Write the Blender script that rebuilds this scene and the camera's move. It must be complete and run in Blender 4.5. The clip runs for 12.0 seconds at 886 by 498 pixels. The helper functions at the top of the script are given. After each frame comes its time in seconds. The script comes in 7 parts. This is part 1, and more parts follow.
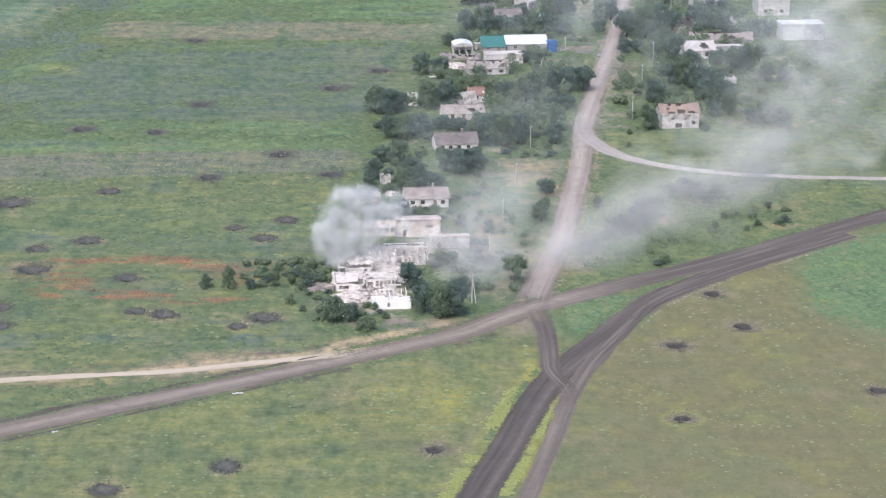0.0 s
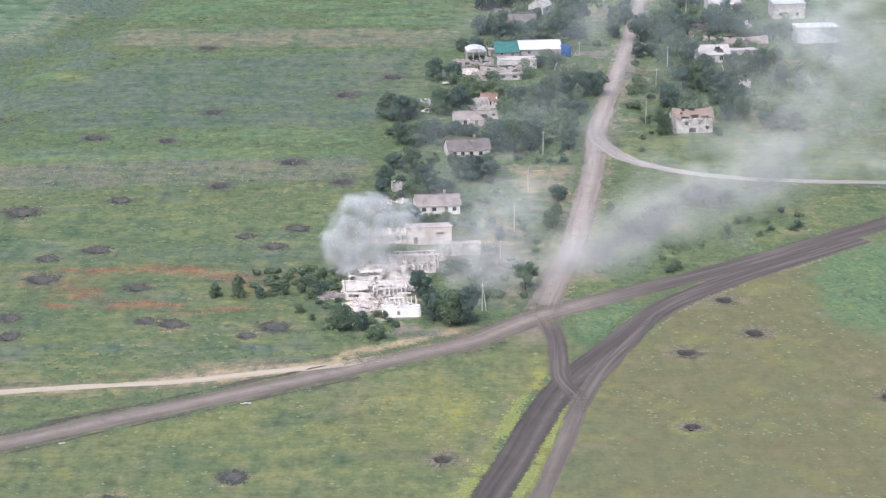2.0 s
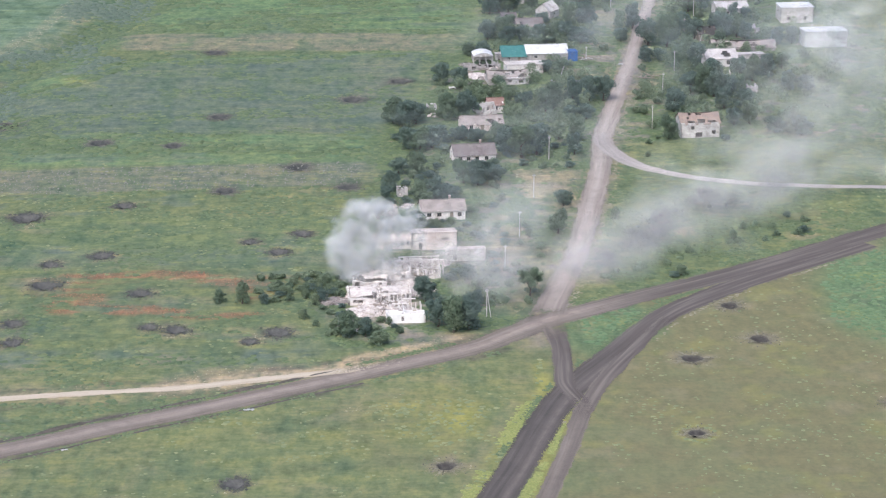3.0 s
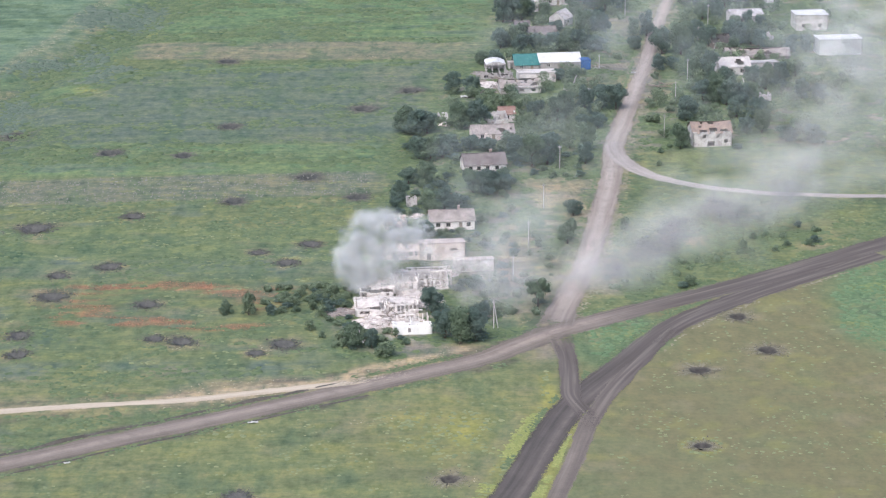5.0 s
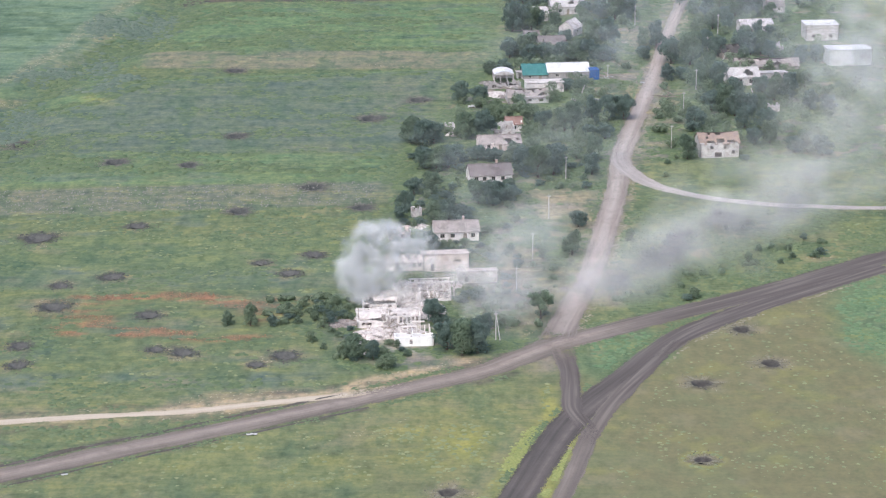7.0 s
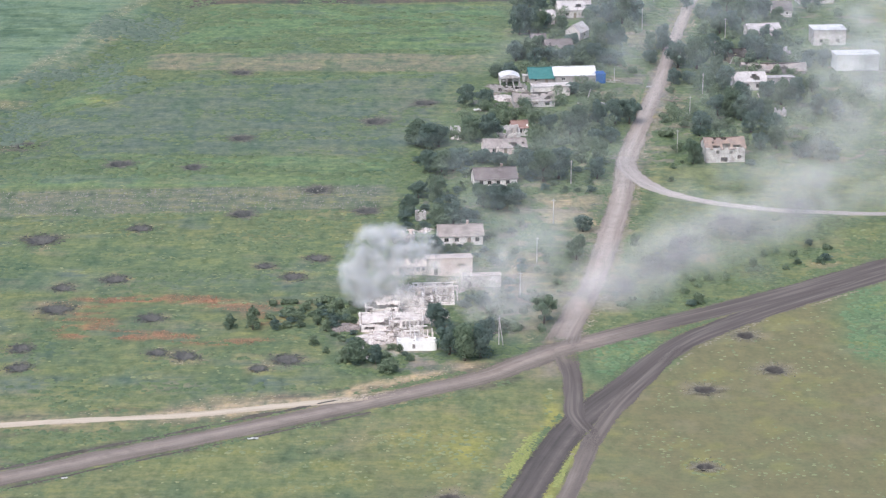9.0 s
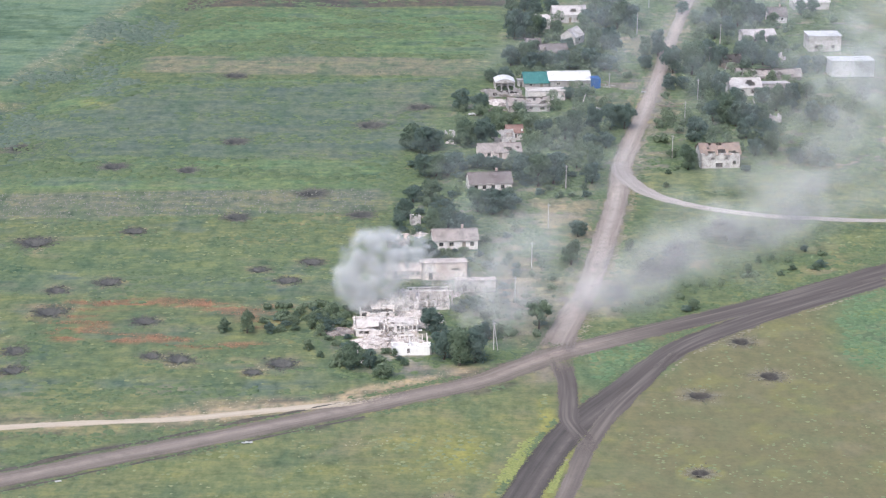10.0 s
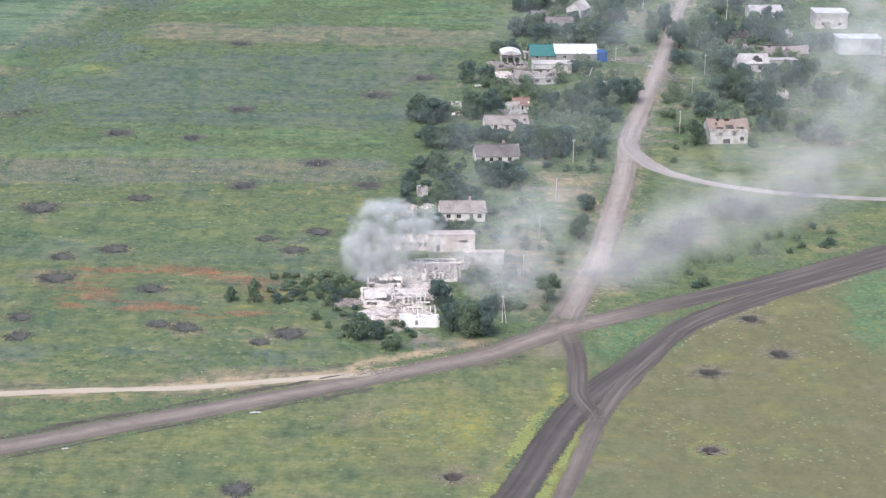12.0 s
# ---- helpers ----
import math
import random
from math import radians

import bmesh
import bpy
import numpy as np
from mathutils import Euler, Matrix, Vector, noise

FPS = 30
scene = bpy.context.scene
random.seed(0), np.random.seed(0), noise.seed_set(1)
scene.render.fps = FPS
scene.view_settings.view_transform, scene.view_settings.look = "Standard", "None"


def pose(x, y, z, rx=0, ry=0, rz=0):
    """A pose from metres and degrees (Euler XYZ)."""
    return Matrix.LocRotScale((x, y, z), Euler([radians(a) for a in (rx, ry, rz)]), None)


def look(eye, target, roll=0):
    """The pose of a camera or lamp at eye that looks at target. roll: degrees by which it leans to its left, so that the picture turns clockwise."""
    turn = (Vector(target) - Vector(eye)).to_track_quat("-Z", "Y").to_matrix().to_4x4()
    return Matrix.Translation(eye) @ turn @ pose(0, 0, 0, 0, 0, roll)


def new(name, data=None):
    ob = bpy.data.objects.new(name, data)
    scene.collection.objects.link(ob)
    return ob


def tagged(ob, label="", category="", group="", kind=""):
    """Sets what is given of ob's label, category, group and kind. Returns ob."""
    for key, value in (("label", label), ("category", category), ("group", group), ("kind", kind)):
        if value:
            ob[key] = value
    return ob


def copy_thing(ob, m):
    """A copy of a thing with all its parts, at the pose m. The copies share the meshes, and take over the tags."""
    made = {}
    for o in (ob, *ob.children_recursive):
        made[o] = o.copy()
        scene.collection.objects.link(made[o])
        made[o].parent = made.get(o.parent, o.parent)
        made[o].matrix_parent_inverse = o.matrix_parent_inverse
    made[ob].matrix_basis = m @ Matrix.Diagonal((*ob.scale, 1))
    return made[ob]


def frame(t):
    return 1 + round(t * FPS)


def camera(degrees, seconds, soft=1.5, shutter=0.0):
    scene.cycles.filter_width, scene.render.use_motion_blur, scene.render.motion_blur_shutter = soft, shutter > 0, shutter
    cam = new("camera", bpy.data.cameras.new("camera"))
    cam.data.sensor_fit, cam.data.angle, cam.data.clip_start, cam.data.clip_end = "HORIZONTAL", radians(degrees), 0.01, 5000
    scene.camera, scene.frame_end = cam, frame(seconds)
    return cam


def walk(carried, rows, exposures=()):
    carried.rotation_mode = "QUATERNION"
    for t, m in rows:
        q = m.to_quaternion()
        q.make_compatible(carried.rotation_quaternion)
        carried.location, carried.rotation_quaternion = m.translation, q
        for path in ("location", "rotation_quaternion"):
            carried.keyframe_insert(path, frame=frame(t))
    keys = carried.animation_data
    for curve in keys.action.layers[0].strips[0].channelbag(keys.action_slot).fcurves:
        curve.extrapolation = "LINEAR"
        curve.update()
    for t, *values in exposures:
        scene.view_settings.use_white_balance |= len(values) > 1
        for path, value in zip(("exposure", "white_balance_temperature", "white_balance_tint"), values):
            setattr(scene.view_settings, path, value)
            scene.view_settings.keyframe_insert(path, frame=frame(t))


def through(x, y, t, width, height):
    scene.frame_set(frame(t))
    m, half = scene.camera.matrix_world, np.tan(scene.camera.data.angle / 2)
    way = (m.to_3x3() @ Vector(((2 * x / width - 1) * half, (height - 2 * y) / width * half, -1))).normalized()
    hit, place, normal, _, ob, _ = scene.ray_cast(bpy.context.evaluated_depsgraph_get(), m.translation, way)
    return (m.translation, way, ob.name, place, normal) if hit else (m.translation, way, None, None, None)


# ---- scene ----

# ---------------------------------------------------------------- camera and its flight
cam = camera(20.0, 12.0, soft=1.2)
PATH = [
    (0.0, (-13.56, -648.63, 207.46), (5.00, -79.58, 18.16), 0.932),
    (0.5, (-12.39, -647.92, 207.47), (4.33, -78.76, 18.31), 0.782),
    (1.0, (-11.34, -647.20, 207.52), (3.83, -77.96, 18.48), 0.601),
    (1.5, (-10.34, -646.48, 207.60), (3.27, -77.14, 18.75), 0.487),
    (2.0, (-9.33, -645.75, 207.72), (2.82, -76.31, 19.05), 0.386),
    (2.5, (-8.27, -645.02, 207.86), (2.35, -75.45, 19.50), 0.339),
    (3.0, (-7.16, -644.29, 208.02), (1.87, -74.61, 19.91), 0.239),
    (5.0, (-2.16, -641.51, 208.74), (0.36, -71.43, 21.65), -0.012),
    (5.5, (-0.89, -640.87, 208.91), (0.10, -70.63, 22.30), -0.049),
    (6.0, (0.32, -640.26, 209.07), (0.02, -69.90, 22.80), -0.032),
    (6.5, (1.42, -639.67, 209.21), (-0.03, -69.18, 23.37), -0.024),
    (7.0, (2.38, -639.11, 209.32), (-0.09, -68.58, 23.63), 0.021),
    (9.0, (3.90, -637.03, 209.41), (-0.88, -66.41, 24.02), 0.246),
    (9.5, (3.55, -636.49, 209.31), (-0.66, -65.59, 24.77), 0.515),
    (10.0, (2.88, -635.91, 209.15), (0.25, -64.97, 24.69), 0.609),
    (10.5, (1.90, -635.25, 208.93), (-0.64, -64.44, 24.10), 0.660),
    (11.0, (0.61, -634.50, 208.64), (-1.87, -63.60, 24.05), 0.777),
    (11.5, (-0.94, -633.60, 208.27), (-2.05, -62.75, 23.52), 1.211),
    (12.0, (-2.69, -632.53, 207.82), (-1.93, -63.64, 17.13), 1.617),
]
walk(cam, [(t, look(eye, target, roll)) for t, eye, target, roll in PATH], [(0.0, 0.70, 6150, 11), (12.0, 0.70, 6150, 11)])

scene.cycles.transparent_max_bounces = 64  # thin smoke lies in many layers

# ---------------------------------------------------------------- sky, sun, exposure
world = bpy.data.worlds.new("world")
scene.world = world
world.use_nodes = True
wn = world.node_tree
wn.nodes.clear()
sky = wn.nodes.new("ShaderNodeTexSky")
sky.sky_type = "NISHITA"
sky.sun_disc = False
sky.sun_elevation = radians(52)
sky.sun_rotation = radians(205)
sky.dust_density = 4.0
sky.air_density = 1.0
bg = wn.nodes.new("ShaderNodeBackground")
bg.inputs["Strength"].default_value = 0.15
wout = wn.nodes.new("ShaderNodeOutputWorld")
wn.links.new(sky.outputs[0], bg.inputs["Color"])
wn.links.new(bg.outputs[0], wout.inputs["Surface"])

sun_data = bpy.data.lights.new("sun", "SUN")
sun_data.energy = 1.1
sun_data.angle = radians(28)
sun_data.color = (1.0, 0.98, 0.95)
sun = new("sun", sun_data)
sun.matrix_world = look((-120, -260, 370), (0, 0, 0))

# ---------------------------------------------------------------- materials
def nodes_of(name):
    m = bpy.data.materials.new(name)
    m.use_nodes = True
    nt = m.node_tree
    return m, nt, nt.nodes["Principled BSDF"]


def noise_node(nt, scale, detail=3.0, rough=0.6, stretch=(1, 1, 1)):
    geo = nt.nodes.new("ShaderNodeNewGeometry")
    mp = nt.nodes.new("ShaderNodeMapping")
    mp.inputs["Scale"].default_value = stretch
    n = nt.nodes.new("ShaderNodeTexNoise")
    n.inputs["Scale"].default_value = scale
    n.inputs["Detail"].default_value = detail
    n.inputs["Roughness"].default_value = rough
    nt.links.new(geo.outputs["Position"], mp.inputs["Vector"])
    nt.links.new(mp.outputs[0], n.inputs["Vector"])
    return n.outputs["Fac"]


def ramp_node(nt, fac, stops):
    r = nt.nodes.new("ShaderNodeValToRGB")
    r.color_ramp.elements[0].position, r.color_ramp.elements[0].color = stops[0][0], (*stops[0][1], 1)
    r.color_ramp.elements[1].position, r.color_ramp.elements[1].color = stops[-1][0], (*stops[-1][1], 1)
    for p, c in stops[1:-1]:
        e = r.color_ramp.elements.new(p)
        e.color = (*c, 1)
    nt.links.new(fac, r.inputs[0])
    return r.outputs[0]


def mix_node(nt, fac, a, b, blend="MIX"):
    m = nt.nodes.new("ShaderNodeMix")
    m.data_type, m.blend_type = "RGBA", blend
    for sock, v in ((m.inputs[0], fac), (m.inputs[6], a), (m.inputs[7], b)):
        if isinstance(v, (int, float)):
            sock.default_value = v
        elif isinstance(v, tuple):
            sock.default_value = (*v, 1)
        else:
            nt.links.new(v, sock)
    return m.outputs[2]


def math_node(nt, op, a, b=0.0, clamp=False):
    m = nt.nodes.new("ShaderNodeMath")
    m.operation, m.use_clamp = op, clamp
    for sock, v in ((m.inputs[0], a), (m.inputs[1], b)):
        if isinstance(v, (int, float)):
            sock.default_value = v
        else:
            nt.links.new(v, sock)
    return m.outputs[0]


def attr_node(nt, name):
    a = nt.nodes.new("ShaderNodeAttribute")
    a.attribute_name = name
    return a.outputs["Fac"]


def bump(nt, b, height, strength=0.4, distance=0.05):
    n = nt.nodes.new("ShaderNodeBump")
    n.inputs["Strength"].default_value = strength
    n.inputs["Distance"].default_value = distance
    nt.links.new(height, n.inputs["Height"])
    nt.links.new(n.outputs[0], b.inputs["Normal"])


def rough_surface(name, dark, mid, light, scale, fine=6.0, rough=0.9, stain=None, stain_scale=0.35, stretch=(1, 1, 1)):
    """A weathered surface: blotches, fine grain, stains and relief."""
    m, nt, b = nodes_of(name)
    col = ramp_node(nt, noise_node(nt, scale, 4, 0.65, stretch), [(0.3, dark), (0.5, mid), (0.7, light)])
    grain = noise_node(nt, fine, 2, 0.6)
    col = mix_node(nt, 0.35, col, ramp_node(nt, grain, [(0.3, dark), (0.7, light)]))
    if stain:
        f = ramp_node(nt, noise_node(nt, stain_scale, 3, 0.7), [(0.5, (0, 0, 0)), (0.66, (1, 1, 1))])
        col = mix_node(nt, math_node(nt, "MULTIPLY", f, 0.7), col, stain)
    nt.links.new(col, b.inputs["Base Color"])
    b.inputs["Roughness"].default_value = rough
    b.inputs["Specular IOR Level"].default_value = 0.2
    bump(nt, b, grain, 0.5, 0.06)
    return m


def plain(name, color, rough=0.7, metal=0.0, vary=0.12):
    m, nt, b = nodes_of(name)
    lo, hi = tuple(c * (1 - vary) for c in color), tuple(min(1, c * (1 + vary)) for c in color)
    col = ramp_node(nt, noise_node(nt, 1.3, 4, 0.65), [(0.3, lo), (0.7, hi)])
    nt.links.new(col, b.inputs["Base Color"])
    b.inputs["Roughness"].default_value = rough
    b.inputs["Metallic"].default_value = metal
    return m


def foliage(name, dark, mid, light, vary=0.5, through=0.42):
    """Leaves: each leaf and each plant has its own tone; a little light passes through."""
    m, nt, b = nodes_of(name)
    geo = nt.nodes.new("ShaderNodeNewGeometry")
    info = nt.nodes.new("ShaderNodeObjectInfo")
    leaf = ramp_node(nt, geo.outputs["Random Per Island"], [(0.0, dark), (0.55, mid), (1.0, light)])
    tone = ramp_node(nt, info.outputs["Random"], [(0.0, dark), (0.5, mid), (1.0, light)])
    col = mix_node(nt, vary, leaf, tone)
    nt.links.new(col, b.inputs["Base Color"])
    b.inputs["Roughness"].default_value = 0.7
    b.inputs["Specular IOR Level"].default_value = 0.15
    tr = nt.nodes.new("ShaderNodeBsdfTranslucent")
    nt.links.new(col, tr.inputs["Color"])
    mx = nt.nodes.new("ShaderNodeMixShader")
    mx.inputs[0].default_value = through
    nt.links.new(b.outputs[0], mx.inputs[1])
    nt.links.new(tr.outputs[0], mx.inputs[2])
    nt.links.new(mx.outputs[0], nt.nodes["Material Output"].inputs["Surface"])
    return m


def smoke_material(name, color, cover, vary=0.06, through=0.5):
    """Smoke: matt soft puffs that thin out to nothing at their rims; light goes through."""
    m, nt, b = nodes_of(name)
    geo = nt.nodes.new("ShaderNodeNewGeometry")
    lo, hi = tuple(c * (1 - vary) for c in color), tuple(min(1, c * (1 + vary)) for c in color)
    col = ramp_node(nt, geo.outputs["Random Per Island"], [(0, lo), (1, hi)])
    d = nt.nodes.new("ShaderNodeBsdfDiffuse")
    tl = nt.nodes.new("ShaderNodeBsdfTranslucent")
    tp = nt.nodes.new("ShaderNodeBsdfTransparent")
    nt.links.new(col, d.inputs["Color"])
    nt.links.new(col, tl.inputs["Color"])
    m1, m2 = nt.nodes.new("ShaderNodeMixShader"), nt.nodes.new("ShaderNodeMixShader")
    m1.inputs[0].default_value = through
    nt.links.new(math_node(nt, "MULTIPLY", attr_node(nt, "thick"), cover), m2.inputs[0])
    nt.links.new(d.outputs[0], m1.inputs[1])
    nt.links.new(tl.outputs[0], m1.inputs[2])
    nt.links.new(tp.outputs[0], m2.inputs[1])
    nt.links.new(m1.outputs[0], m2.inputs[2])
    nt.links.new(m2.outputs[0], nt.nodes["Material Output"].inputs["Surface"])
    nt.nodes.remove(b)
    return m


def see_through(nt, b, fac):
    """Let a surface thin out to nothing where fac is one."""
    tp, mx = nt.nodes.new("ShaderNodeBsdfTransparent"), nt.nodes.new("ShaderNodeMixShader")
    nt.links.new(fac, mx.inputs[0])
    nt.links.new(b.outputs[0], mx.inputs[1])
    nt.links.new(tp.outputs[0], mx.inputs[2])
    nt.links.new(mx.outputs[0], nt.nodes["Material Output"].inputs["Surface"])


def ground_material():
    """Grassland: blotchy green, with dry, lush, flowering, stony and bare patches; far tones hold painted haze."""
    m, nt, b = nodes_of("grassland")
    big = noise_node(nt, 0.035, 5, 0.6, (1, 0.6, 1))
    mid = noise_node(nt, 0.22, 5, 0.65, (1, 0.55, 1))
    fine = noise_node(nt, 0.9, 3, 0.6)
    col = ramp_node(nt, big, [(0.3, (0.120, 0.150, 0.082)), (0.5, (0.145, 0.172, 0.088)), (0.7, (0.182, 0.194, 0.096))])
    col = mix_node(nt, 0.45, col, ramp_node(nt, mid, [(0.3, (0.104, 0.135, 0.078)), (0.5, (0.136, 0.166, 0.092)), (0.7, (0.188, 0.200, 0.118))]))
    # dark and smooth are bluer: distance haze over the north-west put into the colour
    for name, tone in (("olive", (0.168, 0.160, 0.092)), ("lush", (0.134, 0.198, 0.108)), ("dark", (0.120, 0.150, 0.122)),
                       ("stony", (0.160, 0.166, 0.136)), ("dry", (0.235, 0.208, 0.14)), ("yellow", (0.245, 0.245, 0.09)),
                       ("red", (0.275, 0.152, 0.102)), ("sand", (0.36, 0.295, 0.205)), ("ash", (0.47, 0.43, 0.40)), ("smooth", (0.152, 0.21, 0.152)), ("deep", (0.084, 0.129, 0.084)), ("dirt", (0.235, 0.205, 0.182)), ("soil", (0.105, 0.094, 0.086))):
        f = math_node(nt, "MULTIPLY", attr_node(nt, name), math_node(nt, "ADD", math_node(nt, "MULTIPLY", mid, 1.6), 0.2), True)
        col = mix_node(nt, f, col, tone)
    tangle = ramp_node(nt, noise_node(nt, 0.10, 7, 0.72, (1, 0.4, 1)), [(0.50, (0, 0, 0)), (0.60, (1, 1, 1))])
    col = mix_node(nt, math_node(nt, "MULTIPLY", tangle, math_node(nt, "SUBTRACT", 0.62, math_node(nt, "MULTIPLY", attr_node(nt, "olive"), 0.6), True)), col, (0.085, 0.130, 0.082))
    strip = ramp_node(nt, noise_node(nt, 1.0, 4, 0.62, (0.03, 0.17, 1)), [(0.32, (0.78, 0.85, 0.9)), (0.5, (1, 1, 1)), (0.68, (1.2, 1.13, 1.0))])
    col = mix_node(nt, math_node(nt, "SUBTRACT", 0.9, math_node(nt, "MULTIPLY", attr_node(nt, "olive"), 1.0), True), col, strip, "MULTIPLY")
    streaks = ramp_node(nt, noise_node(nt, 1.0, 5, 0.62, (0.16, 0.5, 1)), [(0.34, (0.80, 0.87, 0.88)), (0.5, (1.02, 1.02, 1.02)), (0.68, (1.18, 1.14, 1.07))])
    col = mix_node(nt, math_node(nt, "SUBTRACT", 0.8, math_node(nt, "MULTIPLY", attr_node(nt, "olive"), 0.6), True), col, streaks, "MULTIPLY")
    patchy = ramp_node(nt, noise_node(nt, 0.42, 4, 0.6, (0.8, 0.45, 1)), [(0.3, (0.6, 0.69, 0.70)), (0.5, (1, 1, 1)), (0.7, (1.36, 1.25, 1.10))])
    calm = math_node(nt, "SUBTRACT", 0.85, math_node(nt, "ADD", math_node(nt, "MULTIPLY", attr_node(nt, "olive"), 0.5), math_node(nt, "MULTIPLY", attr_node(nt, "smooth"), 0.6)), True)
    col = mix_node(nt, calm, col, patchy, "MULTIPLY")
    speck = ramp_node(nt, fine, [(0.3, (0.74, 0.77, 0.76)), (0.5, (1, 1, 1)), (0.72, (1.24, 1.2, 1.16))])
    col = mix_node(nt, math_node(nt, "SUBTRACT", 0.6, math_node(nt, "MULTIPLY", attr_node(nt, "olive"), 0.25), True), col, speck, "MULTIPLY")
    nt.links.new(col, b.inputs["Base Color"])
    b.inputs["Roughness"].default_value = 1.0
    b.inputs["Specular IOR Level"].default_value = 0.05
    bump(nt, b, fine, 0.3, 0.2)
    return m


def road_material(name, dark, mid, light, dusty):
    """Worn road: streaks along the lanes, dust in the middle, patches across."""
    m, nt, b = nodes_of(name)
    across = attr_node(nt, "across")
    along = attr_node(nt, "along")
    comb = nt.nodes.new("ShaderNodeCombineXYZ")
    nt.links.new(math_node(nt, "MULTIPLY", across, 0.62), comb.inputs[0])
    nt.links.new(math_node(nt, "MULTIPLY", along, 0.021), comb.inputs[1])
    st = nt.nodes.new("ShaderNodeTexNoise")
    st.inputs["Scale"].default_value = 1.3
    st.inputs["Detail"].default_value = 2.5
    st.inputs["Distortion"].default_value = 0.35
    nt.links.new(comb.outputs[0], st.inputs["Vector"])
    col = ramp_node(nt, st.outputs["Fac"], [(0.38, dark), (0.5, mid), (0.62, light)])
    col = mix_node(nt, 0.4, col, ramp_node(nt, noise_node(nt, 0.12, 4, 0.6), [(0.35, dark), (0.65, light)]))
    col = mix_node(nt, math_node(nt, "MULTIPLY", attr_node(nt, "dust"), ramp_node(nt, noise_node(nt, 0.3, 3), [(0.3, (0.5, 0.5, 0.5)), (0.6, (1, 1, 1))])), col, dusty)
    col = mix_node(nt, 0.3, col, ramp_node(nt, noise_node(nt, 2.0, 3, 0.7), [(0.3, dark), (0.7, light)]))
    col = mix_node(nt, attr_node(nt, "meet"), col, ramp_node(nt, st.outputs["Fac"], [(0.34, (0.092, 0.081, 0.075)), (0.54, (0.122, 0.106, 0.097)), (0.7, (0.182, 0.158, 0.142))]))
    ruts = nt.nodes.new("ShaderNodeTexNoise")
    ruts.inputs["Scale"].default_value = 2.0
    ruts.inputs["Detail"].default_value = 3
    nt.links.new(comb.outputs[0], ruts.inputs["Vector"])
    worn = ramp_node(nt, noise_node(nt, 0.09, 3, 0.6), [(0.4, (0.05, 0.05, 0.05)), (0.65, (0.7, 0.7, 0.7))])
    col = mix_node(nt, worn, col, ramp_node(nt, ruts.outputs["Fac"], [(0.36, (0.8, 0.79, 0.78)), (0.5, (1, 1, 1)), (0.6, (1.06, 1.06, 1.06)), (0.7, (1.35, 1.33, 1.3))]), "MULTIPLY")
    nt.links.new(col, b.inputs["Base Color"])
    # the sides run out raggedly into the grass
    side = math_node(nt, "ADD", attr_node(nt, "edge"), math_node(nt, "MULTIPLY", math_node(nt, "SUBTRACT", noise_node(nt, 1.0, 4, 0.7), 0.5), 0.55))
    side = math_node(nt, "ADD", side, math_node(nt, "MULTIPLY", math_node(nt, "SUBTRACT", noise_node(nt, 0.16, 3, 0.6), 0.5), 0.45))
    side = math_node(nt, "ADD", side, math_node(nt, "MULTIPLY", math_node(nt, "SUBTRACT", noise_node(nt, 5.5, 1, 0.5), 0.5), 0.6))
    see_through(nt, b, ramp_node(nt, side, [(0.975, (0, 0, 0)), (0.985, (1, 1, 1))]))
    b.inputs["Roughness"].default_value = 0.95
    b.inputs["Specular IOR Level"].default_value = 0.15
    bump(nt, b, st.outputs["Fac"], 0.4, 0.15)
    return m


def crater_material(name, dark, mid, light, thrown):
    """Bare soil that runs out in rays of thrown earth over the grass round it."""
    m, nt, b = nodes_of(name)
    col = ramp_node(nt, noise_node(nt, 0.8, 4, 0.65), [(0.3, dark), (0.5, mid), (0.7, light)])
    fine = noise_node(nt, 2.2, 4, 0.7)
    col = mix_node(nt, attr_node(nt, "pale"), col, ramp_node(nt, fine, [(0.3, tuple(c * 0.8 for c in thrown)), (0.7, tuple(c * 1.2 for c in thrown))]))
    f = math_node(nt, "ADD", attr_node(nt, "rim"), math_node(nt, "MULTIPLY", math_node(nt, "SUBTRACT", fine, 0.5), 0.7))
    nt.links.new(col, b.inputs["Base Color"])
    b.inputs["Roughness"].default_value = 1.0
    b.inputs["Specular IOR Level"].default_value = 0.05
    bump(nt, b, fine, 0.5, 0.15)
    f = math_node(nt, "ADD", f, math_node(nt, "MULTIPLY", math_node(nt, "SUBTRACT", noise_node(nt, 5.5, 1, 0.5), 0.5), 2.2))
    see_through(nt, b, ramp_node(nt, f, [(0.60, (0, 0, 0)), (0.62, (1, 1, 1))]))
    return m


M_GROUND = ground_material()
M_ASPHALT = road_material("worn_asphalt", (0.104, 0.088, 0.077), (0.152, 0.129, 0.113), (0.225, 0.191, 0.167), (0.335, 0.285, 0.245))
M_DARKROAD = road_material("dark_asphalt", (0.064, 0.058, 0.055), (0.086, 0.077, 0.072), (0.12, 0.106, 0.097), (0.185, 0.157, 0.14))
M_STREET = road_material("dusty_street", (0.19, 0.161, 0.143), (0.265, 0.226, 0.20), (0.345, 0.30, 0.27), (0.42, 0.365, 0.325))
M_TRACKMIX = road_material("beaten_dirt", (0.118, 0.101, 0.089), (0.168, 0.143, 0.126), (0.235, 0.20, 0.175), (0.29, 0.246, 0.21))
M_TRACK = road_material("sandy_track", (0.34, 0.28, 0.21), (0.42, 0.35, 0.27), (0.50, 0.43, 0.34), (0.52, 0.45, 0.36))
M_PALETRACK = road_material("pale_track", (0.27, 0.235, 0.215), (0.34, 0.30, 0.28), (0.42, 0.38, 0.355), (0.45, 0.41, 0.385))
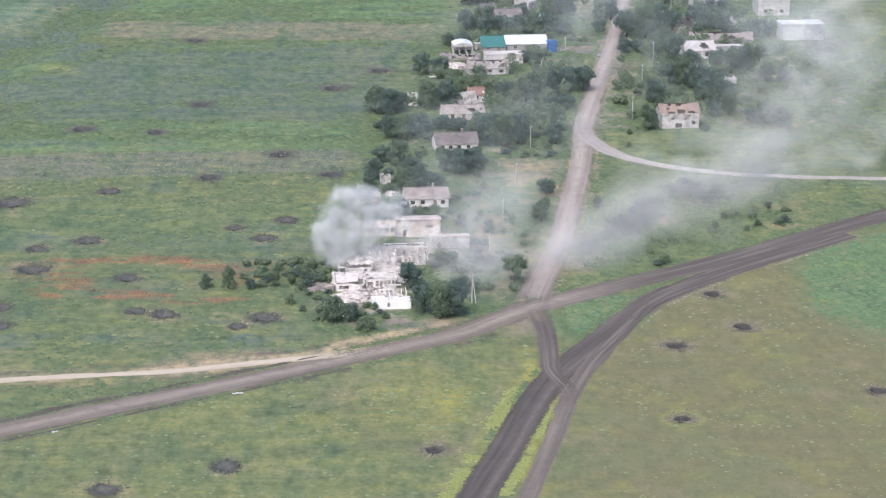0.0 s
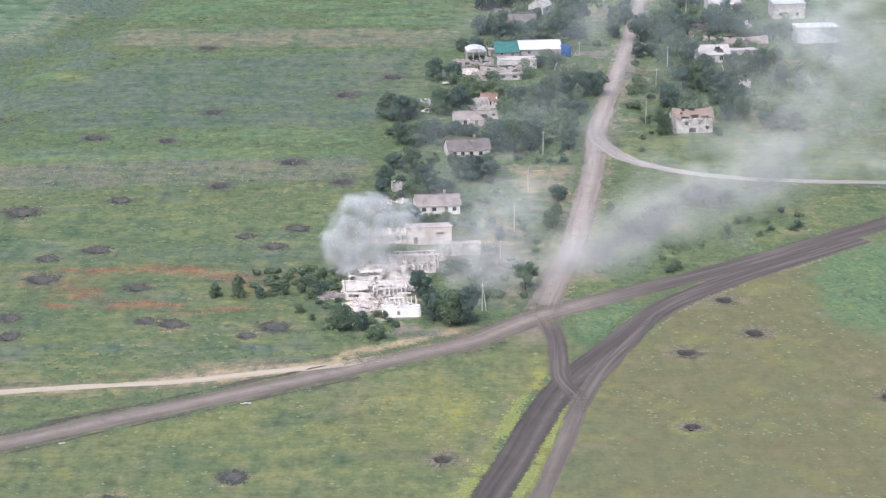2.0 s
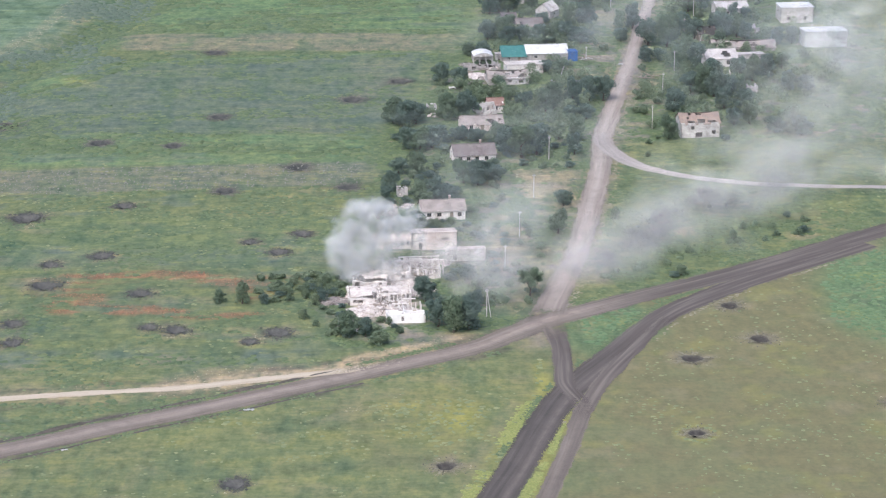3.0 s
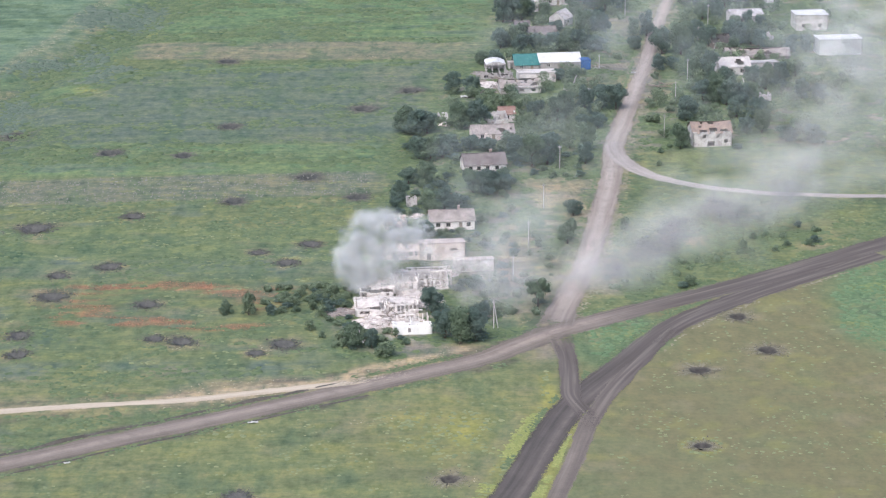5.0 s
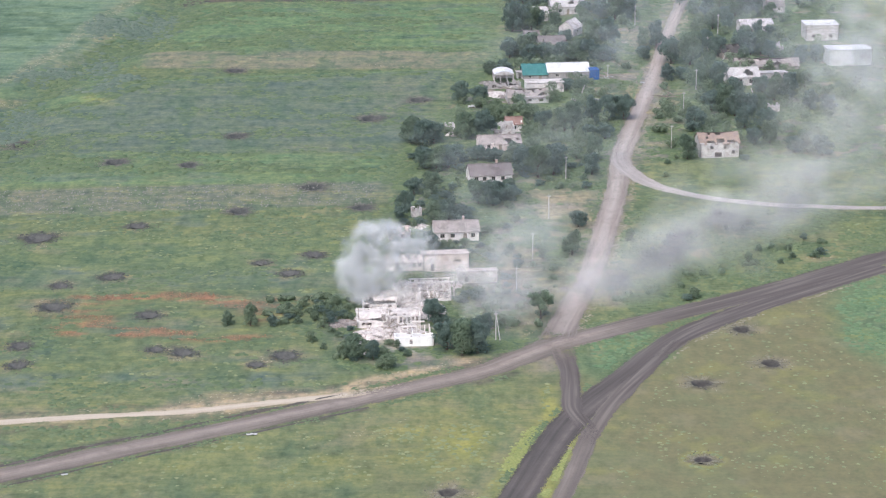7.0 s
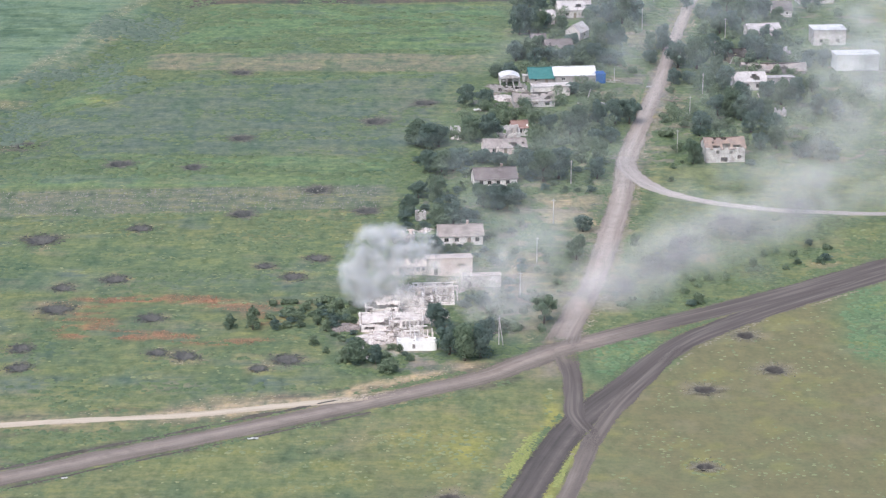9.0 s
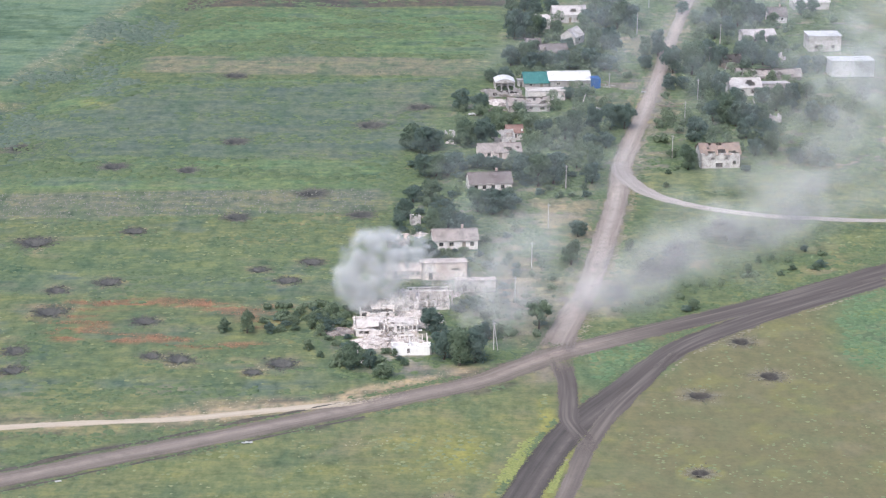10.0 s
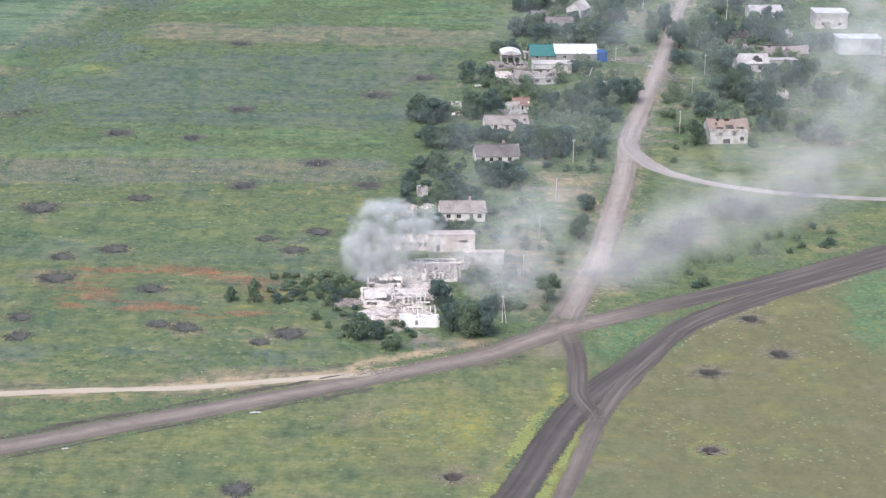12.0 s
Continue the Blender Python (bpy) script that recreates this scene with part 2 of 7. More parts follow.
M_SOIL = crater_material("crater_soil", (0.071, 0.072, 0.069), (0.096, 0.096, 0.091), (0.127, 0.125, 0.115), (0.235, 0.222, 0.155))
M_FRESHSOIL = crater_material("fresh_crater_soil", (0.045, 0.043, 0.041), (0.062, 0.059, 0.056), (0.088, 0.083, 0.077), (0.26, 0.243, 0.175))
M_OLDSOIL = crater_material("overgrown_soil", (0.05, 0.053, 0.052), (0.068, 0.071, 0.068), (0.095, 0.096, 0.09), (0.185, 0.18, 0.15))
M_BERM = rough_surface("dug_earth", (0.06, 0.056, 0.05), (0.09, 0.083, 0.073), (0.14, 0.126, 0.108), 0.4, 2.0)
M_WHITE = rough_surface("whitewash", (0.52, 0.475, 0.45), (0.67, 0.63, 0.605), (0.77, 0.74, 0.72), 0.6, 4.0, 0.9, (0.38, 0.325, 0.295), 0.5)
M_PINK = rough_surface("pale_render", (0.54, 0.455, 0.415), (0.66, 0.575, 0.53), (0.74, 0.67, 0.63), 0.35, 4.0, 0.9, (0.46, 0.375, 0.335), 0.22)
M_GREYWALL = rough_surface("grey_render", (0.25, 0.235, 0.23), (0.36, 0.34, 0.33), (0.48, 0.455, 0.44), 0.6, 3.0, 0.9, (0.18, 0.16, 0.15), 0.6)
M_BRICK = rough_surface("orange_brick", (0.33, 0.245, 0.20), (0.42, 0.33, 0.275), (0.53, 0.45, 0.40), 0.8, 5.0, 0.9, (0.50, 0.46, 0.43))
M_TILE = rough_surface("faded_orange_tile", (0.20, 0.145, 0.12), (0.27, 0.20, 0.165), (0.34, 0.265, 0.225), 0.6, 4.0, 0.9, (0.22, 0.19, 0.175), 0.5)
M_SLATE = rough_surface("fibre_cement_sheet", (0.125, 0.108, 0.107), (0.175, 0.153, 0.15), (0.23, 0.205, 0.20), 0.5, 3.0, 0.9, (0.11, 0.093, 0.09), 0.3)
M_SLATE2 = rough_surface("faded_fibre_cement", (0.22, 0.19, 0.178), (0.30, 0.263, 0.247), (0.38, 0.338, 0.318), 0.5, 3.0, 0.9, (0.18, 0.155, 0.145), 0.3)
M_TANROOF = rough_surface("dusty_roof_sheet", (0.44, 0.365, 0.325), (0.54, 0.46, 0.415), (0.63, 0.55, 0.50), 0.4, 3.0, 0.9, (0.34, 0.285, 0.255), 0.25)
M_PALEROOF = rough_surface("pale_roof_sheet", (0.36, 0.33, 0.32), (0.47, 0.44, 0.43), (0.58, 0.55, 0.54), 0.5, 3.0, 0.85, (0.27, 0.245, 0.235), 0.3)
M_DUSTROOF = rough_surface("plaster_dusted_roof", (0.44, 0.395, 0.37), (0.57, 0.52, 0.49), (0.69, 0.645, 0.615), 0.7, 3.0, 0.95, (0.40, 0.345, 0.315), 0.5)
M_TEAL = rough_surface("teal_sheet_metal", (0.04, 0.13, 0.125), (0.052, 0.165, 0.16), (0.075, 0.205, 0.20), 0.5, 2.0, 0.8)
M_WHITEROOF = rough_surface("white_sheet_metal", (0.52, 0.52, 0.53), (0.61, 0.61, 0.62), (0.68, 0.68, 0.69), 0.3, 2.0, 0.8, (0.46, 0.45, 0.44), 0.4)
M_BLUE = plain("blue_paint", (0.012, 0.085, 0.27), 0.8)
M_RED = rough_surface("rust_red_tile", (0.17, 0.10, 0.085), (0.22, 0.135, 0.115), (0.29, 0.20, 0.175), 0.6, 4.0)
M_CHAR = rough_surface("charred_wood", (0.03, 0.028, 0.027), (0.055, 0.05, 0.048), (0.10, 0.09, 0.085), 0.8, 4.0)
M_WOOD = rough_surface("weathered_wood", (0.16, 0.13, 0.105), (0.24, 0.20, 0.165), (0.34, 0.29, 0.25), 1.0, 5.0)
M_CONCRETE = rough_surface("concrete", (0.36, 0.34, 0.32), (0.46, 0.44, 0.42), (0.56, 0.54, 0.52), 0.8, 5.0)
M_RUBBLE = rough_surface("plaster_rubble", (0.34, 0.295, 0.275), (0.55, 0.50, 0.475), (0.73, 0.685, 0.655), 1.3, 3.0, 0.95, (0.27, 0.225, 0.205), 0.7)
M_DARKIN = plain("dark_glass", (0.035, 0.037, 0.04), 0.15)
M_FLOORIN = rough_surface("ash_floor", (0.12, 0.105, 0.10), (0.24, 0.21, 0.20), (0.42, 0.38, 0.36), 0.5, 3.0)
M_BARK = rough_surface("bark", (0.06, 0.05, 0.042), (0.10, 0.085, 0.07), (0.15, 0.13, 0.11), 1.5, 8.0)
M_LEAF = foliage("broad_leaves", (0.108, 0.15, 0.134), (0.136, 0.19, 0.163), (0.17, 0.228, 0.184))
M_LEAF2 = foliage("olive_leaves", (0.12, 0.166, 0.122), (0.154, 0.208, 0.146), (0.192, 0.25, 0.168))
M_SCRUB = foliage("scrub_leaves", (0.15, 0.198, 0.138), (0.188, 0.242, 0.162), (0.23, 0.284, 0.184))
M_CLUMP = foliage("weed_clumps", (0.092, 0.131, 0.070), (0.118, 0.158, 0.080), (0.152, 0.187, 0.094), 0.0, 0.1)
M_CLUMPLIGHT = foliage("flowering_clumps", (0.155, 0.19, 0.10), (0.19, 0.218, 0.112), (0.235, 0.25, 0.13), 0.0, 0.1)
M_SCORCH = foliage("scorched_weeds", (0.07, 0.072, 0.064), (0.092, 0.10, 0.08), (0.115, 0.13, 0.095), 0.0, 0.1)
M_VERGE = foliage("verge_weeds", (0.20, 0.235, 0.085), (0.25, 0.275, 0.095), (0.30, 0.315, 0.12), 0.0, 0.1)
M_DRYCLUMP = foliage("dry_clumps", (0.19, 0.175, 0.115), (0.235, 0.21, 0.145), (0.29, 0.26, 0.19), 0.0, 0.1)
M_GULLY = foliage("gully_scrub", (0.10, 0.138, 0.105), (0.122, 0.16, 0.12), (0.15, 0.185, 0.138), 0.0, 0.1)
M_CROP = foliage("green_crop", (0.10, 0.165, 0.085), (0.125, 0.195, 0.10), (0.155, 0.22, 0.115), 0.0, 0.1)
M_STRAW = foliage("dry_grass", (0.29, 0.25, 0.17), (0.38, 0.33, 0.235), (0.46, 0.41, 0.31), 0.0)
M_POPPY = foliage("poppies", (0.27, 0.16, 0.11), (0.36, 0.19, 0.12), (0.44, 0.28, 0.19), 0.0)
M_SMOKE = smoke_material("grey_smoke", (0.72, 0.735, 0.74), 0.19, 0.12, 0.42)
M_DUST = smoke_material("plaster_dust", (0.98, 0.935, 0.895), 0.085)
M_DIRTYWHITE = rough_surface("dirty_whitewash", (0.36, 0.34, 0.33), (0.50, 0.475, 0.465), (0.62, 0.595, 0.58), 0.6, 4.0, 0.9, (0.27, 0.24, 0.225), 0.5)
M_HAZE = smoke_material("pale_smoke", (0.98, 0.97, 0.95), 0.036)
M_VEIL = smoke_material("thin_haze", (0.87, 0.935, 1.0), 0.038)
M_SCRAP = plain("white_scrap", (0.42, 0.42, 0.40), 0.7)
M_CLEANWHITE = rough_surface("fresh_whitewash", (0.68, 0.66, 0.65), (0.80, 0.79, 0.78), (0.86, 0.85, 0.84), 0.5, 4.0, 0.9)
M_STONE = rough_surface("field_stone", (0.15, 0.15, 0.13), (0.19, 0.19, 0.165), (0.24, 0.24, 0.21), 0.8, 5.0)


# ---------------------------------------------------------------- mesh helpers
class Geo:
    """Vertices and faces, gathered for one mesh."""

    def __init__(self):
        self.v, self.f = [], []

    def add(self, verts, faces):
        n = len(self.v)
        self.v += [tuple(p) for p in verts]
        self.f += [tuple(i + n for i in face) for face in faces]

    def box(self, x0, x1, y0, y1, z0, z1, m=None, taper=0.0):
        t = taper
        pts = [(x0, y0, z0), (x1, y0, z0), (x1, y1, z0), (x0, y1, z0),
               (x0 + t, y0 + t, z1), (x1 - t, y0 + t, z1), (x1 - t, y1 - t, z1), (x0 + t, y1 - t, z1)]
        if m is not None:
            pts = [m @ Vector(p) for p in pts]
        self.add(pts, [(3, 2, 1, 0), (4, 5, 6, 7), (0, 1, 5, 4), (1, 2, 6, 5), (2, 3, 7, 6), (3, 0, 4, 7)])

    def tube(self, pts, radii, sides=6):
        n = len(self.v)
        for i, (p, r) in enumerate(zip(pts, radii)):
            p = Vector(p)
            d = (Vector(pts[min(i + 1, len(pts) - 1)]) - Vector(pts[max(i - 1, 0)])).normalized()
            a = d.orthogonal().normalized()
            b = d.cross(a)
            for k in range(sides):
                w = 2 * math.pi * k / sides
                self.v.append(tuple(p + (a * math.cos(w) + b * math.sin(w)) * r))
        for i in range(len(pts) - 1):
            for k in range(sides):
                k2 = (k + 1) % sides
                self.f.append((n + i * sides + k, n + i * sides + k2, n + (i + 1) * sides + k2, n + (i + 1) * sides + k))
        self.f.append(tuple(n + k for k in reversed(range(sides))))
        self.f.append(tuple(n + (len(pts) - 1) * sides + k for k in range(sides)))

    def weld(self):
        """Join vertices that lie at one place."""
        seen, ids, out = {}, [], []
        for p in self.v:
            k = (round(p[0], 3), round(p[1], 3), round(p[2], 3))
            if k not in seen:
                seen[k] = len(out)
                out.append(p)
            ids.append(seen[k])
        done, faces = set(), []
        for f in self.f:
            q = tuple(ids[i] for i in f)
            if len(set(q)) == len(q) and frozenset(q) not in done:
                done.add(frozenset(q))
                faces.append(q)
        self.v, self.f = out, faces
        return self

    def mesh(self, name, mat, smooth=False):
        me = bpy.data.meshes.new(name)
        me.from_pydata(self.v, [], self.f)
        me.materials.append(mat)
        if smooth:
            me.shade_smooth()
        me.update()
        return me


def part(name, geo, mat, parent, label="", smooth=False):
    """One mesh object under a thing or a part."""
    ob = new(name, geo if isinstance(geo, bpy.types.Mesh) else geo.mesh(name, mat, smooth))
    ob.parent = parent
    return tagged(ob, label)


def thing(name, x, y, yaw, label, category, group="", z=0.0, kind=""):
    ob = new(name)
    ob.empty_display_size = 0.5
    ob.matrix_basis = pose(x, y, z, 0, 0, yaw)
    return tagged(ob, label, category, group, kind)


def mesh_np(name, verts, faces, mat, smooth=False, attrs=None):
    """A mesh from arrays; faces all of one size."""
    me = bpy.data.meshes.new(name)
    n, k = len(faces), faces.shape[1]
    me.vertices.add(len(verts))
    me.vertices.foreach_set("co", np.ascontiguousarray(verts, dtype=np.float32).ravel())
    me.loops.add(n * k)
    me.loops.foreach_set("vertex_index", np.ascontiguousarray(faces, dtype=np.int32).ravel())
    me.polygons.add(n)
    me.polygons.foreach_set("loop_start", np.arange(0, n * k, k, dtype=np.int32))
    for a, val in (attrs or {}).items():
        at = me.attributes.new(a, "FLOAT", "POINT")
        at.data.foreach_set("value", np.ascontiguousarray(val, dtype=np.float32))
    me.materials.append(mat)
    me.update(calc_edges=True)
    if smooth:
        me.shade_smooth()
    return me


def lattice(x, y, seed):
    """Smooth random values over the plane, one cell a metre."""
    def h(i, j):
        n = (i.astype(np.int64) * 374761393 + j.astype(np.int64) * 668265263 + seed * 974711) & 0xFFFFFFFF
        n = ((n ^ (n >> 13)) * 1274126177) & 0xFFFFFFFF
        return ((n ^ (n >> 16)) & 0xFFFF) / 65535.0
    i, j = np.floor(x), np.floor(y)
    u, v = x - i, y - j
    u, v = u * u * (3 - 2 * u), v * v * (3 - 2 * v)
    return (h(i, j) * (1 - u) + h(i + 1, j) * u) * (1 - v) + (h(i, j + 1) * (1 - u) + h(i + 1, j + 1) * u) * v


def fbm(x, y, size, seed=0, octaves=4):
    x, y = np.asarray(x, float), np.asarray(y, float)
    total, amp, s = 0.0, 0.5, 1.0 / size
    for o in range(octaves):
        total = total + amp * lattice(x * s, y * s, seed + o * 17)
        amp, s = amp * 0.5, s * 2.0
    return total / (1 - 0.5 ** octaves)


def smooth_step(a, b, x):
    t = np.clip((x - a) / (b - a), 0, 1)
    return t * t * (3 - 2 * t)


def spline(points, step=2.0):
    """A smooth line through points, sampled about every step metres."""
    p = np.array(points, float)
    p = np.vstack([2 * p[0] - p[1], p, 2 * p[-1] - p[-2]])
    out = []
    for i in range(1, len(p) - 2):
        n = max(2, int(np.linalg.norm(p[i + 1] - p[i]) / step))
        for k in range(n):
            t = k / n
            out.append(0.5 * (2 * p[i] + (p[i + 1] - p[i - 1]) * t + (2 * p[i - 1] - 5 * p[i] + 4 * p[i + 1] - p[i + 2]) * t * t
                              + (3 * p[i] - p[i - 1] - 3 * p[i + 1] + p[i + 2]) * t ** 3))
    out.append(p[-2])
    return np.array(out)


def near_line(line, x, y):
    """Distance from points to a sampled line; far from it only roughly."""
    x, y = np.asarray(x, float), np.asarray(y, float)
    d = np.full(x.shape, 60.0)
    for k in range(0, len(line) - 1, 12):
        seg = line[k:k + 13]
        near = np.flatnonzero((x > seg[:, 0].min() - 25) & (x < seg[:, 0].max() + 25) & (y > seg[:, 1].min() - 25) & (y < seg[:, 1].max() + 25))
        if not len(near):
            continue
        xs, ys, best = x[near], y[near], d[near]
        for a, b in zip(seg[:-1], seg[1:]):
            ab = b - a
            t = np.clip(((xs - a[0]) * ab[0] + (ys - a[1]) * ab[1]) / (ab @ ab), 0, 1)
            best = np.minimum(best, np.hypot(xs - a[0] - t * ab[0], ys - a[1] - t * ab[1]))
        d[near] = best
    return d


# ---------------------------------------------------------------- plan: roads and craters
ROAD_MAIN = [(-260, -248), (-160, -190), (-91.2, -149.8), (-68.5, -136.1), (-44.6, -122.3), (-19.4, -107.0), (7.1, -90.2), (17.0, -80.8), (27.1, -70.2),
             (36.0, -63.4), (51.0, -52.6), (66.6, -41.7), (82.7, -30.1), (99.7, -16.6), (117.3, -2.5), (129.7, 6.9), (200, 60), (330, 158)]
ROAD_SOUTH = [(-18, -280), (9.0, -183.8), (16.1, -160.2), (20.9, -143.0), (27.1, -122.9), (34.3, -106.8), (42.6, -91.7), (50.1, -76.7), (58.4, -63.5),
              (67.5, -53.0), (81.6, -39.5), (98.8, -24.5), (116, -10)]
TRACK_SOUTH = [(-3, -280), (19.6, -183.7), (26.2, -156.5), (30.0, -139.2), (32.6, -127.2), (36.4, -114.6), (40.6, -103.5), (45.2, -93.0), (50.6, -81.0), (57.6, -66.5), (66, -54.5)]
LINK = [(26.0, -56), (27.2, -66), (28.4, -74.4), (29.4, -84), (29.6, -92), (29.2, -104), (29.0, -111.5), (30.2, -117.5), (32.0, -124.5), (31.6, -133), (29.3, -143)]
STREET = [(24.6, -84.0), (26.7, -72.0), (29.3, -57.6), (32.6, -42.3), (37.7, -19.2), (41.8, 5.5), (45.9, 32.1), (49.7, 57.7), (51.7, 78.9), (54.3, 101.0), (59.4, 131.0),
          (65.2, 163.5), (71.6, 202), (77.2, 237.2), (84.9, 282.5), (94.0, 332.5), (125, 480), (160, 640)]
TRACK_EAST = [(54.0, 104), (53.0, 94), (53.4, 85), (56.0, 74.3), (61.5, 63.4), (73.7, 53.0), (89.2, 46.2), (104.8, 43.4), (122.2, 42.2), (170, 41), (260, 42)]
TRACK_WEST = [(-220, -142), (-150, -131), (-95.3, -120.5), (-82.9, -118.2), (-70.4, -116.3), (-57.8, -114.4), (-45.2, -110.7), (-32.4, -106.9), (-20.8, -103.4), (-8, -98.5), (0, -94)]
L_MAIN, L_SOUTH, L_TSOUTH, L_LINK = spline(ROAD_MAIN), spline(ROAD_SOUTH), spline(TRACK_SOUTH), spline(LINK)
L_STREET, L_EAST, L_WEST = spline(STREET), spline(TRACK_EAST), spline(TRACK_WEST)

# x, y, radius, depth of each shell crater
CRATERS = [(-42.3, -168.5, 3.0), (-65.9, -180.7, 3.1), (1.4, -159.4, 2.8), (55.9, -141.3, 2.4), (59.8, -96.1, 3.2), (77.4, -83.1, 3.1), (73.0, -59.5, 3.0),
           (102.4, -124.4, 2.9), (-97.9, -43.8, 3.8), (-73.5, -49.9, 3.0), (-62.3, -76.4, 3.0), (-69.0, -74.5, 2.3), (-37.7, -78.4, 3.4), (-44.0, -84.5, 2.0),
           (-86.4, -20.2, 3.3), (-110.7, 12.5, 4.6), (-85.2, 23.7, 3.0), (-34.7, -1.1, 2.9), (-48.5, -8.4, 2.3), (-58.1, 37.9, 3.6), (-38.5, 62.0, 4.2),
           (-23.5, 42.1, 3.6), (-24.2, 139.3, 4.2), (-65.3, 118.0, 3.6), (-77.1, 84.8, 3.4), (-72.7, 202.0, 3.6), (-102.0, -72.2, 3.0), (-100.2, -85.3, 2.8),
           (-40.4, -17.0, 3.0), (-98.8, -27.5, 2.6), (-131.5, 114.6, 5.0), (-99.4, 88.0, 4.0), (-9.1, 162.1, 3.8)]


def base_height(x, y):
    """Gentle swells, and the shallow gully in the north-west."""
    z = (fbm(x, y, 60, 3, 3) - 0.5) * 0.5 + (fbm(x, y, 7, 9, 3) - 0.5) * 0.16
    g = near_line(L_GULLY, x, y)
    z = z - 2.4 * np.exp(-(g / 12.0) ** 2) * smooth_step(40, 120, y)
    flat = np.minimum.reduce([near_line(l, x, y) for l in (L_MAIN, L_SOUTH, L_TSOUTH, L_LINK, L_STREET, L_EAST, L_WEST)])
    return z * smooth_step(5.0, 10.0, flat) + 0.0, flat


L_GULLY = spline([(-118, -20), (-127, 30), (-131, 66), (-135, 109), (-138, 146), (-136, 175), (-127, 207), (-119, 235), (-109, 262), (-106, 312), (-100, 420)], 6.0)
L_FIELDPATH = spline([(-230, 130), (-165, 178), (-150, 191), (-144, 213), (-139, 235), (-135, 256), (-133, 276), (-127, 296), (-118, 330)], 4.0)
L_BANK2 = spline([(-123, 222), (-118, 235), (-113, 250), (-108, 262), (-101, 274), (-90, 284)], 4.0)
L_GASH = spline([(-131, 260), (-127, 276), (-118, 283)], 3.0)
L_BANK = spline([(-175, 142), (-133, 149), (-121, 154), (-110, 173), (-103, 184), (-88, 189), (-68, 193), (-39, 197), (2, 203)], 4.0)
L_WHEELS = spline([(4, -181), (10, -151), (17, -125)], 4.0)
VILLAGE_WEST = [(-100, -26), (-61, -25), (-30, -16), (0, -14), (32, -14), (65, -13), (120, -13), (155, 0), (193, 7), (252, 20), (330, 23)]
VILLAGE_YS, VILLAGE_XS = [p[0] for p in VILLAGE_WEST], [p[1] for p in VILLAGE_WEST]


def cover(x, y):
    """How much of each kind of plant cover grows at a place; gully and bank shading is mixed in."""
    wx = x + (fbm(x, y, 25, 21) - 0.5) * 14
    wy = y + (fbm(x, y, 25, 22) - 0.5) * 14
    patch = fbm(x, y * 1.6, 14, 23)
    fine = fbm(x, y * 1.5, 5, 24)

    def blob(cx, cy, rx, ry, soft=0.6):
        d = np.hypot((wx - cx) / rx, (wy - cy) / ry)
        return 1 - smooth_step(1 - soft, 1 + soft * 0.6, d)

    band = lambda a, b, s=3.0: smooth_step(a - s, a + s, y + (wy - y) * 0.35) * (1 - smooth_step(b - s, b + s, y + (wy - y) * 0.35))
    west = 1 - smooth_step(-10, 4, wx - np.interp(y, VILLAGE_YS, VILLAGE_XS))
    south_main = (y < np.interp(x, L_MAIN[:, 0], L_MAIN[:, 1])).astype(float)
    east = smooth_step(40, 60, wx)
    c = {}
    c["olive"] = np.clip(south_main * (0.14 + 0.8 * smooth_step(10, 50, wx) + 0.35 * blob(-4, -142, 16, 26, 0.9)) + 0.15 * patch, 0, 1) * (1 - 0.85 * blob(42, -76, 12, 20, 0.4)) * (1 - 0.9 * blob(127, -52, 31, 42, 0.4))
    c["lush"] = np.clip(west * (band(212, 300, 4) * 0.8 + band(64, 98) * (0.55 + 0.45 * smooth_step(0.35, 0.6, patch)) + band(272, 311) * 0.7 + band(-25, 15) * 0.5 * patch)
                        + 1.0 * blob(127, -52, 31, 42, 0.4) + 0.5 * blob(42, -76, 12, 20, 0.4) + 0.8 * (1 - smooth_step(-125, -105, wx + 0.12 * (y - 200))) * smooth_step(120, 160, y)
                        + south_main * 0.15 * smooth_step(0.5, 0.7, patch), 0, 1)
    # the banks have no relief: their lit crest is painted as a lighter green
    bank = np.minimum(near_line(L_BANK, x, y), near_line(L_BANK2, x, y) * 0.8)
    c["lush"] = np.clip(c["lush"] + 0.9 * (1 - smooth_step(1.0, 3.0, bank)) * fine * 1.6, 0, 1)
    # the gully term paints its shade, which soft light on the relief doesn't give
    c["dark"] = np.clip(west * (band(99, np.interp(x, L_BANK[:, 0], L_BANK[:, 1]), 2.0) * (0.7 + 0.3 * patch) + band(-108, -90) * 0.8 * smooth_step(0.35, 0.55, patch) + band(-30, -14) * 0.5 + 0.6 * smooth_step(0.56, 0.66, patch) * (1 - south_main))
                        + 0.6 * np.exp(-(near_line(L_GULLY, x, y) / 7) ** 2) * smooth_step(40, 110, y) + 0, 0, 1)
    edge = np.interp(wy, VILLAGE_YS, VILLAGE_XS)
    street_x = np.interp(wy, L_STREET[:, 1], L_STREET[:, 0])
    village = smooth_step(-3, 4, wx - edge) * (1 - smooth_step(-4, 0, wx - street_x)) * smooth_step(-88, -80, wy) + smooth_step(0, 5, wx - street_x) * smooth_step(86, 96, wy) * (wx < 160)
    village = np.clip(village, 0, 1)
    c["dark"] = np.clip(c["dark"] + 0.5 * village, 0, 1)
    c["village"] = village
    c["ash"] = np.clip(0.95 * blob(-9, -52, 12, 20, 0.5) * smooth_step(0.25, 0.5, fine) + 0.6 * blob(0, -26, 12, 8, 0.6) * smooth_step(0.35, 0.55, fine), 0, 1)
    c["smooth"] = smooth_step(150, 200, y) * (1 - smooth_step(-24, -2, wx - np.interp(y, L_GULLY[:, 1], L_GULLY[:, 0]))) * 0.7
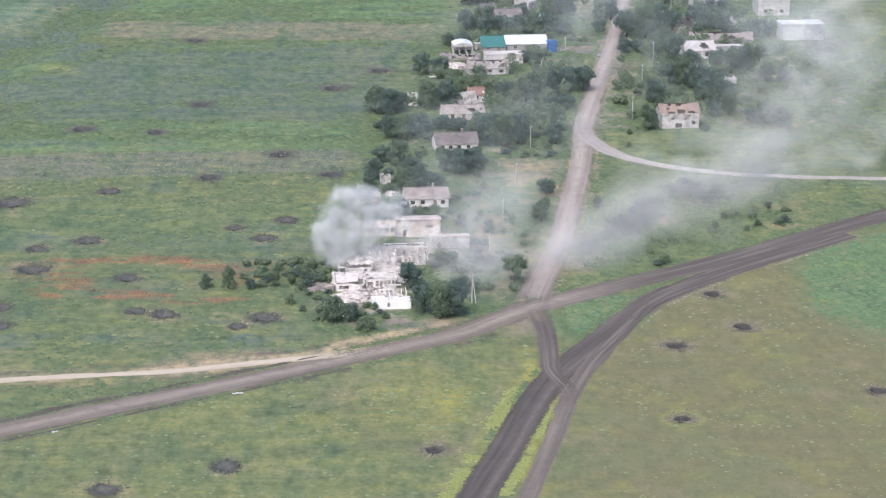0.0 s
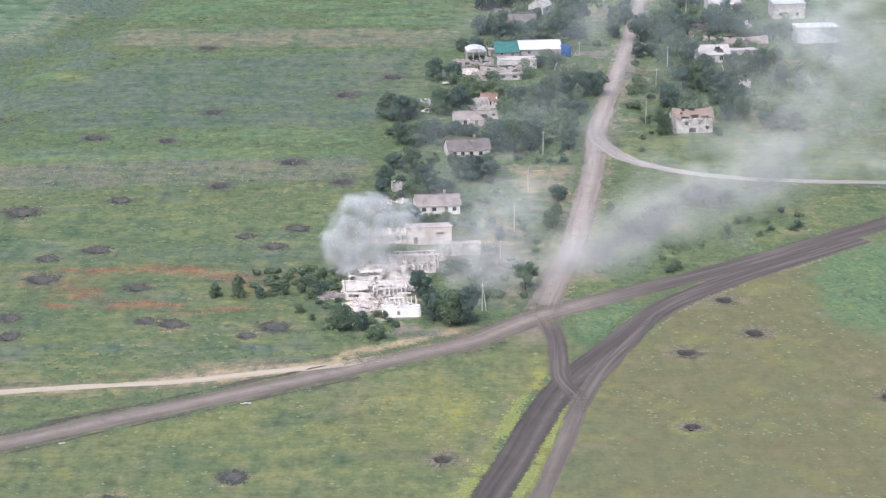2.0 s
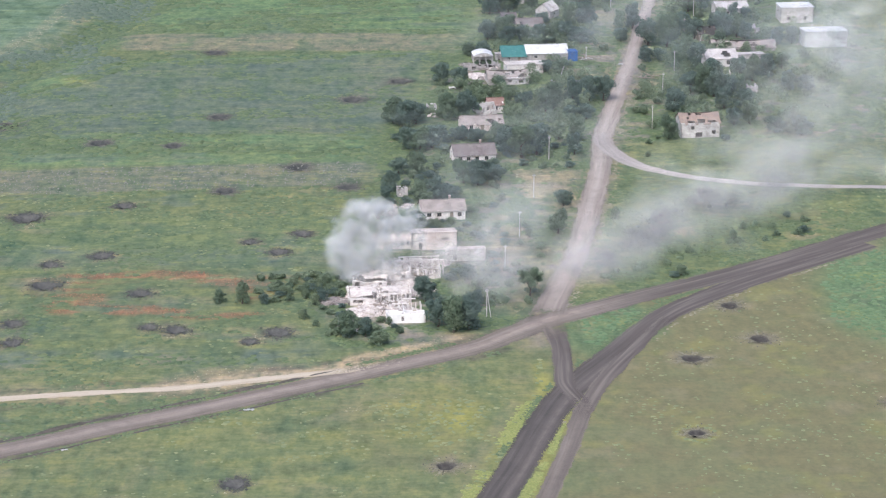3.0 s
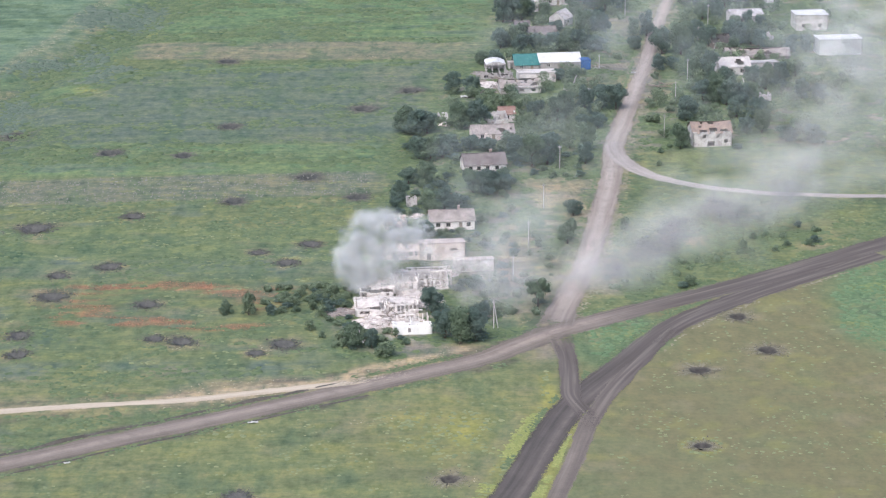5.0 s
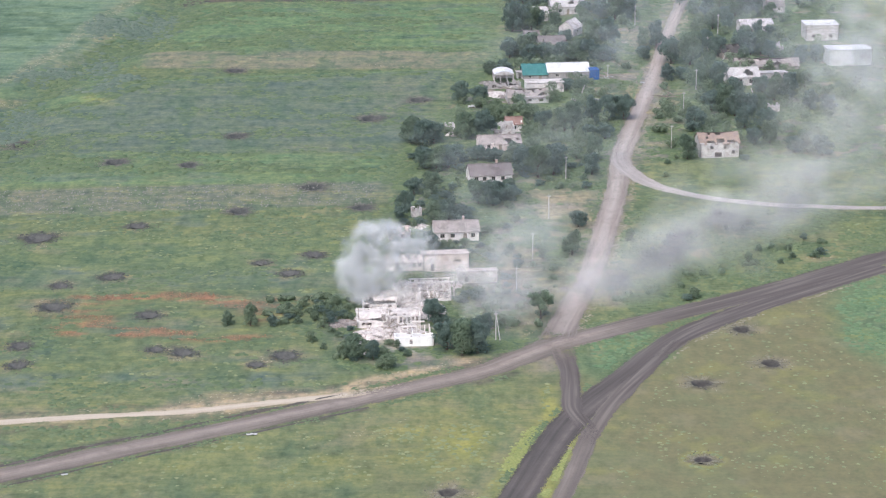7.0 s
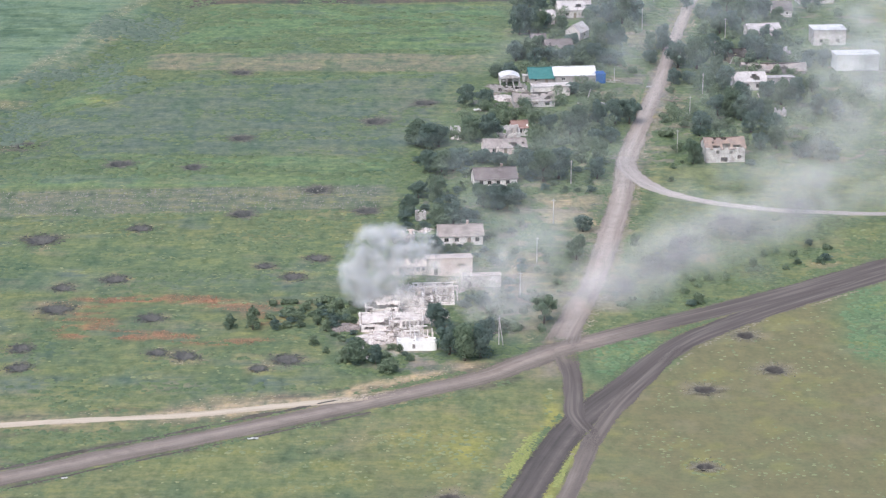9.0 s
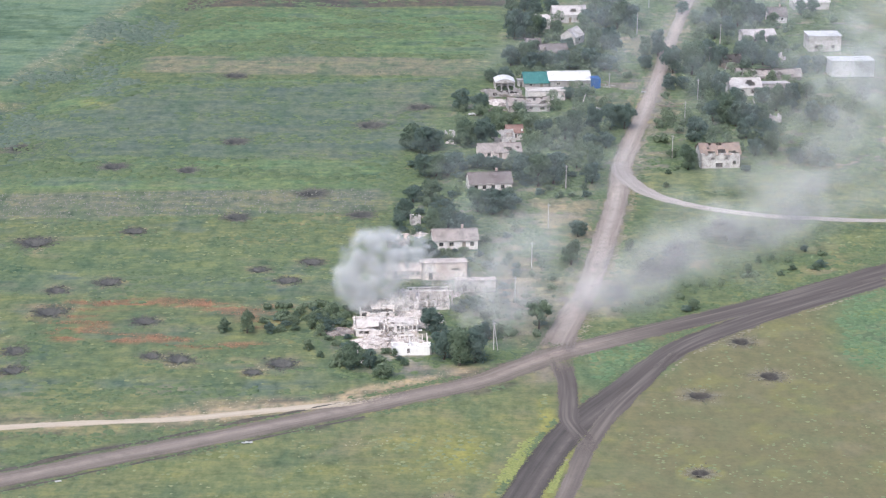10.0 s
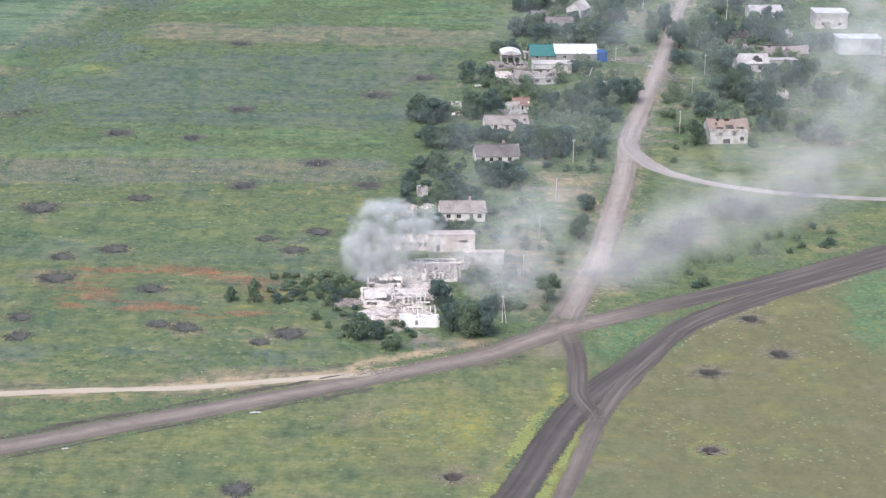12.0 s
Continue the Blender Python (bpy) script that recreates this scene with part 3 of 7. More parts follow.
    long = smooth_step(0.50, 0.60, fbm(x * 0.4, y * 1.3, 8, 71)) * smooth_step(0.35, 0.6, fbm(x, y, 4, 72))
    # the last term deepens the painted shade in the gully bed
    c["deep"] = np.clip(west * long * (band(74, 98) + band(222, 305, 6) + 0.5 * band(-105, -20) + 0.8 * band(-16, 14) + 0.35 * band(100, 200)), 0, 1) * 0.85 + 0.6 * np.exp(-(near_line(L_GULLY, wx, wy) / 5) ** 2) * smooth_step(60, 120, y) * smooth_step(0.35, 0.6, patch)
    # the bank term paints a shaded strip beside the lighter crest
    c["deep"] = np.clip(c["deep"] + 0.9 * (blob(-139, 197, 6, 8) + blob(-113, 187, 5, 4) + blob(-120, 212, 4, 9) * 0.7) * smooth_step(0.3, 0.5, fine) + 0.9 * (1 - smooth_step(0.8, 3.0, near_line(L_GASH, x, y))) + 0.7 * smooth_step(1.5, 2.5, bank) * (1 - smooth_step(3.0, 5.0, bank)) * smooth_step(0.4, 0.6, fine) * (y > 100) + 0.75 * village * smooth_step(0.42, 0.58, fbm(x, y, 6, 75)), 0, 1)
    c["stony"] = np.clip(west * smooth_step(-2, 1, y - 45 - 0.11 * (x + 25)) * (1 - smooth_step(-1, 1.5, y - 67 - 0.08 * (x + 26))) * (0.5 + 0.45 * fine), 0, 1)
    verge = np.minimum(near_line(L_MAIN, x, y), near_line(L_WEST, x, y))
    c["dry"] = np.clip(west * band(205, 231, 2) * 0.4 * smooth_step(0.25, 0.55, patch) * smooth_step(-112, -100, wx) + 0.3 * (blob(-129, 268, 8, 42, 0.7) + blob(-138, 222, 7, 14, 0.7)) * smooth_step(0.2, 0.5, fine) + 0.7 * blob(60, 195, 7, 4) + west * smooth_step(0.6, 0.78, fbm(x, y * 2, 16, 31)) * 0.4 * (1 - south_main) * (1 - 0.6 * smooth_step(60, 90, y)) + 0.95 * (1 - smooth_step(1.2, 4.0, near_line(L_FIELDPATH, wx * 0.3 + x * 0.7, y))) + 0.7 * (blob(-125, 253, 5, 12) + blob(-145, 160, 6, 10) + blob(-137, 113, 5, 6)) * smooth_step(0.25, 0.5, fine) + 0.35 * (1 - smooth_step(0.5, 1.6, np.abs(near_line(L_WHEELS, x, y) - 1.0)))
                       + 0.8 * (1 - smooth_step(3, 8, near_line(L_DRYVERGE, wx, wy))) + 0.85 * blob(34, 38, 8, 26) * smooth_step(0.25, 0.6, fine) + 0.5 * village * smooth_step(0.55, 0.7, fbm(x, y, 9, 73)) + 0.7 * (blob(60, 150, 5, 9) + blob(66, 255, 7, 22) + blob(50, 172, 7, 10)) + 0.8 * (1 - smooth_step(0.6, 2.2, near_line(L_RIDGE, x, y))) * smooth_step(0.25, 0.5, fine) + 0.6 * blob(22, 40, 7, 14) * smooth_step(0.35, 0.6, fine)
                       + 0.5 * blob(24, -25, 10, 30) + 0.45 * (1 - smooth_step(3, 8, near_line(L_WEST, wx, wy)))
                       + 0.35 * (1 - smooth_step(4, 9, near_line(L_STREET, wx, wy))) + 0.3 * south_main * smooth_step(0.6, 0.75, fbm(x, y, 9, 33)) + 0.55 * south_main * (blob(-14, -128, 14, 9, 0.9) + blob(4, -152, 6, 8, 0.8)) * smooth_step(0.4, 0.6, fine)
                       + 0.25 * blob(-14, 165, 10, 40) * patch + 0.5 * blob(66, 150, 10, 60) * smooth_step(0.4, 0.6, fine)
                       + 0.8 * (blob(63, -1, 5, 5) + blob(98, -5, 5, 5) + blob(40, -40, 6, 8) + blob(73, 169, 6, 14) * 0.7 + blob(62, 173, 5, 8)) + 0.3 * smooth_step(0.5, 0.7, patch) * band(-75, 40) * east, 0, 1)
    c["deep"] = c["deep"] * (1 - 0.95 * np.clip(c["dry"] * 1.3, 0, 1))
    c["yellow"] = np.clip(south_main * (0.14 * (1 - smooth_step(0, 40, wx)) * smooth_step(0.3, 0.6, patch) + 0.95 * blob(-2, -135, 13, 13, 0.9) * smooth_step(0.2, 0.6, fine) + 0.75 * (1 - smooth_step(0.6, 2.6, near_line(L_YELLOW, wx * 0.15 + x * 0.85, y))) * smooth_step(0.25, 0.55, fine)
                                        + 0.8 * blob(26, -150, 3.5, 40) + 0.3 * smooth_step(0.6, 0.75, fbm(x, y * 1.3, 8, 35)))
                          + west * (0.4 * smooth_step(0.56, 0.72, fbm(x, y * 2.5, 5, 36)) * smooth_step(0.4, 0.6, patch) * band(-110, 60)) + 0.8 * blob(-114, 164, 6, 10, 0.7) * smooth_step(0.25, 0.6, fine) + 0.6 * blob(-104, 242, 5, 13, 0.7) * smooth_step(0.25, 0.6, fine)
                          + 0.8 * smooth_step(1.1, 1.3, np.hypot(x - 55.9, y + 141.3) / 3.0) * (1 - smooth_step(1.4, 1.9, np.hypot(x - 55.9, y + 141.3) / 3.0)), 0, 1)
    c["red"] = np.clip((blob(-74, -38, 28, 4) * 0.9 + blob(-70, -62, 28, 4) * 0.9 + blob(-88, -50, 10, 12) * 0.5 + blob(-48, -45, 8, 8) * 0.5) * smooth_step(0.40, 0.56, fbm(x, y * 3.0, 7, 38)), 0, 1)
    c["stony"] = np.clip(c["stony"] + 0.75 * west * band(205, 231, 2) * smooth_step(0.1, 0.4, patch) * smooth_step(-112, -100, wx) + 0.7 * (blob(-129, 268, 8, 42, 0.7) + blob(-138, 222, 7, 14, 0.7)) + 0.9 * blob(60, 193, 9, 7) + 0.6 * blob(66, 205, 6, 10), 0, 1)
    c["sand"] = np.clip(0.55 * blob(25, -18, 10, 36, 0.6) * smooth_step(0.3, 0.6, fine) + 0.35 * blob(14, -30, 8, 12) + 0.6 * blob(32, 35, 7, 26) * smooth_step(0.45, 0.6, fine) + 0.7 * blob(-10, -56, 11, 16, 0.4) * fine * 1.5 + 1.2 * (1 - smooth_step(0.8, 3.2, near_line(L_DRYVERGE, wx * 0.3 + x * 0.7, wy * 0.3 + y * 0.7))) * (0.4 + fine) + 0.7 * (1 - smooth_step(0.5, 2.2, near_line(L_WEST, x, y) - 1.5)) * smooth_step(0.45, 0.6, fine), 0, 1)
    c["dirt"] = np.clip(0.95 * (1 - smooth_step(2.0, 5.0, near_line(L_DRIVE, wx * 0.3 + x * 0.7, wy * 0.3 + y * 0.7))) + 0.55 * village * smooth_step(0.56, 0.7, fbm(x, y * 1.4, 7, 74)) + 0.6 * blob(20, 174, 9, 9) * smooth_step(0.3, 0.5, fine) + 0.6 * (blob(-24, -58, 7, 9) + blob(8, -58, 9, 10) + blob(-4, -79, 14, 3)) * smooth_step(0.4, 0.6, fine) + 0.6 * (1 - smooth_step(3.4, 6.5, near_line(L_STREET, wx * 0.4 + x * 0.6, y))) * smooth_step(0.35, 0.6, fine)
                        + 0.5 * blob(66, 150, 8, 50) * smooth_step(0.5, 0.65, fine), 0, 1)
    soil = np.zeros_like(x)
    for cx, cy, r in CRATERS:
        d = np.hypot(x - cx, (y - cy)) + (fine - 0.5) * 3
        soil = np.maximum(soil, 0.55 * (1 - smooth_step(0.5 * r, 1.3 * r, d)))
    for k, (cx, cy, r) in enumerate(CRATERS):
        near = np.flatnonzero(np.hypot(x - cx, y - cy) < 3.2 * r)
        if cy < 30 and len(near):
            ang, rad = np.arctan2(y[near] - cy, x[near] - cx), np.hypot(x[near] - cx, y[near] - cy) / r
            ray = smooth_step(0.4, 0.65, fbm(ang * 3.0 + 20, ang * 0 + k * 7.0, 1.0, 44, 2))
            c["dry"][near] = np.clip(c["dry"][near] + 0.75 * ray * (1 - smooth_step(1.0, 2.6, rad)), 0, 1)
    c["soil"] = np.clip(soil + smooth_step(0, 2, y - 312 - 0.1 * np.clip(x + 33, 0, 200) + (wx - x) * 0.1) * (wx > -104) * (x < 40)
                        + 0.6 * (1 - smooth_step(0.5, 3.0, np.abs(verge - 5.2))) * smooth_step(0.45, 0.6, fine) * (x < 20), 0, 1)
    return c


L_DRYVERGE = spline([(-60, -112.5), (-40, -107), (-24.8, -100.9), (-16.9, -94.8), (-6.2, -88.6), (4.7, -81.4)])
L_DRIVE = spline([(72, 194), (66, 191), (60, 192), (54, 197), (47, 200), (36, 202)])
L_RIDGE = spline([(-66, -38.5), (-57, -38.1), (-43, -37.4), (-34, -36.0)])
L_YELLOW = spline([(4.0, -184), (10.5, -160), (14.5, -146), (19.5, -128), (24.5, -112), (24.5, -98)])


def axis(lo, hi, step, far):
    out = list(np.arange(lo, hi + 0.01, step))
    s, a, b = step, lo, hi
    while b < far:
        s *= 1.35
        a, b = a - s, b + s
        out = [a] + out + [b]
    return np.array(out)


# ---------------------------------------------------------------- ground
gx, gy = axis(-185, 195, 1.3, 3000), axis(-205, 345, 1.3, 3000)
X, Y = np.meshgrid(gx, gy)
X, Y = X.ravel(), Y.ravel()
Z, _ = base_height(X, Y)
for cx, cy, r in CRATERS:
    d = np.hypot(X - cx, Y - cy)
    Z = np.where(d < 0.76 * r, Z - 0.15 - 0.44 * r * np.maximum(0, 1 - (d / (0.76 * r)) ** 2), Z)
nx, ny = len(gx), len(gy)
idx = np.arange(nx * ny).reshape(ny, nx)
quads = np.stack([idx[:-1, :-1], idx[:-1, 1:], idx[1:, 1:], idx[1:, :-1]], -1).reshape(-1, 4)
ground = new("ground", mesh_np("ground", np.stack([X, Y, Z], 1), quads, M_GROUND, True, cover(X, Y)))
tagged(ground, "open green grassland with dry and flowering patches", "ground", kind="structure")


def height_at(x, y):
    z, _ = base_height(np.array([x], float), np.array([y], float))
    return float(z[0])


# ---------------------------------------------------------------- roads
def road(name, label, line, half, mat, z, ragged=0.6, dust_at=0.0, dust_w=1.0, seed=0, meet=((0, 0), (1, 0)), ends=(0, 0), crown=0.0, dusty=((0, 1.0), (1, 1.0))):
    """A strip along a line, with uneven edges. half: half its width, a number or values along the line."""
    n = len(line)
    tang = np.gradient(line, axis=0)
    tang /= np.linalg.norm(tang, axis=1)[:, None]
    nor = np.stack([-tang[:, 1], tang[:, 0]], 1)
    along = np.concatenate([[0], np.cumsum(np.linalg.norm(np.diff(line, axis=0), axis=1))])
    cols = np.linspace(-1.2, 1.2, 19)
    wl = np.full(n, half, float) if np.isscalar(half) else np.interp(along, [p[0] * along[-1] for p in half], [p[1] for p in half])
    el = wl + (fbm(along, along * 0, 6, seed + 1) - 0.5) * 2 * ragged + (fbm(along, along * 0, 1.7, seed + 3) - 0.5) * ragged
    er = wl + (fbm(along, along * 0 + 9, 6, seed + 2) - 0.5) * 2 * ragged + (fbm(along, along * 0 + 5, 1.7, seed + 4) - 0.5) * ragged
    vs, ac, al, du, me, ed = [], [], [], [], [], []
    for i in range(n):
        for c in cols:
            w = c * (el[i] if c > 0 else er[i])
            p = line[i] + nor[i] * w
            vs.append((p[0], p[1], (z if np.isscalar(z) else z[0] + (z[1] - z[0]) * along[i] / along[-1]) + crown * max(0, 1 - c * c)))
            ac.append(w)
            al.append(along[i])
            me.append(float(np.interp(along[i] / along[-1], [p[0] for p in meet], [p[1] for p in meet])))
            ed.append(max(abs(c), 1.3 - along[i] / ends[0] if ends[0] else 0, 1.3 - (along[-1] - along[i]) / ends[1] if ends[1] else 0))
            du.append(math.exp(-((w - dust_at) / dust_w) ** 2) * float(np.interp(along[i] / along[-1], [p[0] for p in dusty], [p[1] for p in dusty])))
    k = len(cols)
    ids = np.arange(n * k).reshape(n, k)
    q = np.stack([ids[:-1, :-1], ids[1:, :-1], ids[1:, 1:], ids[:-1, 1:]], -1).reshape(-1, 4)
    q = q[:, ::-1]
    ob = new(name, mesh_np(name, np.array(vs), q, mat, True, {"across": np.array(ac) + seed * 7.3, "along": np.array(al), "dust": np.array(du), "meet": np.array(me), "edge": np.array(ed)}))
    return tagged(ob, label, "road", kind="structure")


road("road", "worn asphalt main road with dusty wheel tracks", L_MAIN, [(0, 3.8), (0.42, 3.8), (0.47, 4.6), (0.52, 4.0), (0.62, 4.2), (1, 4.3)], M_ASPHALT, 0.02, 0.5, 0.4, 2.0, 11,
     ((0, 0), (0.485, 0), (0.52, 0.75), (0.56, 1), (1, 1)), crown=0.02, dusty=((0, 0.9), (0.44, 0.9), (0.475, 1.3), (0.52, 0.4), (0.6, 0.15), (1, 0.15)))
road("road", "dark cracked asphalt road through the fields", L_SOUTH, [(0, 4.1), (0.55, 4.1), (0.7, 3.8), (1, 3.8)], M_DARKROAD, 0.012, 0.4, -1.6, 0.7, 12, ((0, 0), (0.53, 0), (0.66, 0.75), (1, 1)))
road("track", "beaten dirt track beside the asphalt road", L_TSOUTH, [(0, 2.2), (0.6, 2.1), (0.8, 2.2), (0.9, 1.6), (1, 0.5)], M_TRACKMIX, 0.028, 0.5, 0.3, 0.9, 13, ((0, 0.2), (0.6, 0.3), (0.8, 0.85), (1, 1)), (0, 60), dusty=((0, 0.6), (0.6, 0.5), (0.8, 0.2), (1, 0)))
road("road", "rutted link between two roads, dark with tyre marks", L_LINK, [(0, 3.4), (0.2, 3.0), (0.3, 2.4), (0.6, 2.3), (0.75, 2.2), (1, 1.8)], M_ASPHALT, (0.055, 0.042), 0.4, -0.6, 1.2, 14, ((0, 0), (0.2, 0.1), (0.33, 0.9), (0.85, 1), (1, 0.6)), (60, 60), dusty=((0, 1.2), (0.22, 0.8), (0.33, 0.15), (0.85, 0.1), (1, 0.4)))
road("street", "dusty grey village street", L_STREET, [(0, 5.2), (0.025, 4.6), (0.04, 3.8), (0.08, 3.0), (0.15, 3.3), (0.22, 3.2), (0.3, 3.0), (0.4, 2.4), (1, 2.2)], M_STREET, 0.065, 0.5, 0.3, 1.4, 15, ((0, 0.4), (0.03, 0.3), (0.07, 0), (1, 0)), (60, 0))
road("track", "pale gravel track leading out of the village", L_EAST, [(0, 2.4), (0.06, 3.2), (0.12, 3.0), (0.25, 2.1), (0.5, 1.7), (1, 1.6)], M_PALETRACK, 0.08, 0.5, 0.0, 1.5, 16, ((0, 0.1), (0.12, 0.1), (0.3, 0), (1, 0)), ends=(16, 0), dusty=((0, 0.5), (0.2, 0.6), (1, 1)))
road("track", "sandy field track beside the grass", L_WEST, [(0, 1.5), (0.8, 1.5), (0.95, 2.0), (1, 1.5)], M_TRACK, 0.05, 0.5, 0.0, 1.2, 17, ends=(0, 60))


def crater(cx, cy, r, seed, old):
    """A shell hole: an uneven bowl of dark soil, with thrown earth that runs out into the grass round it."""
    rng = random.Random(seed)
    fresh = cx > -10 and not old
    deep = 1.0 if fresh else 0.8
    rings = [(0.0, -0.55), (0.25, -0.5), (0.5, -0.36), (0.75, -0.15), (0.92, 0.0), (1.05, 0.035), (1.25, 0.025), (1.6, 0.018), (2.1, 0.012), (2.8, 0.008)]
    if fresh:
        rims = (0.0, 0.0, 0.0, 0.02, 0.08, 0.3, 0.52, 0.72, 0.95, 1.4)
    elif old:
        rims = (0.0, 0.0, 0.0, 0.05, 0.15, 0.3, 0.5, 0.72, 0.95, 1.4)
    else:
        rims = (0.0, 0.0, 0.0, 0.05, 0.2, 0.42, 0.62, 0.82, 1.1, 1.5)
    sides, g, ph = 56, Geo(), [rng.uniform(0, 6.28) for _ in range(5)]
    ray = [rng.uniform(-1, 1) for _ in range(sides)]
    rim, pale = [0.0], [0.0]
    g.v.append((0, 0, rings[0][1] * r * deep))
    for (q, h), m in zip(rings[1:], rims[1:]):
        for k in range(sides):
            a = 2 * math.pi * k / sides
            wob = 1 + 0.08 * math.sin(2 * a + ph[0]) + 0.06 * math.sin(3 * a + ph[1]) + (0.14 * math.sin(5 * a + ph[2]) + 0.1 * math.sin(9 * a + ph[3])) * min(1, max(0, q - 0.7))
            g.v.append((q * r * wob * math.cos(a), q * r * wob * math.sin(a), h * r * deep + rng.uniform(-0.03, 0.03)))
            rim.append(m - (0.32 if fresh else 0.2) * ray[k] * min(1, max(0, q - 0.9) * 2))
            pale.append((min(1.0, max(0, q - 0.88) * 4.5) if fresh else min(1.0, max(0, q - 0.85) * 3.2) if old else min(0.3, max(0, q - 1.2))) * (0.7 + 0.3 * ray[k]))
    for k in range(sides):
        g.f.append((0, 1 + k, 1 + (k + 1) % sides))
    for i in range(len(rings) - 2):
        for k in range(sides):
            a, b = 1 + i * sides + k, 1 + i * sides + (k + 1) % sides
            g.f.append((a, a + sides, b + sides, b))
    xs, ys = np.array([p[0] for p in g.v]) + cx, np.array([p[1] for p in g.v]) + cy
    z0, _ = base_height(xs, ys)
    here = height_at(cx, cy)
    g.v = [(p[0], p[1], p[2] + (z - here if i > 6 * sides else 0) + 0.03) for i, (p, z) in enumerate(zip(g.v, z0))]
    me = g.mesh("crater", M_OLDSOIL if old else M_FRESHSOIL if fresh else M_SOIL, True)
    for key, vals in (("rim", rim), ("pale", pale)):
        me.attributes.new(key, "FLOAT", "POINT").data.foreach_set("value", np.array(vals, dtype=np.float32))
    ob = new("crater", me)
    ob.matrix_basis = pose(cx, cy, here)
    return tagged(ob, "old shallow shell crater, partly overgrown" if old else "shell crater of dark bare soil in the grass", "crater", "shell craters", "structure")


for i, (cx, cy, r) in enumerate(CRATERS):
    crater(cx, cy, r * (0.74 if cx > -10 or cy > 30 else 0.73), i, cy > 30)


def clods(name, label, spots, mat, seed, size=(0.1, 0.35), kind="stuff", category="debris"):
    """Many loose lumps. spots: x, y, z."""
    rng = np.random.RandomState(seed)
    n = len(spots)
    base = np.array([(1, 0, 0), (-0.5, 0.87, 0), (-0.5, -0.87, 0), (0.1, 0.05, 1)])
    s = rng.uniform(*size, n)[:, None, None]
    a = rng.uniform(0, 6.28, n)
    rot = np.stack([np.stack([np.cos(a), -np.sin(a), 0 * a], 1), np.stack([np.sin(a), np.cos(a), 0 * a], 1), np.stack([0 * a, 0 * a, 0 * a + 1], 1)], 1)
    v = np.einsum("nij,kj->nki", rot, base) * s * rng.uniform(0.6, 1.3, (n, 4, 3)) + np.asarray(spots)[:, None, :]
    f = np.array([(0, 1, 3), (1, 2, 3), (2, 0, 3)])[None] + (np.arange(n) * 4)[:, None, None]
    return tagged(new(name, mesh_np(name, v.reshape(-1, 3), f.reshape(-1, 3), mat)), label, category, kind=kind)


def berm(name, label, line, offset, width, height, mat, seed):
    """A low uneven bank of dug earth along a road."""
    tang = np.gradient(line, axis=0)
    tang /= np.linalg.norm(tang, axis=1)[:, None]
    nor = np.stack([-tang[:, 1], tang[:, 0]], 1)
    n, prof = len(line), [(-1, -0.05), (-0.55, 0.5), (-0.1, 1.0), (0.4, 0.6), (1, -0.05)]
    s = np.arange(n) * 2.0
    hh = height * np.clip(3.2 * (fbm(s, s * 0, 7, seed) - 0.4), 0.03, 1.4)
    ww = width * (0.6 + 0.8 * fbm(s, s * 0, 7, seed + 1))
    ends = np.minimum(1, np.minimum(np.arange(n), np.arange(n)[::-1]) / 4)
    vs = [(*(line[i] + nor[i] * (offset + (fbm(s[i], 3, 9, seed + 2) - 0.5) * 1.5 + p * ww[i])), h * hh[i] * ends[i] + 0.02) for i in range(n) for p, h in prof]
    ids = np.arange(n * 5).reshape(n, 5)
    q = np.stack([ids[:-1, :-1], ids[:-1, 1:], ids[1:, 1:], ids[1:, :-1]], -1).reshape(-1, 4)
    return tagged(new(name, mesh_np(name, np.array(vs), q, mat, True)), label, "bank", kind="structure")


sel = L_MAIN[(L_MAIN[:, 0] > -130) & (L_MAIN[:, 0] < -18)]
berm("earth_bank", "low bank of dark dug earth along the road", sel, 5.2, 0.65, 0.55, M_BERM, 41)
berm("earth_bank", "low bank of dark dug earth along the road", sel, -5.3, 0.4, 0.2, M_BERM, 42)


# ---------------------------------------------------------------- buildings
def wall_geo(length, top, openings=(), thick=0.35, ragged=0.0, seed=0, base=-0.4):
    """A wall along x from 0 to length, with openings (x0, x1, z0, z1) through it. top: its height at each x; ragged: how broken the top is."""
    rng = random.Random(seed)
    cuts = {0.0, length}
    for o in openings:
        cuts |= {max(0, o[0]), min(length, o[1])}
    step = 0.55 if ragged else 1.2
    k = 0.0
    while k < length:
        cuts.add(k)
        k += step * rng.uniform(0.7, 1.3)
    cuts = sorted(c for c in cuts if 0 <= c <= length)
    g, drop = Geo(), 0.0
    for a, b in zip(cuts[:-1], cuts[1:]):
        if b - a < 0.02:
            continue
        m = (a + b) / 2
        ha, hb = top(a), top(b)
        if ragged:
            drop = min(max(drop + rng.uniform(-0.6, 0.6) * ragged, 0.0), ragged * 1.6)
            ha = hb = max(0.3, top(m) - drop)
        spans, z = [], base
        for o in sorted([o for o in openings if o[0] - 0.01 <= m <= o[1] + 0.01], key=lambda o: o[2]):
            if o[2] > z:
                spans.append((z, min(o[2], ha)))
            z = o[3]
        for z0, z1 in spans:
            g.box(a, b, 0, thick, z0, z1)
        if min(ha, hb) > z + 0.05:
            g.add([(a, 0, z), (b, 0, z), (b, thick, z), (a, thick, z), (a, 0, ha), (b, 0, hb), (b, thick, hb), (a, thick, ha)],
                  [(3, 2, 1, 0), (4, 5, 6, 7), (0, 1, 5, 4), (1, 2, 6, 5), (2, 3, 7, 6), (3, 0, 4, 7)])
    return g


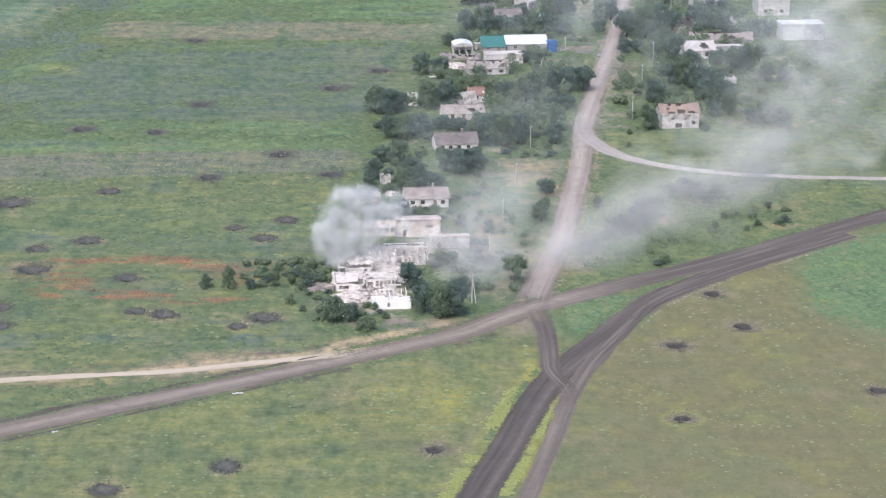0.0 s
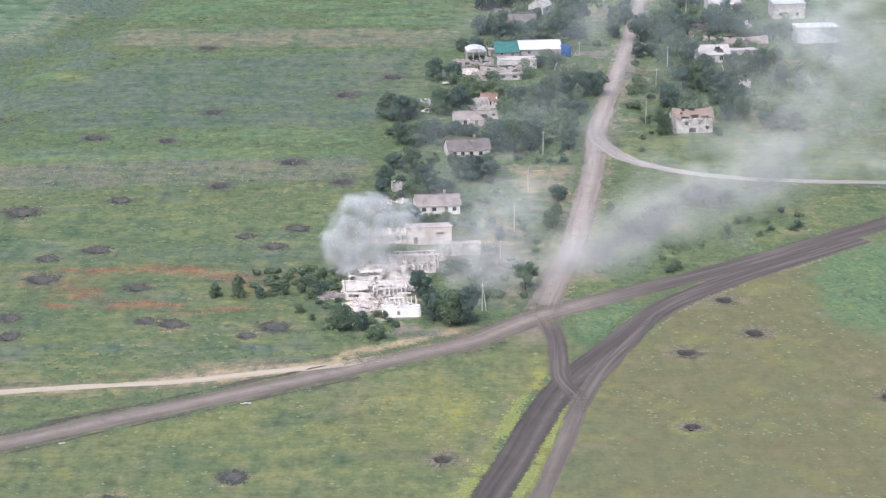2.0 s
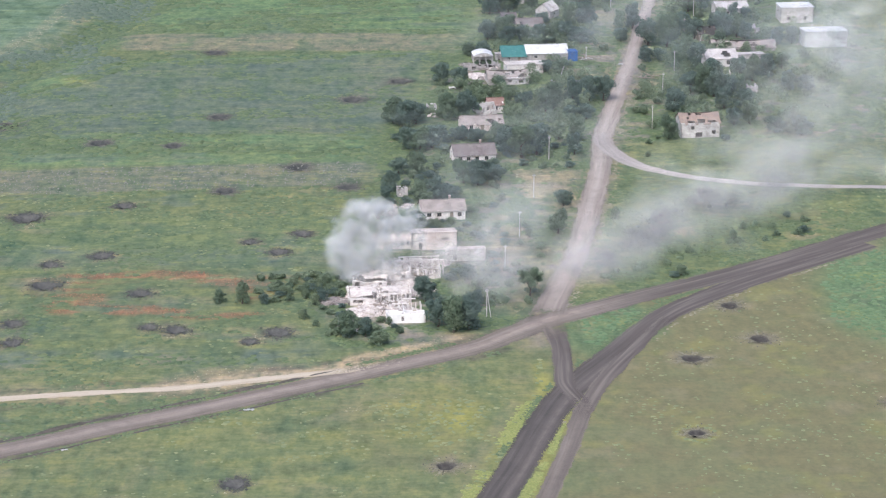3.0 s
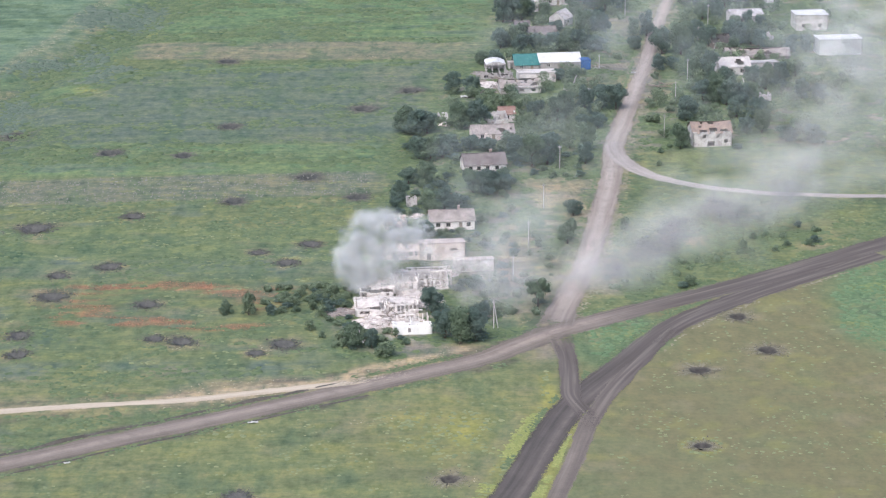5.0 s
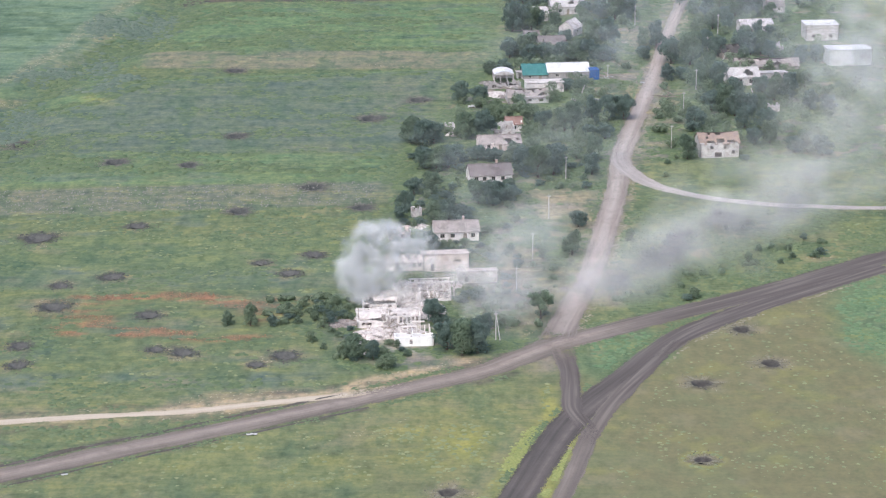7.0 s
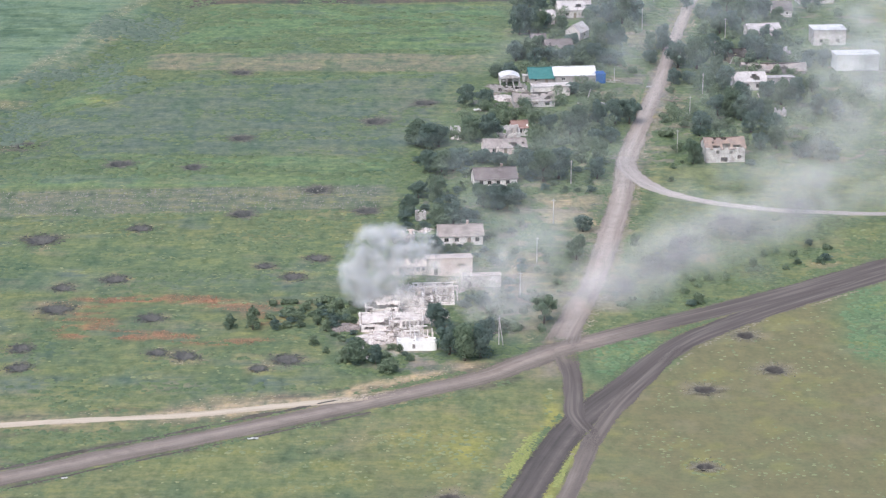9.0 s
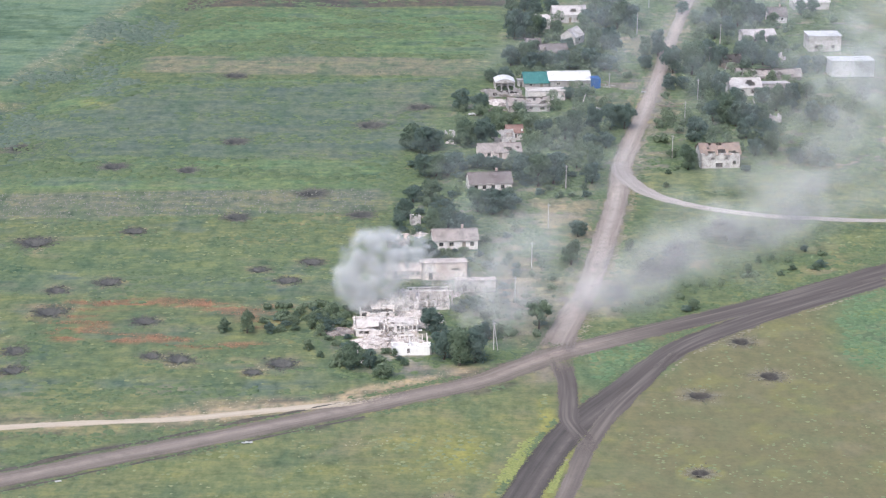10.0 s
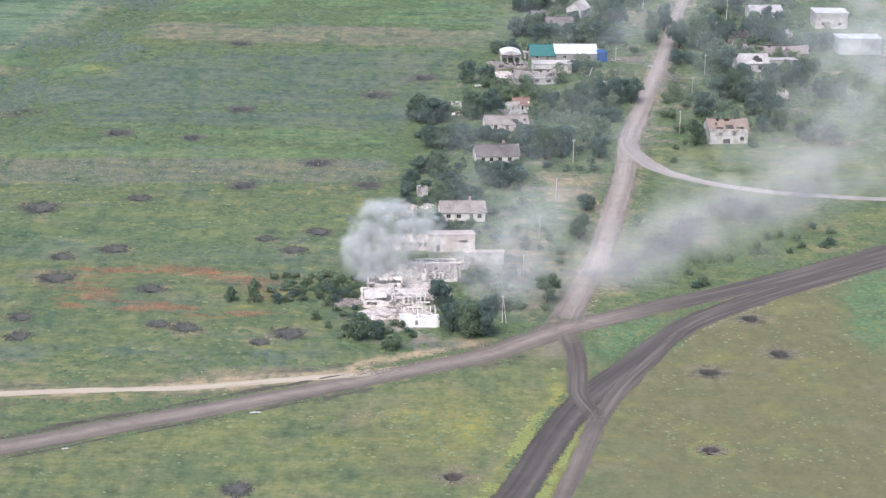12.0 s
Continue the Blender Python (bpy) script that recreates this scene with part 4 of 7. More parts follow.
def wall(parent, x, y, yaw, length, top, mat, openings=(), ragged=0.0, seed=0, name="wall", thick=0.35):
    height = top if callable(top) else (lambda s: top)
    ob = part(name, wall_geo(length, height, openings, thick, ragged, seed).weld(), mat, parent)
    ob.matrix_basis = pose(x, y, 0, 0, 0, yaw)
    return ob


def window(parent, x, z0, z1, w, mat=None, glass=True):
    """A wooden window in the front wall; its pane is a sub-part."""
    g, t = Geo(), 0.08
    g.box(x - w / 2, x - w / 2 + t, 0.08, 0.18, z0, z1)
    g.box(x + w / 2 - t, x + w / 2, 0.08, 0.18, z0, z1)
    g.box(x - w / 2 + t, x + w / 2 - t, 0.08, 0.18, z0, z0 + t)
    g.box(x - w / 2 + t, x + w / 2 - t, 0.08, 0.18, z1 - t, z1)
    g.box(x - 0.03, x + 0.03, 0.09, 0.17, z0 + t, z1 - t)
    fr = part("window", g, mat or M_WHITE, parent)
    if glass:
        p = Geo()
        p.box(x - w / 2 + t, x - 0.03, 0.12, 0.14, z0 + t, z1 - t)
        p.box(x + 0.03, x + w / 2 - t, 0.12, 0.14, z0 + t, z1 - t)
        part("pane", p, M_DARKIN, fr, "dark window pane")
    return fr


def roof_slope(parent, x0, x1, ya, za, yb, zb, mat, holes=(), seed=0, sag=0.12, sheet=(0.8, 0.9), loss=0.0, name="roof"):
    """One slope of a roof, slightly sagging, from the eave (ya, za) up to the ridge (yb, zb). holes: (u, v, radius) in metres along and up the slope."""
    rng = random.Random(seed)
    g = Geo()
    length = math.hypot(yb - ya, zb - za)
    nu, nv = max(2, round((x1 - x0) / sheet[0])), max(2, round(length / sheet[1]))
    w, l = (x1 - x0) / nu, length / nv
    def at(i, j, off):
        u, v = i * w, j * l
        f = v / length
        n = noise.noise(Vector((u * 0.7 + seed * 3.1, v * 0.7, off * 0.0))) * 0.05
        dz = -sag * math.sin(math.pi * u / (x1 - x0)) * (0.5 + f) + n
        return (x0 + u, ya + (yb - ya) * f, za + (zb - za) * f + dz + off)
    for i in range(nu):
        for j in range(nv):
            cu, cv = (i + 0.5) * w, (j + 0.5) * l
            if any(math.hypot(cu - hu, (cv - hv) * 1.3) < hr * rng.uniform(0.8, 1.2) for hu, hv, hr in holes) or rng.random() < loss:
                continue
            pts = [at(*q) for q in ((i, j, 0), (i + 1, j, 0), (i + 1, j + 1, 0), (i, j + 1, 0), (i, j, 0.05), (i + 1, j, 0.05), (i + 1, j + 1, 0.05), (i, j + 1, 0.05))]
            g.add(pts, [(3, 2, 1, 0), (4, 5, 6, 7), (0, 1, 5, 4), (1, 2, 6, 5), (2, 3, 7, 6), (3, 0, 4, 7)])
    return part(name, g.weld(), mat, parent)


def rafters(parent, w, d, h, rise, seed=0, every=1.1, low=0.0):
    g = Geo()
    n = int(w / every)
    for i in range(n + 1):
        x = -w / 2 + 0.15 + i * (w - 0.4) / n
        for sgn in (0, 1):
            ya, yb = (0.0, d / 2) if sgn == 0 else (d, d / 2)
            p0, p1 = Vector((x, ya, h - 0.14 - low * 0.6)), Vector((x, yb, h + rise - 0.16 - low * 1.6))
            g.tube([p0, p1], [0.07, 0.07], 4)
    return part("rafters", g, M_WOOD, parent, "weathered wooden rafters")


def house(name, label, x, y, yaw, w, d, h, rise, wall_mat, roof_mat, windows=(), door=None, holes=(), chimney=True, loss=0.0, seed=0, group="", over=0.35, ridge=0.5, bare=False, sag=0.12):
    """A gabled village house, its ridge along the front. x, y: the middle of its front at the ground."""
    t = thing(name, x, y, yaw, label, "house", group, 0.05)
    ops = [(w / 2 + c - ww / 2, w / 2 + c + ww / 2, z0, z1) for c, ww, z0, z1 in windows]
    if door is not None:
        ops.append((w / 2 + door - 0.5, w / 2 + door + 0.5, 0.0, 2.05))
    wall(t, -w / 2, 0, 0, w, h, wall_mat, ops, seed=seed)
    wall(t, w / 2, d, 180, w, h, wall_mat, [(w * 0.3, w * 0.3 + 1.2, 0.9, 2.1)], seed=seed + 1)
    gable = lambda s: h - 0.03 + rise * (1 - abs(s - d * ridge) / (d * (ridge if s < d * ridge else 1 - ridge)))
    gable2 = lambda s: gable(d - s)
    g_ops = [(d * 0.5 - 0.55, d * 0.5 + 0.55, 0.9, 2.1)]
    wall(t, w / 2 - 0.004, 0, 90, d, gable, wall_mat, g_ops, seed=seed + 2)
    wall(t, -w / 2 + 0.004, d, 270, d, gable2, wall_mat, g_ops, seed=seed + 3)
    for c, ww, z0, z1 in () if bare else windows:
        window(t, c, z0, z1, ww, M_WHITE if wall_mat is not M_WHITE else M_WOOD)
    if door is not None:
        g = Geo()
        g.box(door - 0.5, door + 0.5, 0.1, 0.16, 0, 2.05)
        part("door", g, M_WOOD, t, "brown wooden door")
    sl = rise / (d * ridge)
    roof_slope(t, -w / 2 - over, w / 2 + over, -over, h - sl * over, d * ridge, h + rise, roof_mat, holes, seed + 5, sag, loss=loss)
    sl = rise / (d * (1 - ridge))
    roof_slope(t, -w / 2 - over, w / 2 + over, d + over, h - sl * over, d * ridge, h + rise, roof_mat, [(w * 0.5, 1.5, 1.0)] if holes else (), seed + 6, loss=loss)
    if not bare:
        g = Geo()
        g.box(-w / 2 - over, w / 2 + over, d * ridge - 0.14, d * ridge + 0.14, h + rise - 0.03, h + rise + 0.09)
        part("ridge", g, roof_mat, t)
    if holes or loss:
        rafters(t, w, d, h, rise, seed, 1.1, max(0.0, sag - 0.1))
    g = Geo()
    g.box(-w / 2 + 0.36, w / 2 - 0.36, 0.36, d - 0.36, -0.3, 0.08)
    part("floor_slab", g, M_FLOORIN, t)
    if chimney:
        g = Geo()
        cx, cy = w * 0.18, d * ridge + 0.5
        g.box(cx - 0.3, cx + 0.3, cy - 0.3, cy + 0.3, h, h + rise + 0.8)
        g.box(cx - 0.36, cx + 0.36, cy - 0.36, cy + 0.36, h + rise + 0.8, h + rise + 0.92)
        part("chimney", g, M_BRICK, t, "brick chimney")
    return t


def flat_building(name, label, x, y, yaw, w, d, h, wall_mat, roof_mat, openings=(), slope=0.4, seed=0, holes=(), windows=(), category="building", fill=True):
    """A building with a single-pitch roof that falls towards the back."""
    t = thing(name, x, y, yaw, label, category, "", 0.05)
    ops = [(w / 2 + c - ww / 2, w / 2 + c + ww / 2, z0, z1) for c, ww, z0, z1 in tuple(openings) + tuple(windows)]
    wall(t, -w / 2, 0, 0, w, h, wall_mat, ops, seed=seed)
    wall(t, w / 2, d, 180, w, h - slope, wall_mat, seed=seed + 1)
    wall(t, w / 2 - 0.004, 0, 90, d, lambda s: h - slope * s / d - 0.01, wall_mat, seed=seed + 2)
    wall(t, -w / 2 + 0.004, d, 270, d, lambda s: h - slope * (d - s) / d - 0.01, wall_mat, seed=seed + 3)
    for c, ww, z0, z1 in windows:
        window(t, c, z0, z1, ww)
    roof_slope(t, -w / 2 - 0.3, w / 2 + 0.3, d + 0.3, h - slope + 0.02, -0.35, h + 0.04, roof_mat, holes, seed + 5, 0.05)
    if holes:
        g = Geo()
        for i in range(int(w / 1.2)):
            xx = -w / 2 + 0.6 + i * 1.2
            g.tube([(xx, 0.1, h - 0.12), (xx, d - 0.1, h - slope - 0.12)], [0.07, 0.07], 4)
        part("rafters", g, M_WOOD, t)
    g = Geo()
    g.box(-w / 2 + 0.36, w / 2 - 0.36, 0.36, d - 0.36, -0.3, 0.08)
    part("floor_slab", g, M_FLOORIN, t)
    return t


def rubble_spots(cx, cy, rx, ry, h, n, seed, yaw=0.0):
    rng = np.random.RandomState(seed)
    r, a = np.sqrt(rng.rand(n)), rng.rand(n) * 6.28
    lx, ly = r * np.cos(a) * rx, r * np.sin(a) * ry
    c, s = math.cos(radians(yaw)), math.sin(radians(yaw))
    z = h * (1 - r ** 2) * (0.5 + 0.8 * fbm(lx, ly, 2.2, seed)) - 0.05
    return np.stack([cx + lx * c - ly * s, cy + lx * s + ly * c, z], 1)


def rubble_heap(label, cx, cy, rx, ry, h, n, seed, mat=None, yaw=0.0, size=(0.18, 0.75)):
    """A heap of broken masonry: a lumpy mound with blocks all over it."""
    rng = np.random.RandomState(seed)
    mat = mat or M_RUBBLE
    ob = thing("rubble_heap", cx, cy, yaw, label, "rubble", "heaps of rubble", kind="stuff")
    rings, sides = 7, 30
    vs, fs = [(0, 0, h)], []
    for i in range(1, rings + 1):
        q = i / rings
        for k in range(sides):
            a = 6.283 * k / sides
            w = 1 + 0.2 * math.sin(3 * a + seed) + 0.14 * math.sin(7 * a + 2 * seed)
            lx, ly = q * rx * w * math.cos(a), q * ry * w * math.sin(a)
            vs.append((lx, ly, h * (1 - q * q) * (0.5 + 0.8 * float(fbm(lx, ly, 2.2, seed))) - (0.08 if i == rings else 0.0) + rng.uniform(-0.08, 0.08)))
    g = Geo()
    g.v = vs
    for k in range(sides):
        g.f.append((0, 1 + k, 1 + (k + 1) % sides))
    for i in range(rings - 1):
        for k in range(sides):
            a, b = 1 + i * sides + k, 1 + i * sides + (k + 1) % sides
            g.f.append((a, a + sides, b + sides, b))
    part("mound", g, mat, ob)
    sp = rubble_spots(0, 0, rx, ry, h, n, seed)
    g = Geo()
    for p in sp:
        s = rng.uniform(*size)
        m = Matrix.Translation(p) @ Euler(rng.uniform(-0.7, 0.7, 3) + np.array([0, 0, rng.uniform(0, 6)])).to_matrix().to_4x4()
        g.box(-s / 2, s / 2, -s * rng.uniform(0.25, 0.5), s * rng.uniform(0.25, 0.5), -s * 0.25, s * 0.3, m, 0.08 * s)
    tagged(part("blocks", g, mat, ob), kind="stuff")
    return ob


def beam_pile(label, cx, cy, n, length, spread, seed, mat=None, z=0.3):
    """Fallen beams and boards lying across one another."""
    rng = random.Random(seed)
    ob = thing("fallen_beams", cx, cy, 0, label, "beams", "fallen beams")
    for i in range(n):
        g, l = Geo(), length * rng.uniform(0.5, 1.2)
        g.box(-l / 2, l / 2, -0.08, 0.08, -0.07, 0.07)
        p = part("beam", g, mat or M_WOOD, ob)
        p.matrix_basis = pose(rng.uniform(-spread, spread), rng.uniform(-spread, spread), z + rng.uniform(0, 0.5), 0, rng.uniform(-14, 14), rng.uniform(0, 180))
    return ob


def ruin(label, x, y, yaw, w, d, h, mat, fronts=(), ragged=1.0, seed=0, inner=1, category="ruined house", heap=True, back_h=None, inner_mat=None):
    """Roofless broken walls round a floor of debris."""
    t = thing("ruined_house", x, y, yaw, label, category, "", 0.05)
    rng = random.Random(seed)
    hb = back_h or h
    ops = [(w / 2 + c - ww / 2, w / 2 + c + ww / 2, z0, z1) for c, ww, z0, z1 in fronts]
    wall(t, -w / 2, 0, 0, w, h, mat, ops, ragged, seed)
    wall(t, w / 2, d, 180, w, hb, inner_mat or mat, [(w * q, w * q + 1.1, 0.9, 2.2) for q in (0.2, 0.55)], ragged * 0.7, seed + 1)
    wall(t, w / 2 - 0.004, 0, 90, d, lambda s: h + (hb - h) * s / d, mat, [(d * 0.4, d * 0.4 + 1.1, 0.9, 2.1)], ragged, seed + 2)
    wall(t, -w / 2 + 0.004, d, 270, d, lambda s: hb + (h - hb) * s / d, mat, [(d * 0.4, d * 0.4 + 1.1, 0.9, 2.1)], ragged, seed + 3)
    for i in range(inner):
        q = (i + 1) / (inner + 1) + rng.uniform(-0.06, 0.06)
        wall(t, -w / 2 + w * q, 0.36, 90, d - 0.72, max(h, hb) * 0.9, inner_mat or mat, [(d * 0.3, d * 0.3 + 0.9, 0, 2.0)], ragged * 1.2, seed + 7 + i, "inner_wall", 0.2)
    g = Geo()
    g.box(-w / 2 + 0.36, w / 2 - 0.36, 0.36, d - 0.36, -0.3, 0.1)
    part("floor_slab", g, M_FLOORIN, t)
    if heap:
        g2 = Geo()
        r2 = np.random.RandomState(seed + 50)
        for k in range(int(w * d * 1.6)):
            s = r2.uniform(0.15, 0.6)
            px_, py_ = r2.uniform(-w / 2 + 0.5, w / 2 - 0.5), r2.uniform(0.5, d - 0.5)
            hz = 0.1 + 0.9 * float(fbm(px_ + x, py_ + y, 2.5, seed))
            m = Matrix.Translation((px_, py_, hz * r2.uniform(0.3, 1.0))) @ Euler(r2.uniform(-0.8, 0.8, 3)).to_matrix().to_4x4()
            g2.box(-s / 2, s / 2, -s * 0.35, s * 0.35, -s * 0.25, s * 0.25, m)
        tagged(part("debris", g2, M_RUBBLE, t, "broken plaster and bricks"), kind="stuff")
    return t


# ---- the shelled compound by the junction
flat_building("house", "tall pale farm building, one opening in its blank wall", 0.5, -14.9, 6, 11.9, 8.0, 4.8, M_PINK, M_TANROOF, [(2.9, 2.1, 2.5, 3.3), (-3.6, 1.0, 0.0, 2.0)], 1.6, 3, category="house")
house("house", "low outbuilding with pale roof and dark openings", -10.4, -14.2, 5, 9.6, 5.5, 2.3, 1.1, M_PINK, M_TANROOF,
      [(2.6, 1.0, 0.8, 2.0), (4.0, 0.9, 0.8, 2.0)], -2.0, (), False, 0.0, 4)
flat_building("outbuilding", "long white shed with a shallow dusty roof", 8.8, -24.0, 6, 10.0, 4.5, 3.2, M_WHITE, M_TANROOF, [(-3.0, 1.0, 0, 2.0)], 0.9, 5)
ruin("white ruined house, roof gone, bare wall posts", -1.9, -38.5, 5, 7.7, 6.5, 2.6, M_WHITE, [(-2.9, 1.5, 0.6, 2.2), (-0.9, 1.5, 0.6, 2.2), (1.1, 1.5, 0.6, 2.2), (2.9, 1.2, 0.6, 2.2)], 0.7, 31, 1, back_h=3.4)
ruin("white ruined house with broken plaster walls", -9.0, -41.5, 5, 6.5, 8.0, 3.0, M_WHITE, [(-1.5, 1.1, 0.9, 2.2), (1.4, 1.1, 0.9, 2.2)], 0.9, 32, 1, back_h=3.8)
ruin("white shelled house under a slumped roof", -17.4, -58.6, 4, 7.6, 7.4, 1.9, M_WHITE, [(-1.4, 2.6, 0.5, 1.3)], 0.3, 33, 0, back_h=2.7)
ruin("white shelled house under a torn roof", -16.0, -46.6, 4, 8.6, 6.4, 2.3, M_WHITE, [(-3.2, 1.3, 0.8, 1.9), (2.6, 0.8, 0.9, 1.7)], 0.4, 34, 0, back_h=3.3)
ruin("collapsed white house, row of openings in its wall", -9.6, -57.0, 4, 8.0, 6.0, 2.6, M_WHITE, [(-2.6, 1.5, 0.9, 1.9), (-0.9, 0.7, 0.6, 2.2), (0.1, 0.7, 0.6, 2.2), (1.1, 0.7, 0.6, 2.2), (2.1, 0.7, 0.6, 2.2), (3.1, 0.7, 0.6, 2.2)], 0.25, 35, 0, back_h=2.6)
ruin("roofless whitewashed building at the roadside, one small opening", -6.9, -71.6, 3.5, 9.4, 6.0, 2.3, M_CLEANWHITE, [(-0.8, 0.75, 0.4, 1.7)], 0.1, 36, 1, back_h=1.2)


def post_frame(label, x, y, yaw, w, d, h, nx, ny, seed, tiers=1, whole=0.7):
    """Bare posts and beams of a wall whose panels are gone."""
    rng = random.Random(seed)
    t = thing("wall_frame", x, y, yaw, label, "ruin", "", 0.05)
    for j in range(ny):
        for i in range(nx):
            hh = h * (1.0 if rng.random() < whole else rng.uniform(0.35, 0.95))
            px_, py_ = -w / 2 + w * i / (nx - 1), d * j / max(1, ny - 1)
            g = Geo()
            g.box(px_ - 0.13, px_ + 0.13, py_ - 0.13, py_ + 0.13, -0.3, hh, None, 0.02)
            part("post", g, M_WHITE, t)
        for k in range(tiers):
            a, b = sorted((rng.uniform(-w / 2, 0), rng.uniform(0, w / 2)))
            if j == 0 and whole > 0.5:
                a, b = -w / 2, w / 2
            z = h * (k + 1) / tiers
            g = Geo()
            g.box(a - 0.13, b + 0.13, d * j / max(1, ny - 1) - 0.19, d * j / max(1, ny - 1) + 0.19, z - 0.13, z + 0.13)
            part("beam", g, M_WHITE, t)
    return t


post_frame("bare white posts and beams of a shelled house", -4.2, -35.6, 5, 13.6, 3.0, 3.9, 11, 2, 81)
post_frame("bare white posts standing among the rubble", -7.0, -65.0, 4, 7.5, 3.4, 2.7, 8, 2, 82, 1, 0.3)
rubble_heap("white plaster rubble beside the broken walls", -16.0, -63.8, 5.5, 3.6, 1.3, 420, 51)
rubble_heap("white plaster rubble between the ruins", -11.0, -50.0, 5.0, 3.6, 1.2, 380, 52)
rubble_heap("white plaster rubble between the ruins", -4.5, -46.0, 5.0, 3.5, 1.0, 320, 53)
rubble_heap("bright plaster rubble before the post frames", -5.6, -42.6, 5.6, 2.6, 1.2, 380, 84)
rubble_heap("bright plaster rubble between the slumped roofs", -10.5, -47.5, 5.0, 2.6, 1.3, 300, 85)
rubble_heap("brick and plaster rubble beside the sheds", -2.0, -26.0, 7.0, 3.6, 0.9, 420, 54)
rubble_heap("grey rubble under bushes by the road", -20.5, -74.5, 3.6, 2.8, 0.8, 240, 55)
rubble_heap("low spread of plaster rubble among the ruins", -12.0, -61.0, 6.5, 3.6, 0.9, 520, 64)
rubble_heap("low spread of plaster rubble among the ruins", -7.5, -49.0, 6.0, 3.5, 0.7, 460, 65)
rubble_heap("broken plaster at the foot of the walls", -17.5, -52.0, 5.0, 2.5, 0.8, 320, 66)


def fallen_slab(x, y, z, w, d, rx, ry, rz, seed):
    """A broken plate of roof or ceiling lying on the rubble."""
    rng = random.Random(seed)
    g, n = Geo(), 9
    ring = []
    for k in range(n):
        a = 6.283 * k / n
        q = 1 / max(abs(math.cos(a)), abs(math.sin(a))) * rng.uniform(0.72, 1.0)
        ring.append((q * w / 2 * math.cos(a), q * d / 2 * math.sin(a)))
    g.v = [(p[0], p[1], 0) for p in ring] + [(p[0], p[1], 0.14) for p in ring]
    g.f = [tuple(reversed(range(n))), tuple(range(n, 2 * n))] + [(k, (k + 1) % n, n + (k + 1) % n, n + k) for k in range(n)]
    ob = new("fallen_slab", g.mesh("fallen_slab", M_DUSTROOF))
    ob.matrix_basis = pose(x, y, z, rx, ry, rz)
    return tagged(ob, "broken plaster slab lying tilted on rubble", "slab", "fallen slabs")


def slumped_roof(label, x, y, z, yaw, w, d, pitch, seed, gaps=()):
    """A roof that has come down whole: a bent plate with torn edges over a few rafters. gaps: (u, v, radius) in metres from its low corner."""
    rng = random.Random(seed)
    t = thing("slumped_roof", x, y, yaw, label, "roof", "slumped roofs", z)
    cell = 0.55
    nu, nv = int(w / cell), int(d / cell)
    edge_l = [rng.uniform(0, 1.6) for _ in range(nv)]
    edge_r = [rng.uniform(0, 1.6) for _ in range(nv)]
    edge_t = [rng.uniform(0, 1.5) for _ in range(nu)]
    edge_b = [rng.uniform(0, 1.3) for _ in range(nu)]
    def at(i, j, off):
        u, v = i * cell - w / 2, j * cell - d / 2
        bend = 0.42 * noise.noise(Vector((u * 0.28 + seed, v * 0.28, 0.3))) + 0.14 * noise.noise(Vector((u * 1.1, v * 1.1 + seed, 1.7)))
        return (u, v * math.cos(radians(pitch)), v * math.sin(radians(pitch)) + bend + off)
    g = Geo()
    for i in range(nu):
        for j in range(nv):
            if i < edge_l[j] or nu - 1 - i < edge_r[j] or j < edge_b[i] or nv - 1 - j < edge_t[i] or any(math.hypot((i + 0.5) * cell - hu, (j + 0.5) * cell - hv) < hr * rng.uniform(0.8, 1.15) for hu, hv, hr in gaps):
                continue
            pts = [at(*q) for q in ((i, j, 0), (i + 1, j, 0), (i + 1, j + 1, 0), (i, j + 1, 0), (i, j, 0.14), (i + 1, j, 0.14), (i + 1, j + 1, 0.14), (i, j + 1, 0.14))]
            g.add(pts, [(3, 2, 1, 0), (4, 5, 6, 7), (0, 1, 5, 4), (1, 2, 6, 5), (2, 3, 7, 6), (3, 0, 4, 7)])
    part("plate", g.weld(), M_DUSTROOF, t, "plaster-dusted roof plate with torn edges")
    for k in range(5):
        i = 1 + round((nu - 2) * k / 4)
        g = Geo()
        p0, p1 = Vector(at(i, 0, -0.12)), Vector(at(i, nv, -0.12))
        g.tube([p0 + (p0 - p1).normalized() * rng.uniform(-0.6, 0.5), p1 + (p1 - p0).normalized() * rng.uniform(-0.4, 0.7)], [0.08, 0.08], 5)
        part("rafter", g, M_WOOD, t, "weathered rafter")
    return t


slumped_roof("slumped white roof lying on broken walls", -17.2, -54.6, 2.35, 4, 8.6, 6.6, 11, 541, [(6.8, 1.2, 0.9)])
slumped_roof("torn white roof slumped over broken walls", -15.6, -43.4, 2.95, 6, 8.8, 6.0, 14, 542, [(1.2, 1.0, 1.0), (6.6, 3.4, 0.8)])
slumped_roof("fallen roof plate sloping into the rubble", -15.2, -64.4, 0.95, -14, 7.6, 5.0, 13, 543, [(5.6, 2.0, 0.8), (2.0, 3.6, 0.6)])
slumped_roof("fallen roof plate leaning on the collapsed house", -9.6, -53.8, 2.55, 4, 8.6, 6.0, 4, 544, [(6.8, 4.4, 0.9)])
rubble_heap("brown rubble and scrap beside the ruins", -25.0, -56.0, 4.2, 3.0, 0.8, 160, 77, M_FLOORIN)
beam_pile("grey boards lying beside the ruins", -24.5, -57.5, 9, 3.2, 3.0, 78, M_WOOD, 0.5)
ruin("small grey hut, roof gone, among bushes", -21.4, -74.4, 8, 3.6, 3.0, 1.9, M_DIRTYWHITE, [(-0.6, 0.8, 0.0, 1.5)], 0.5, 79, 0, "ruined shed")
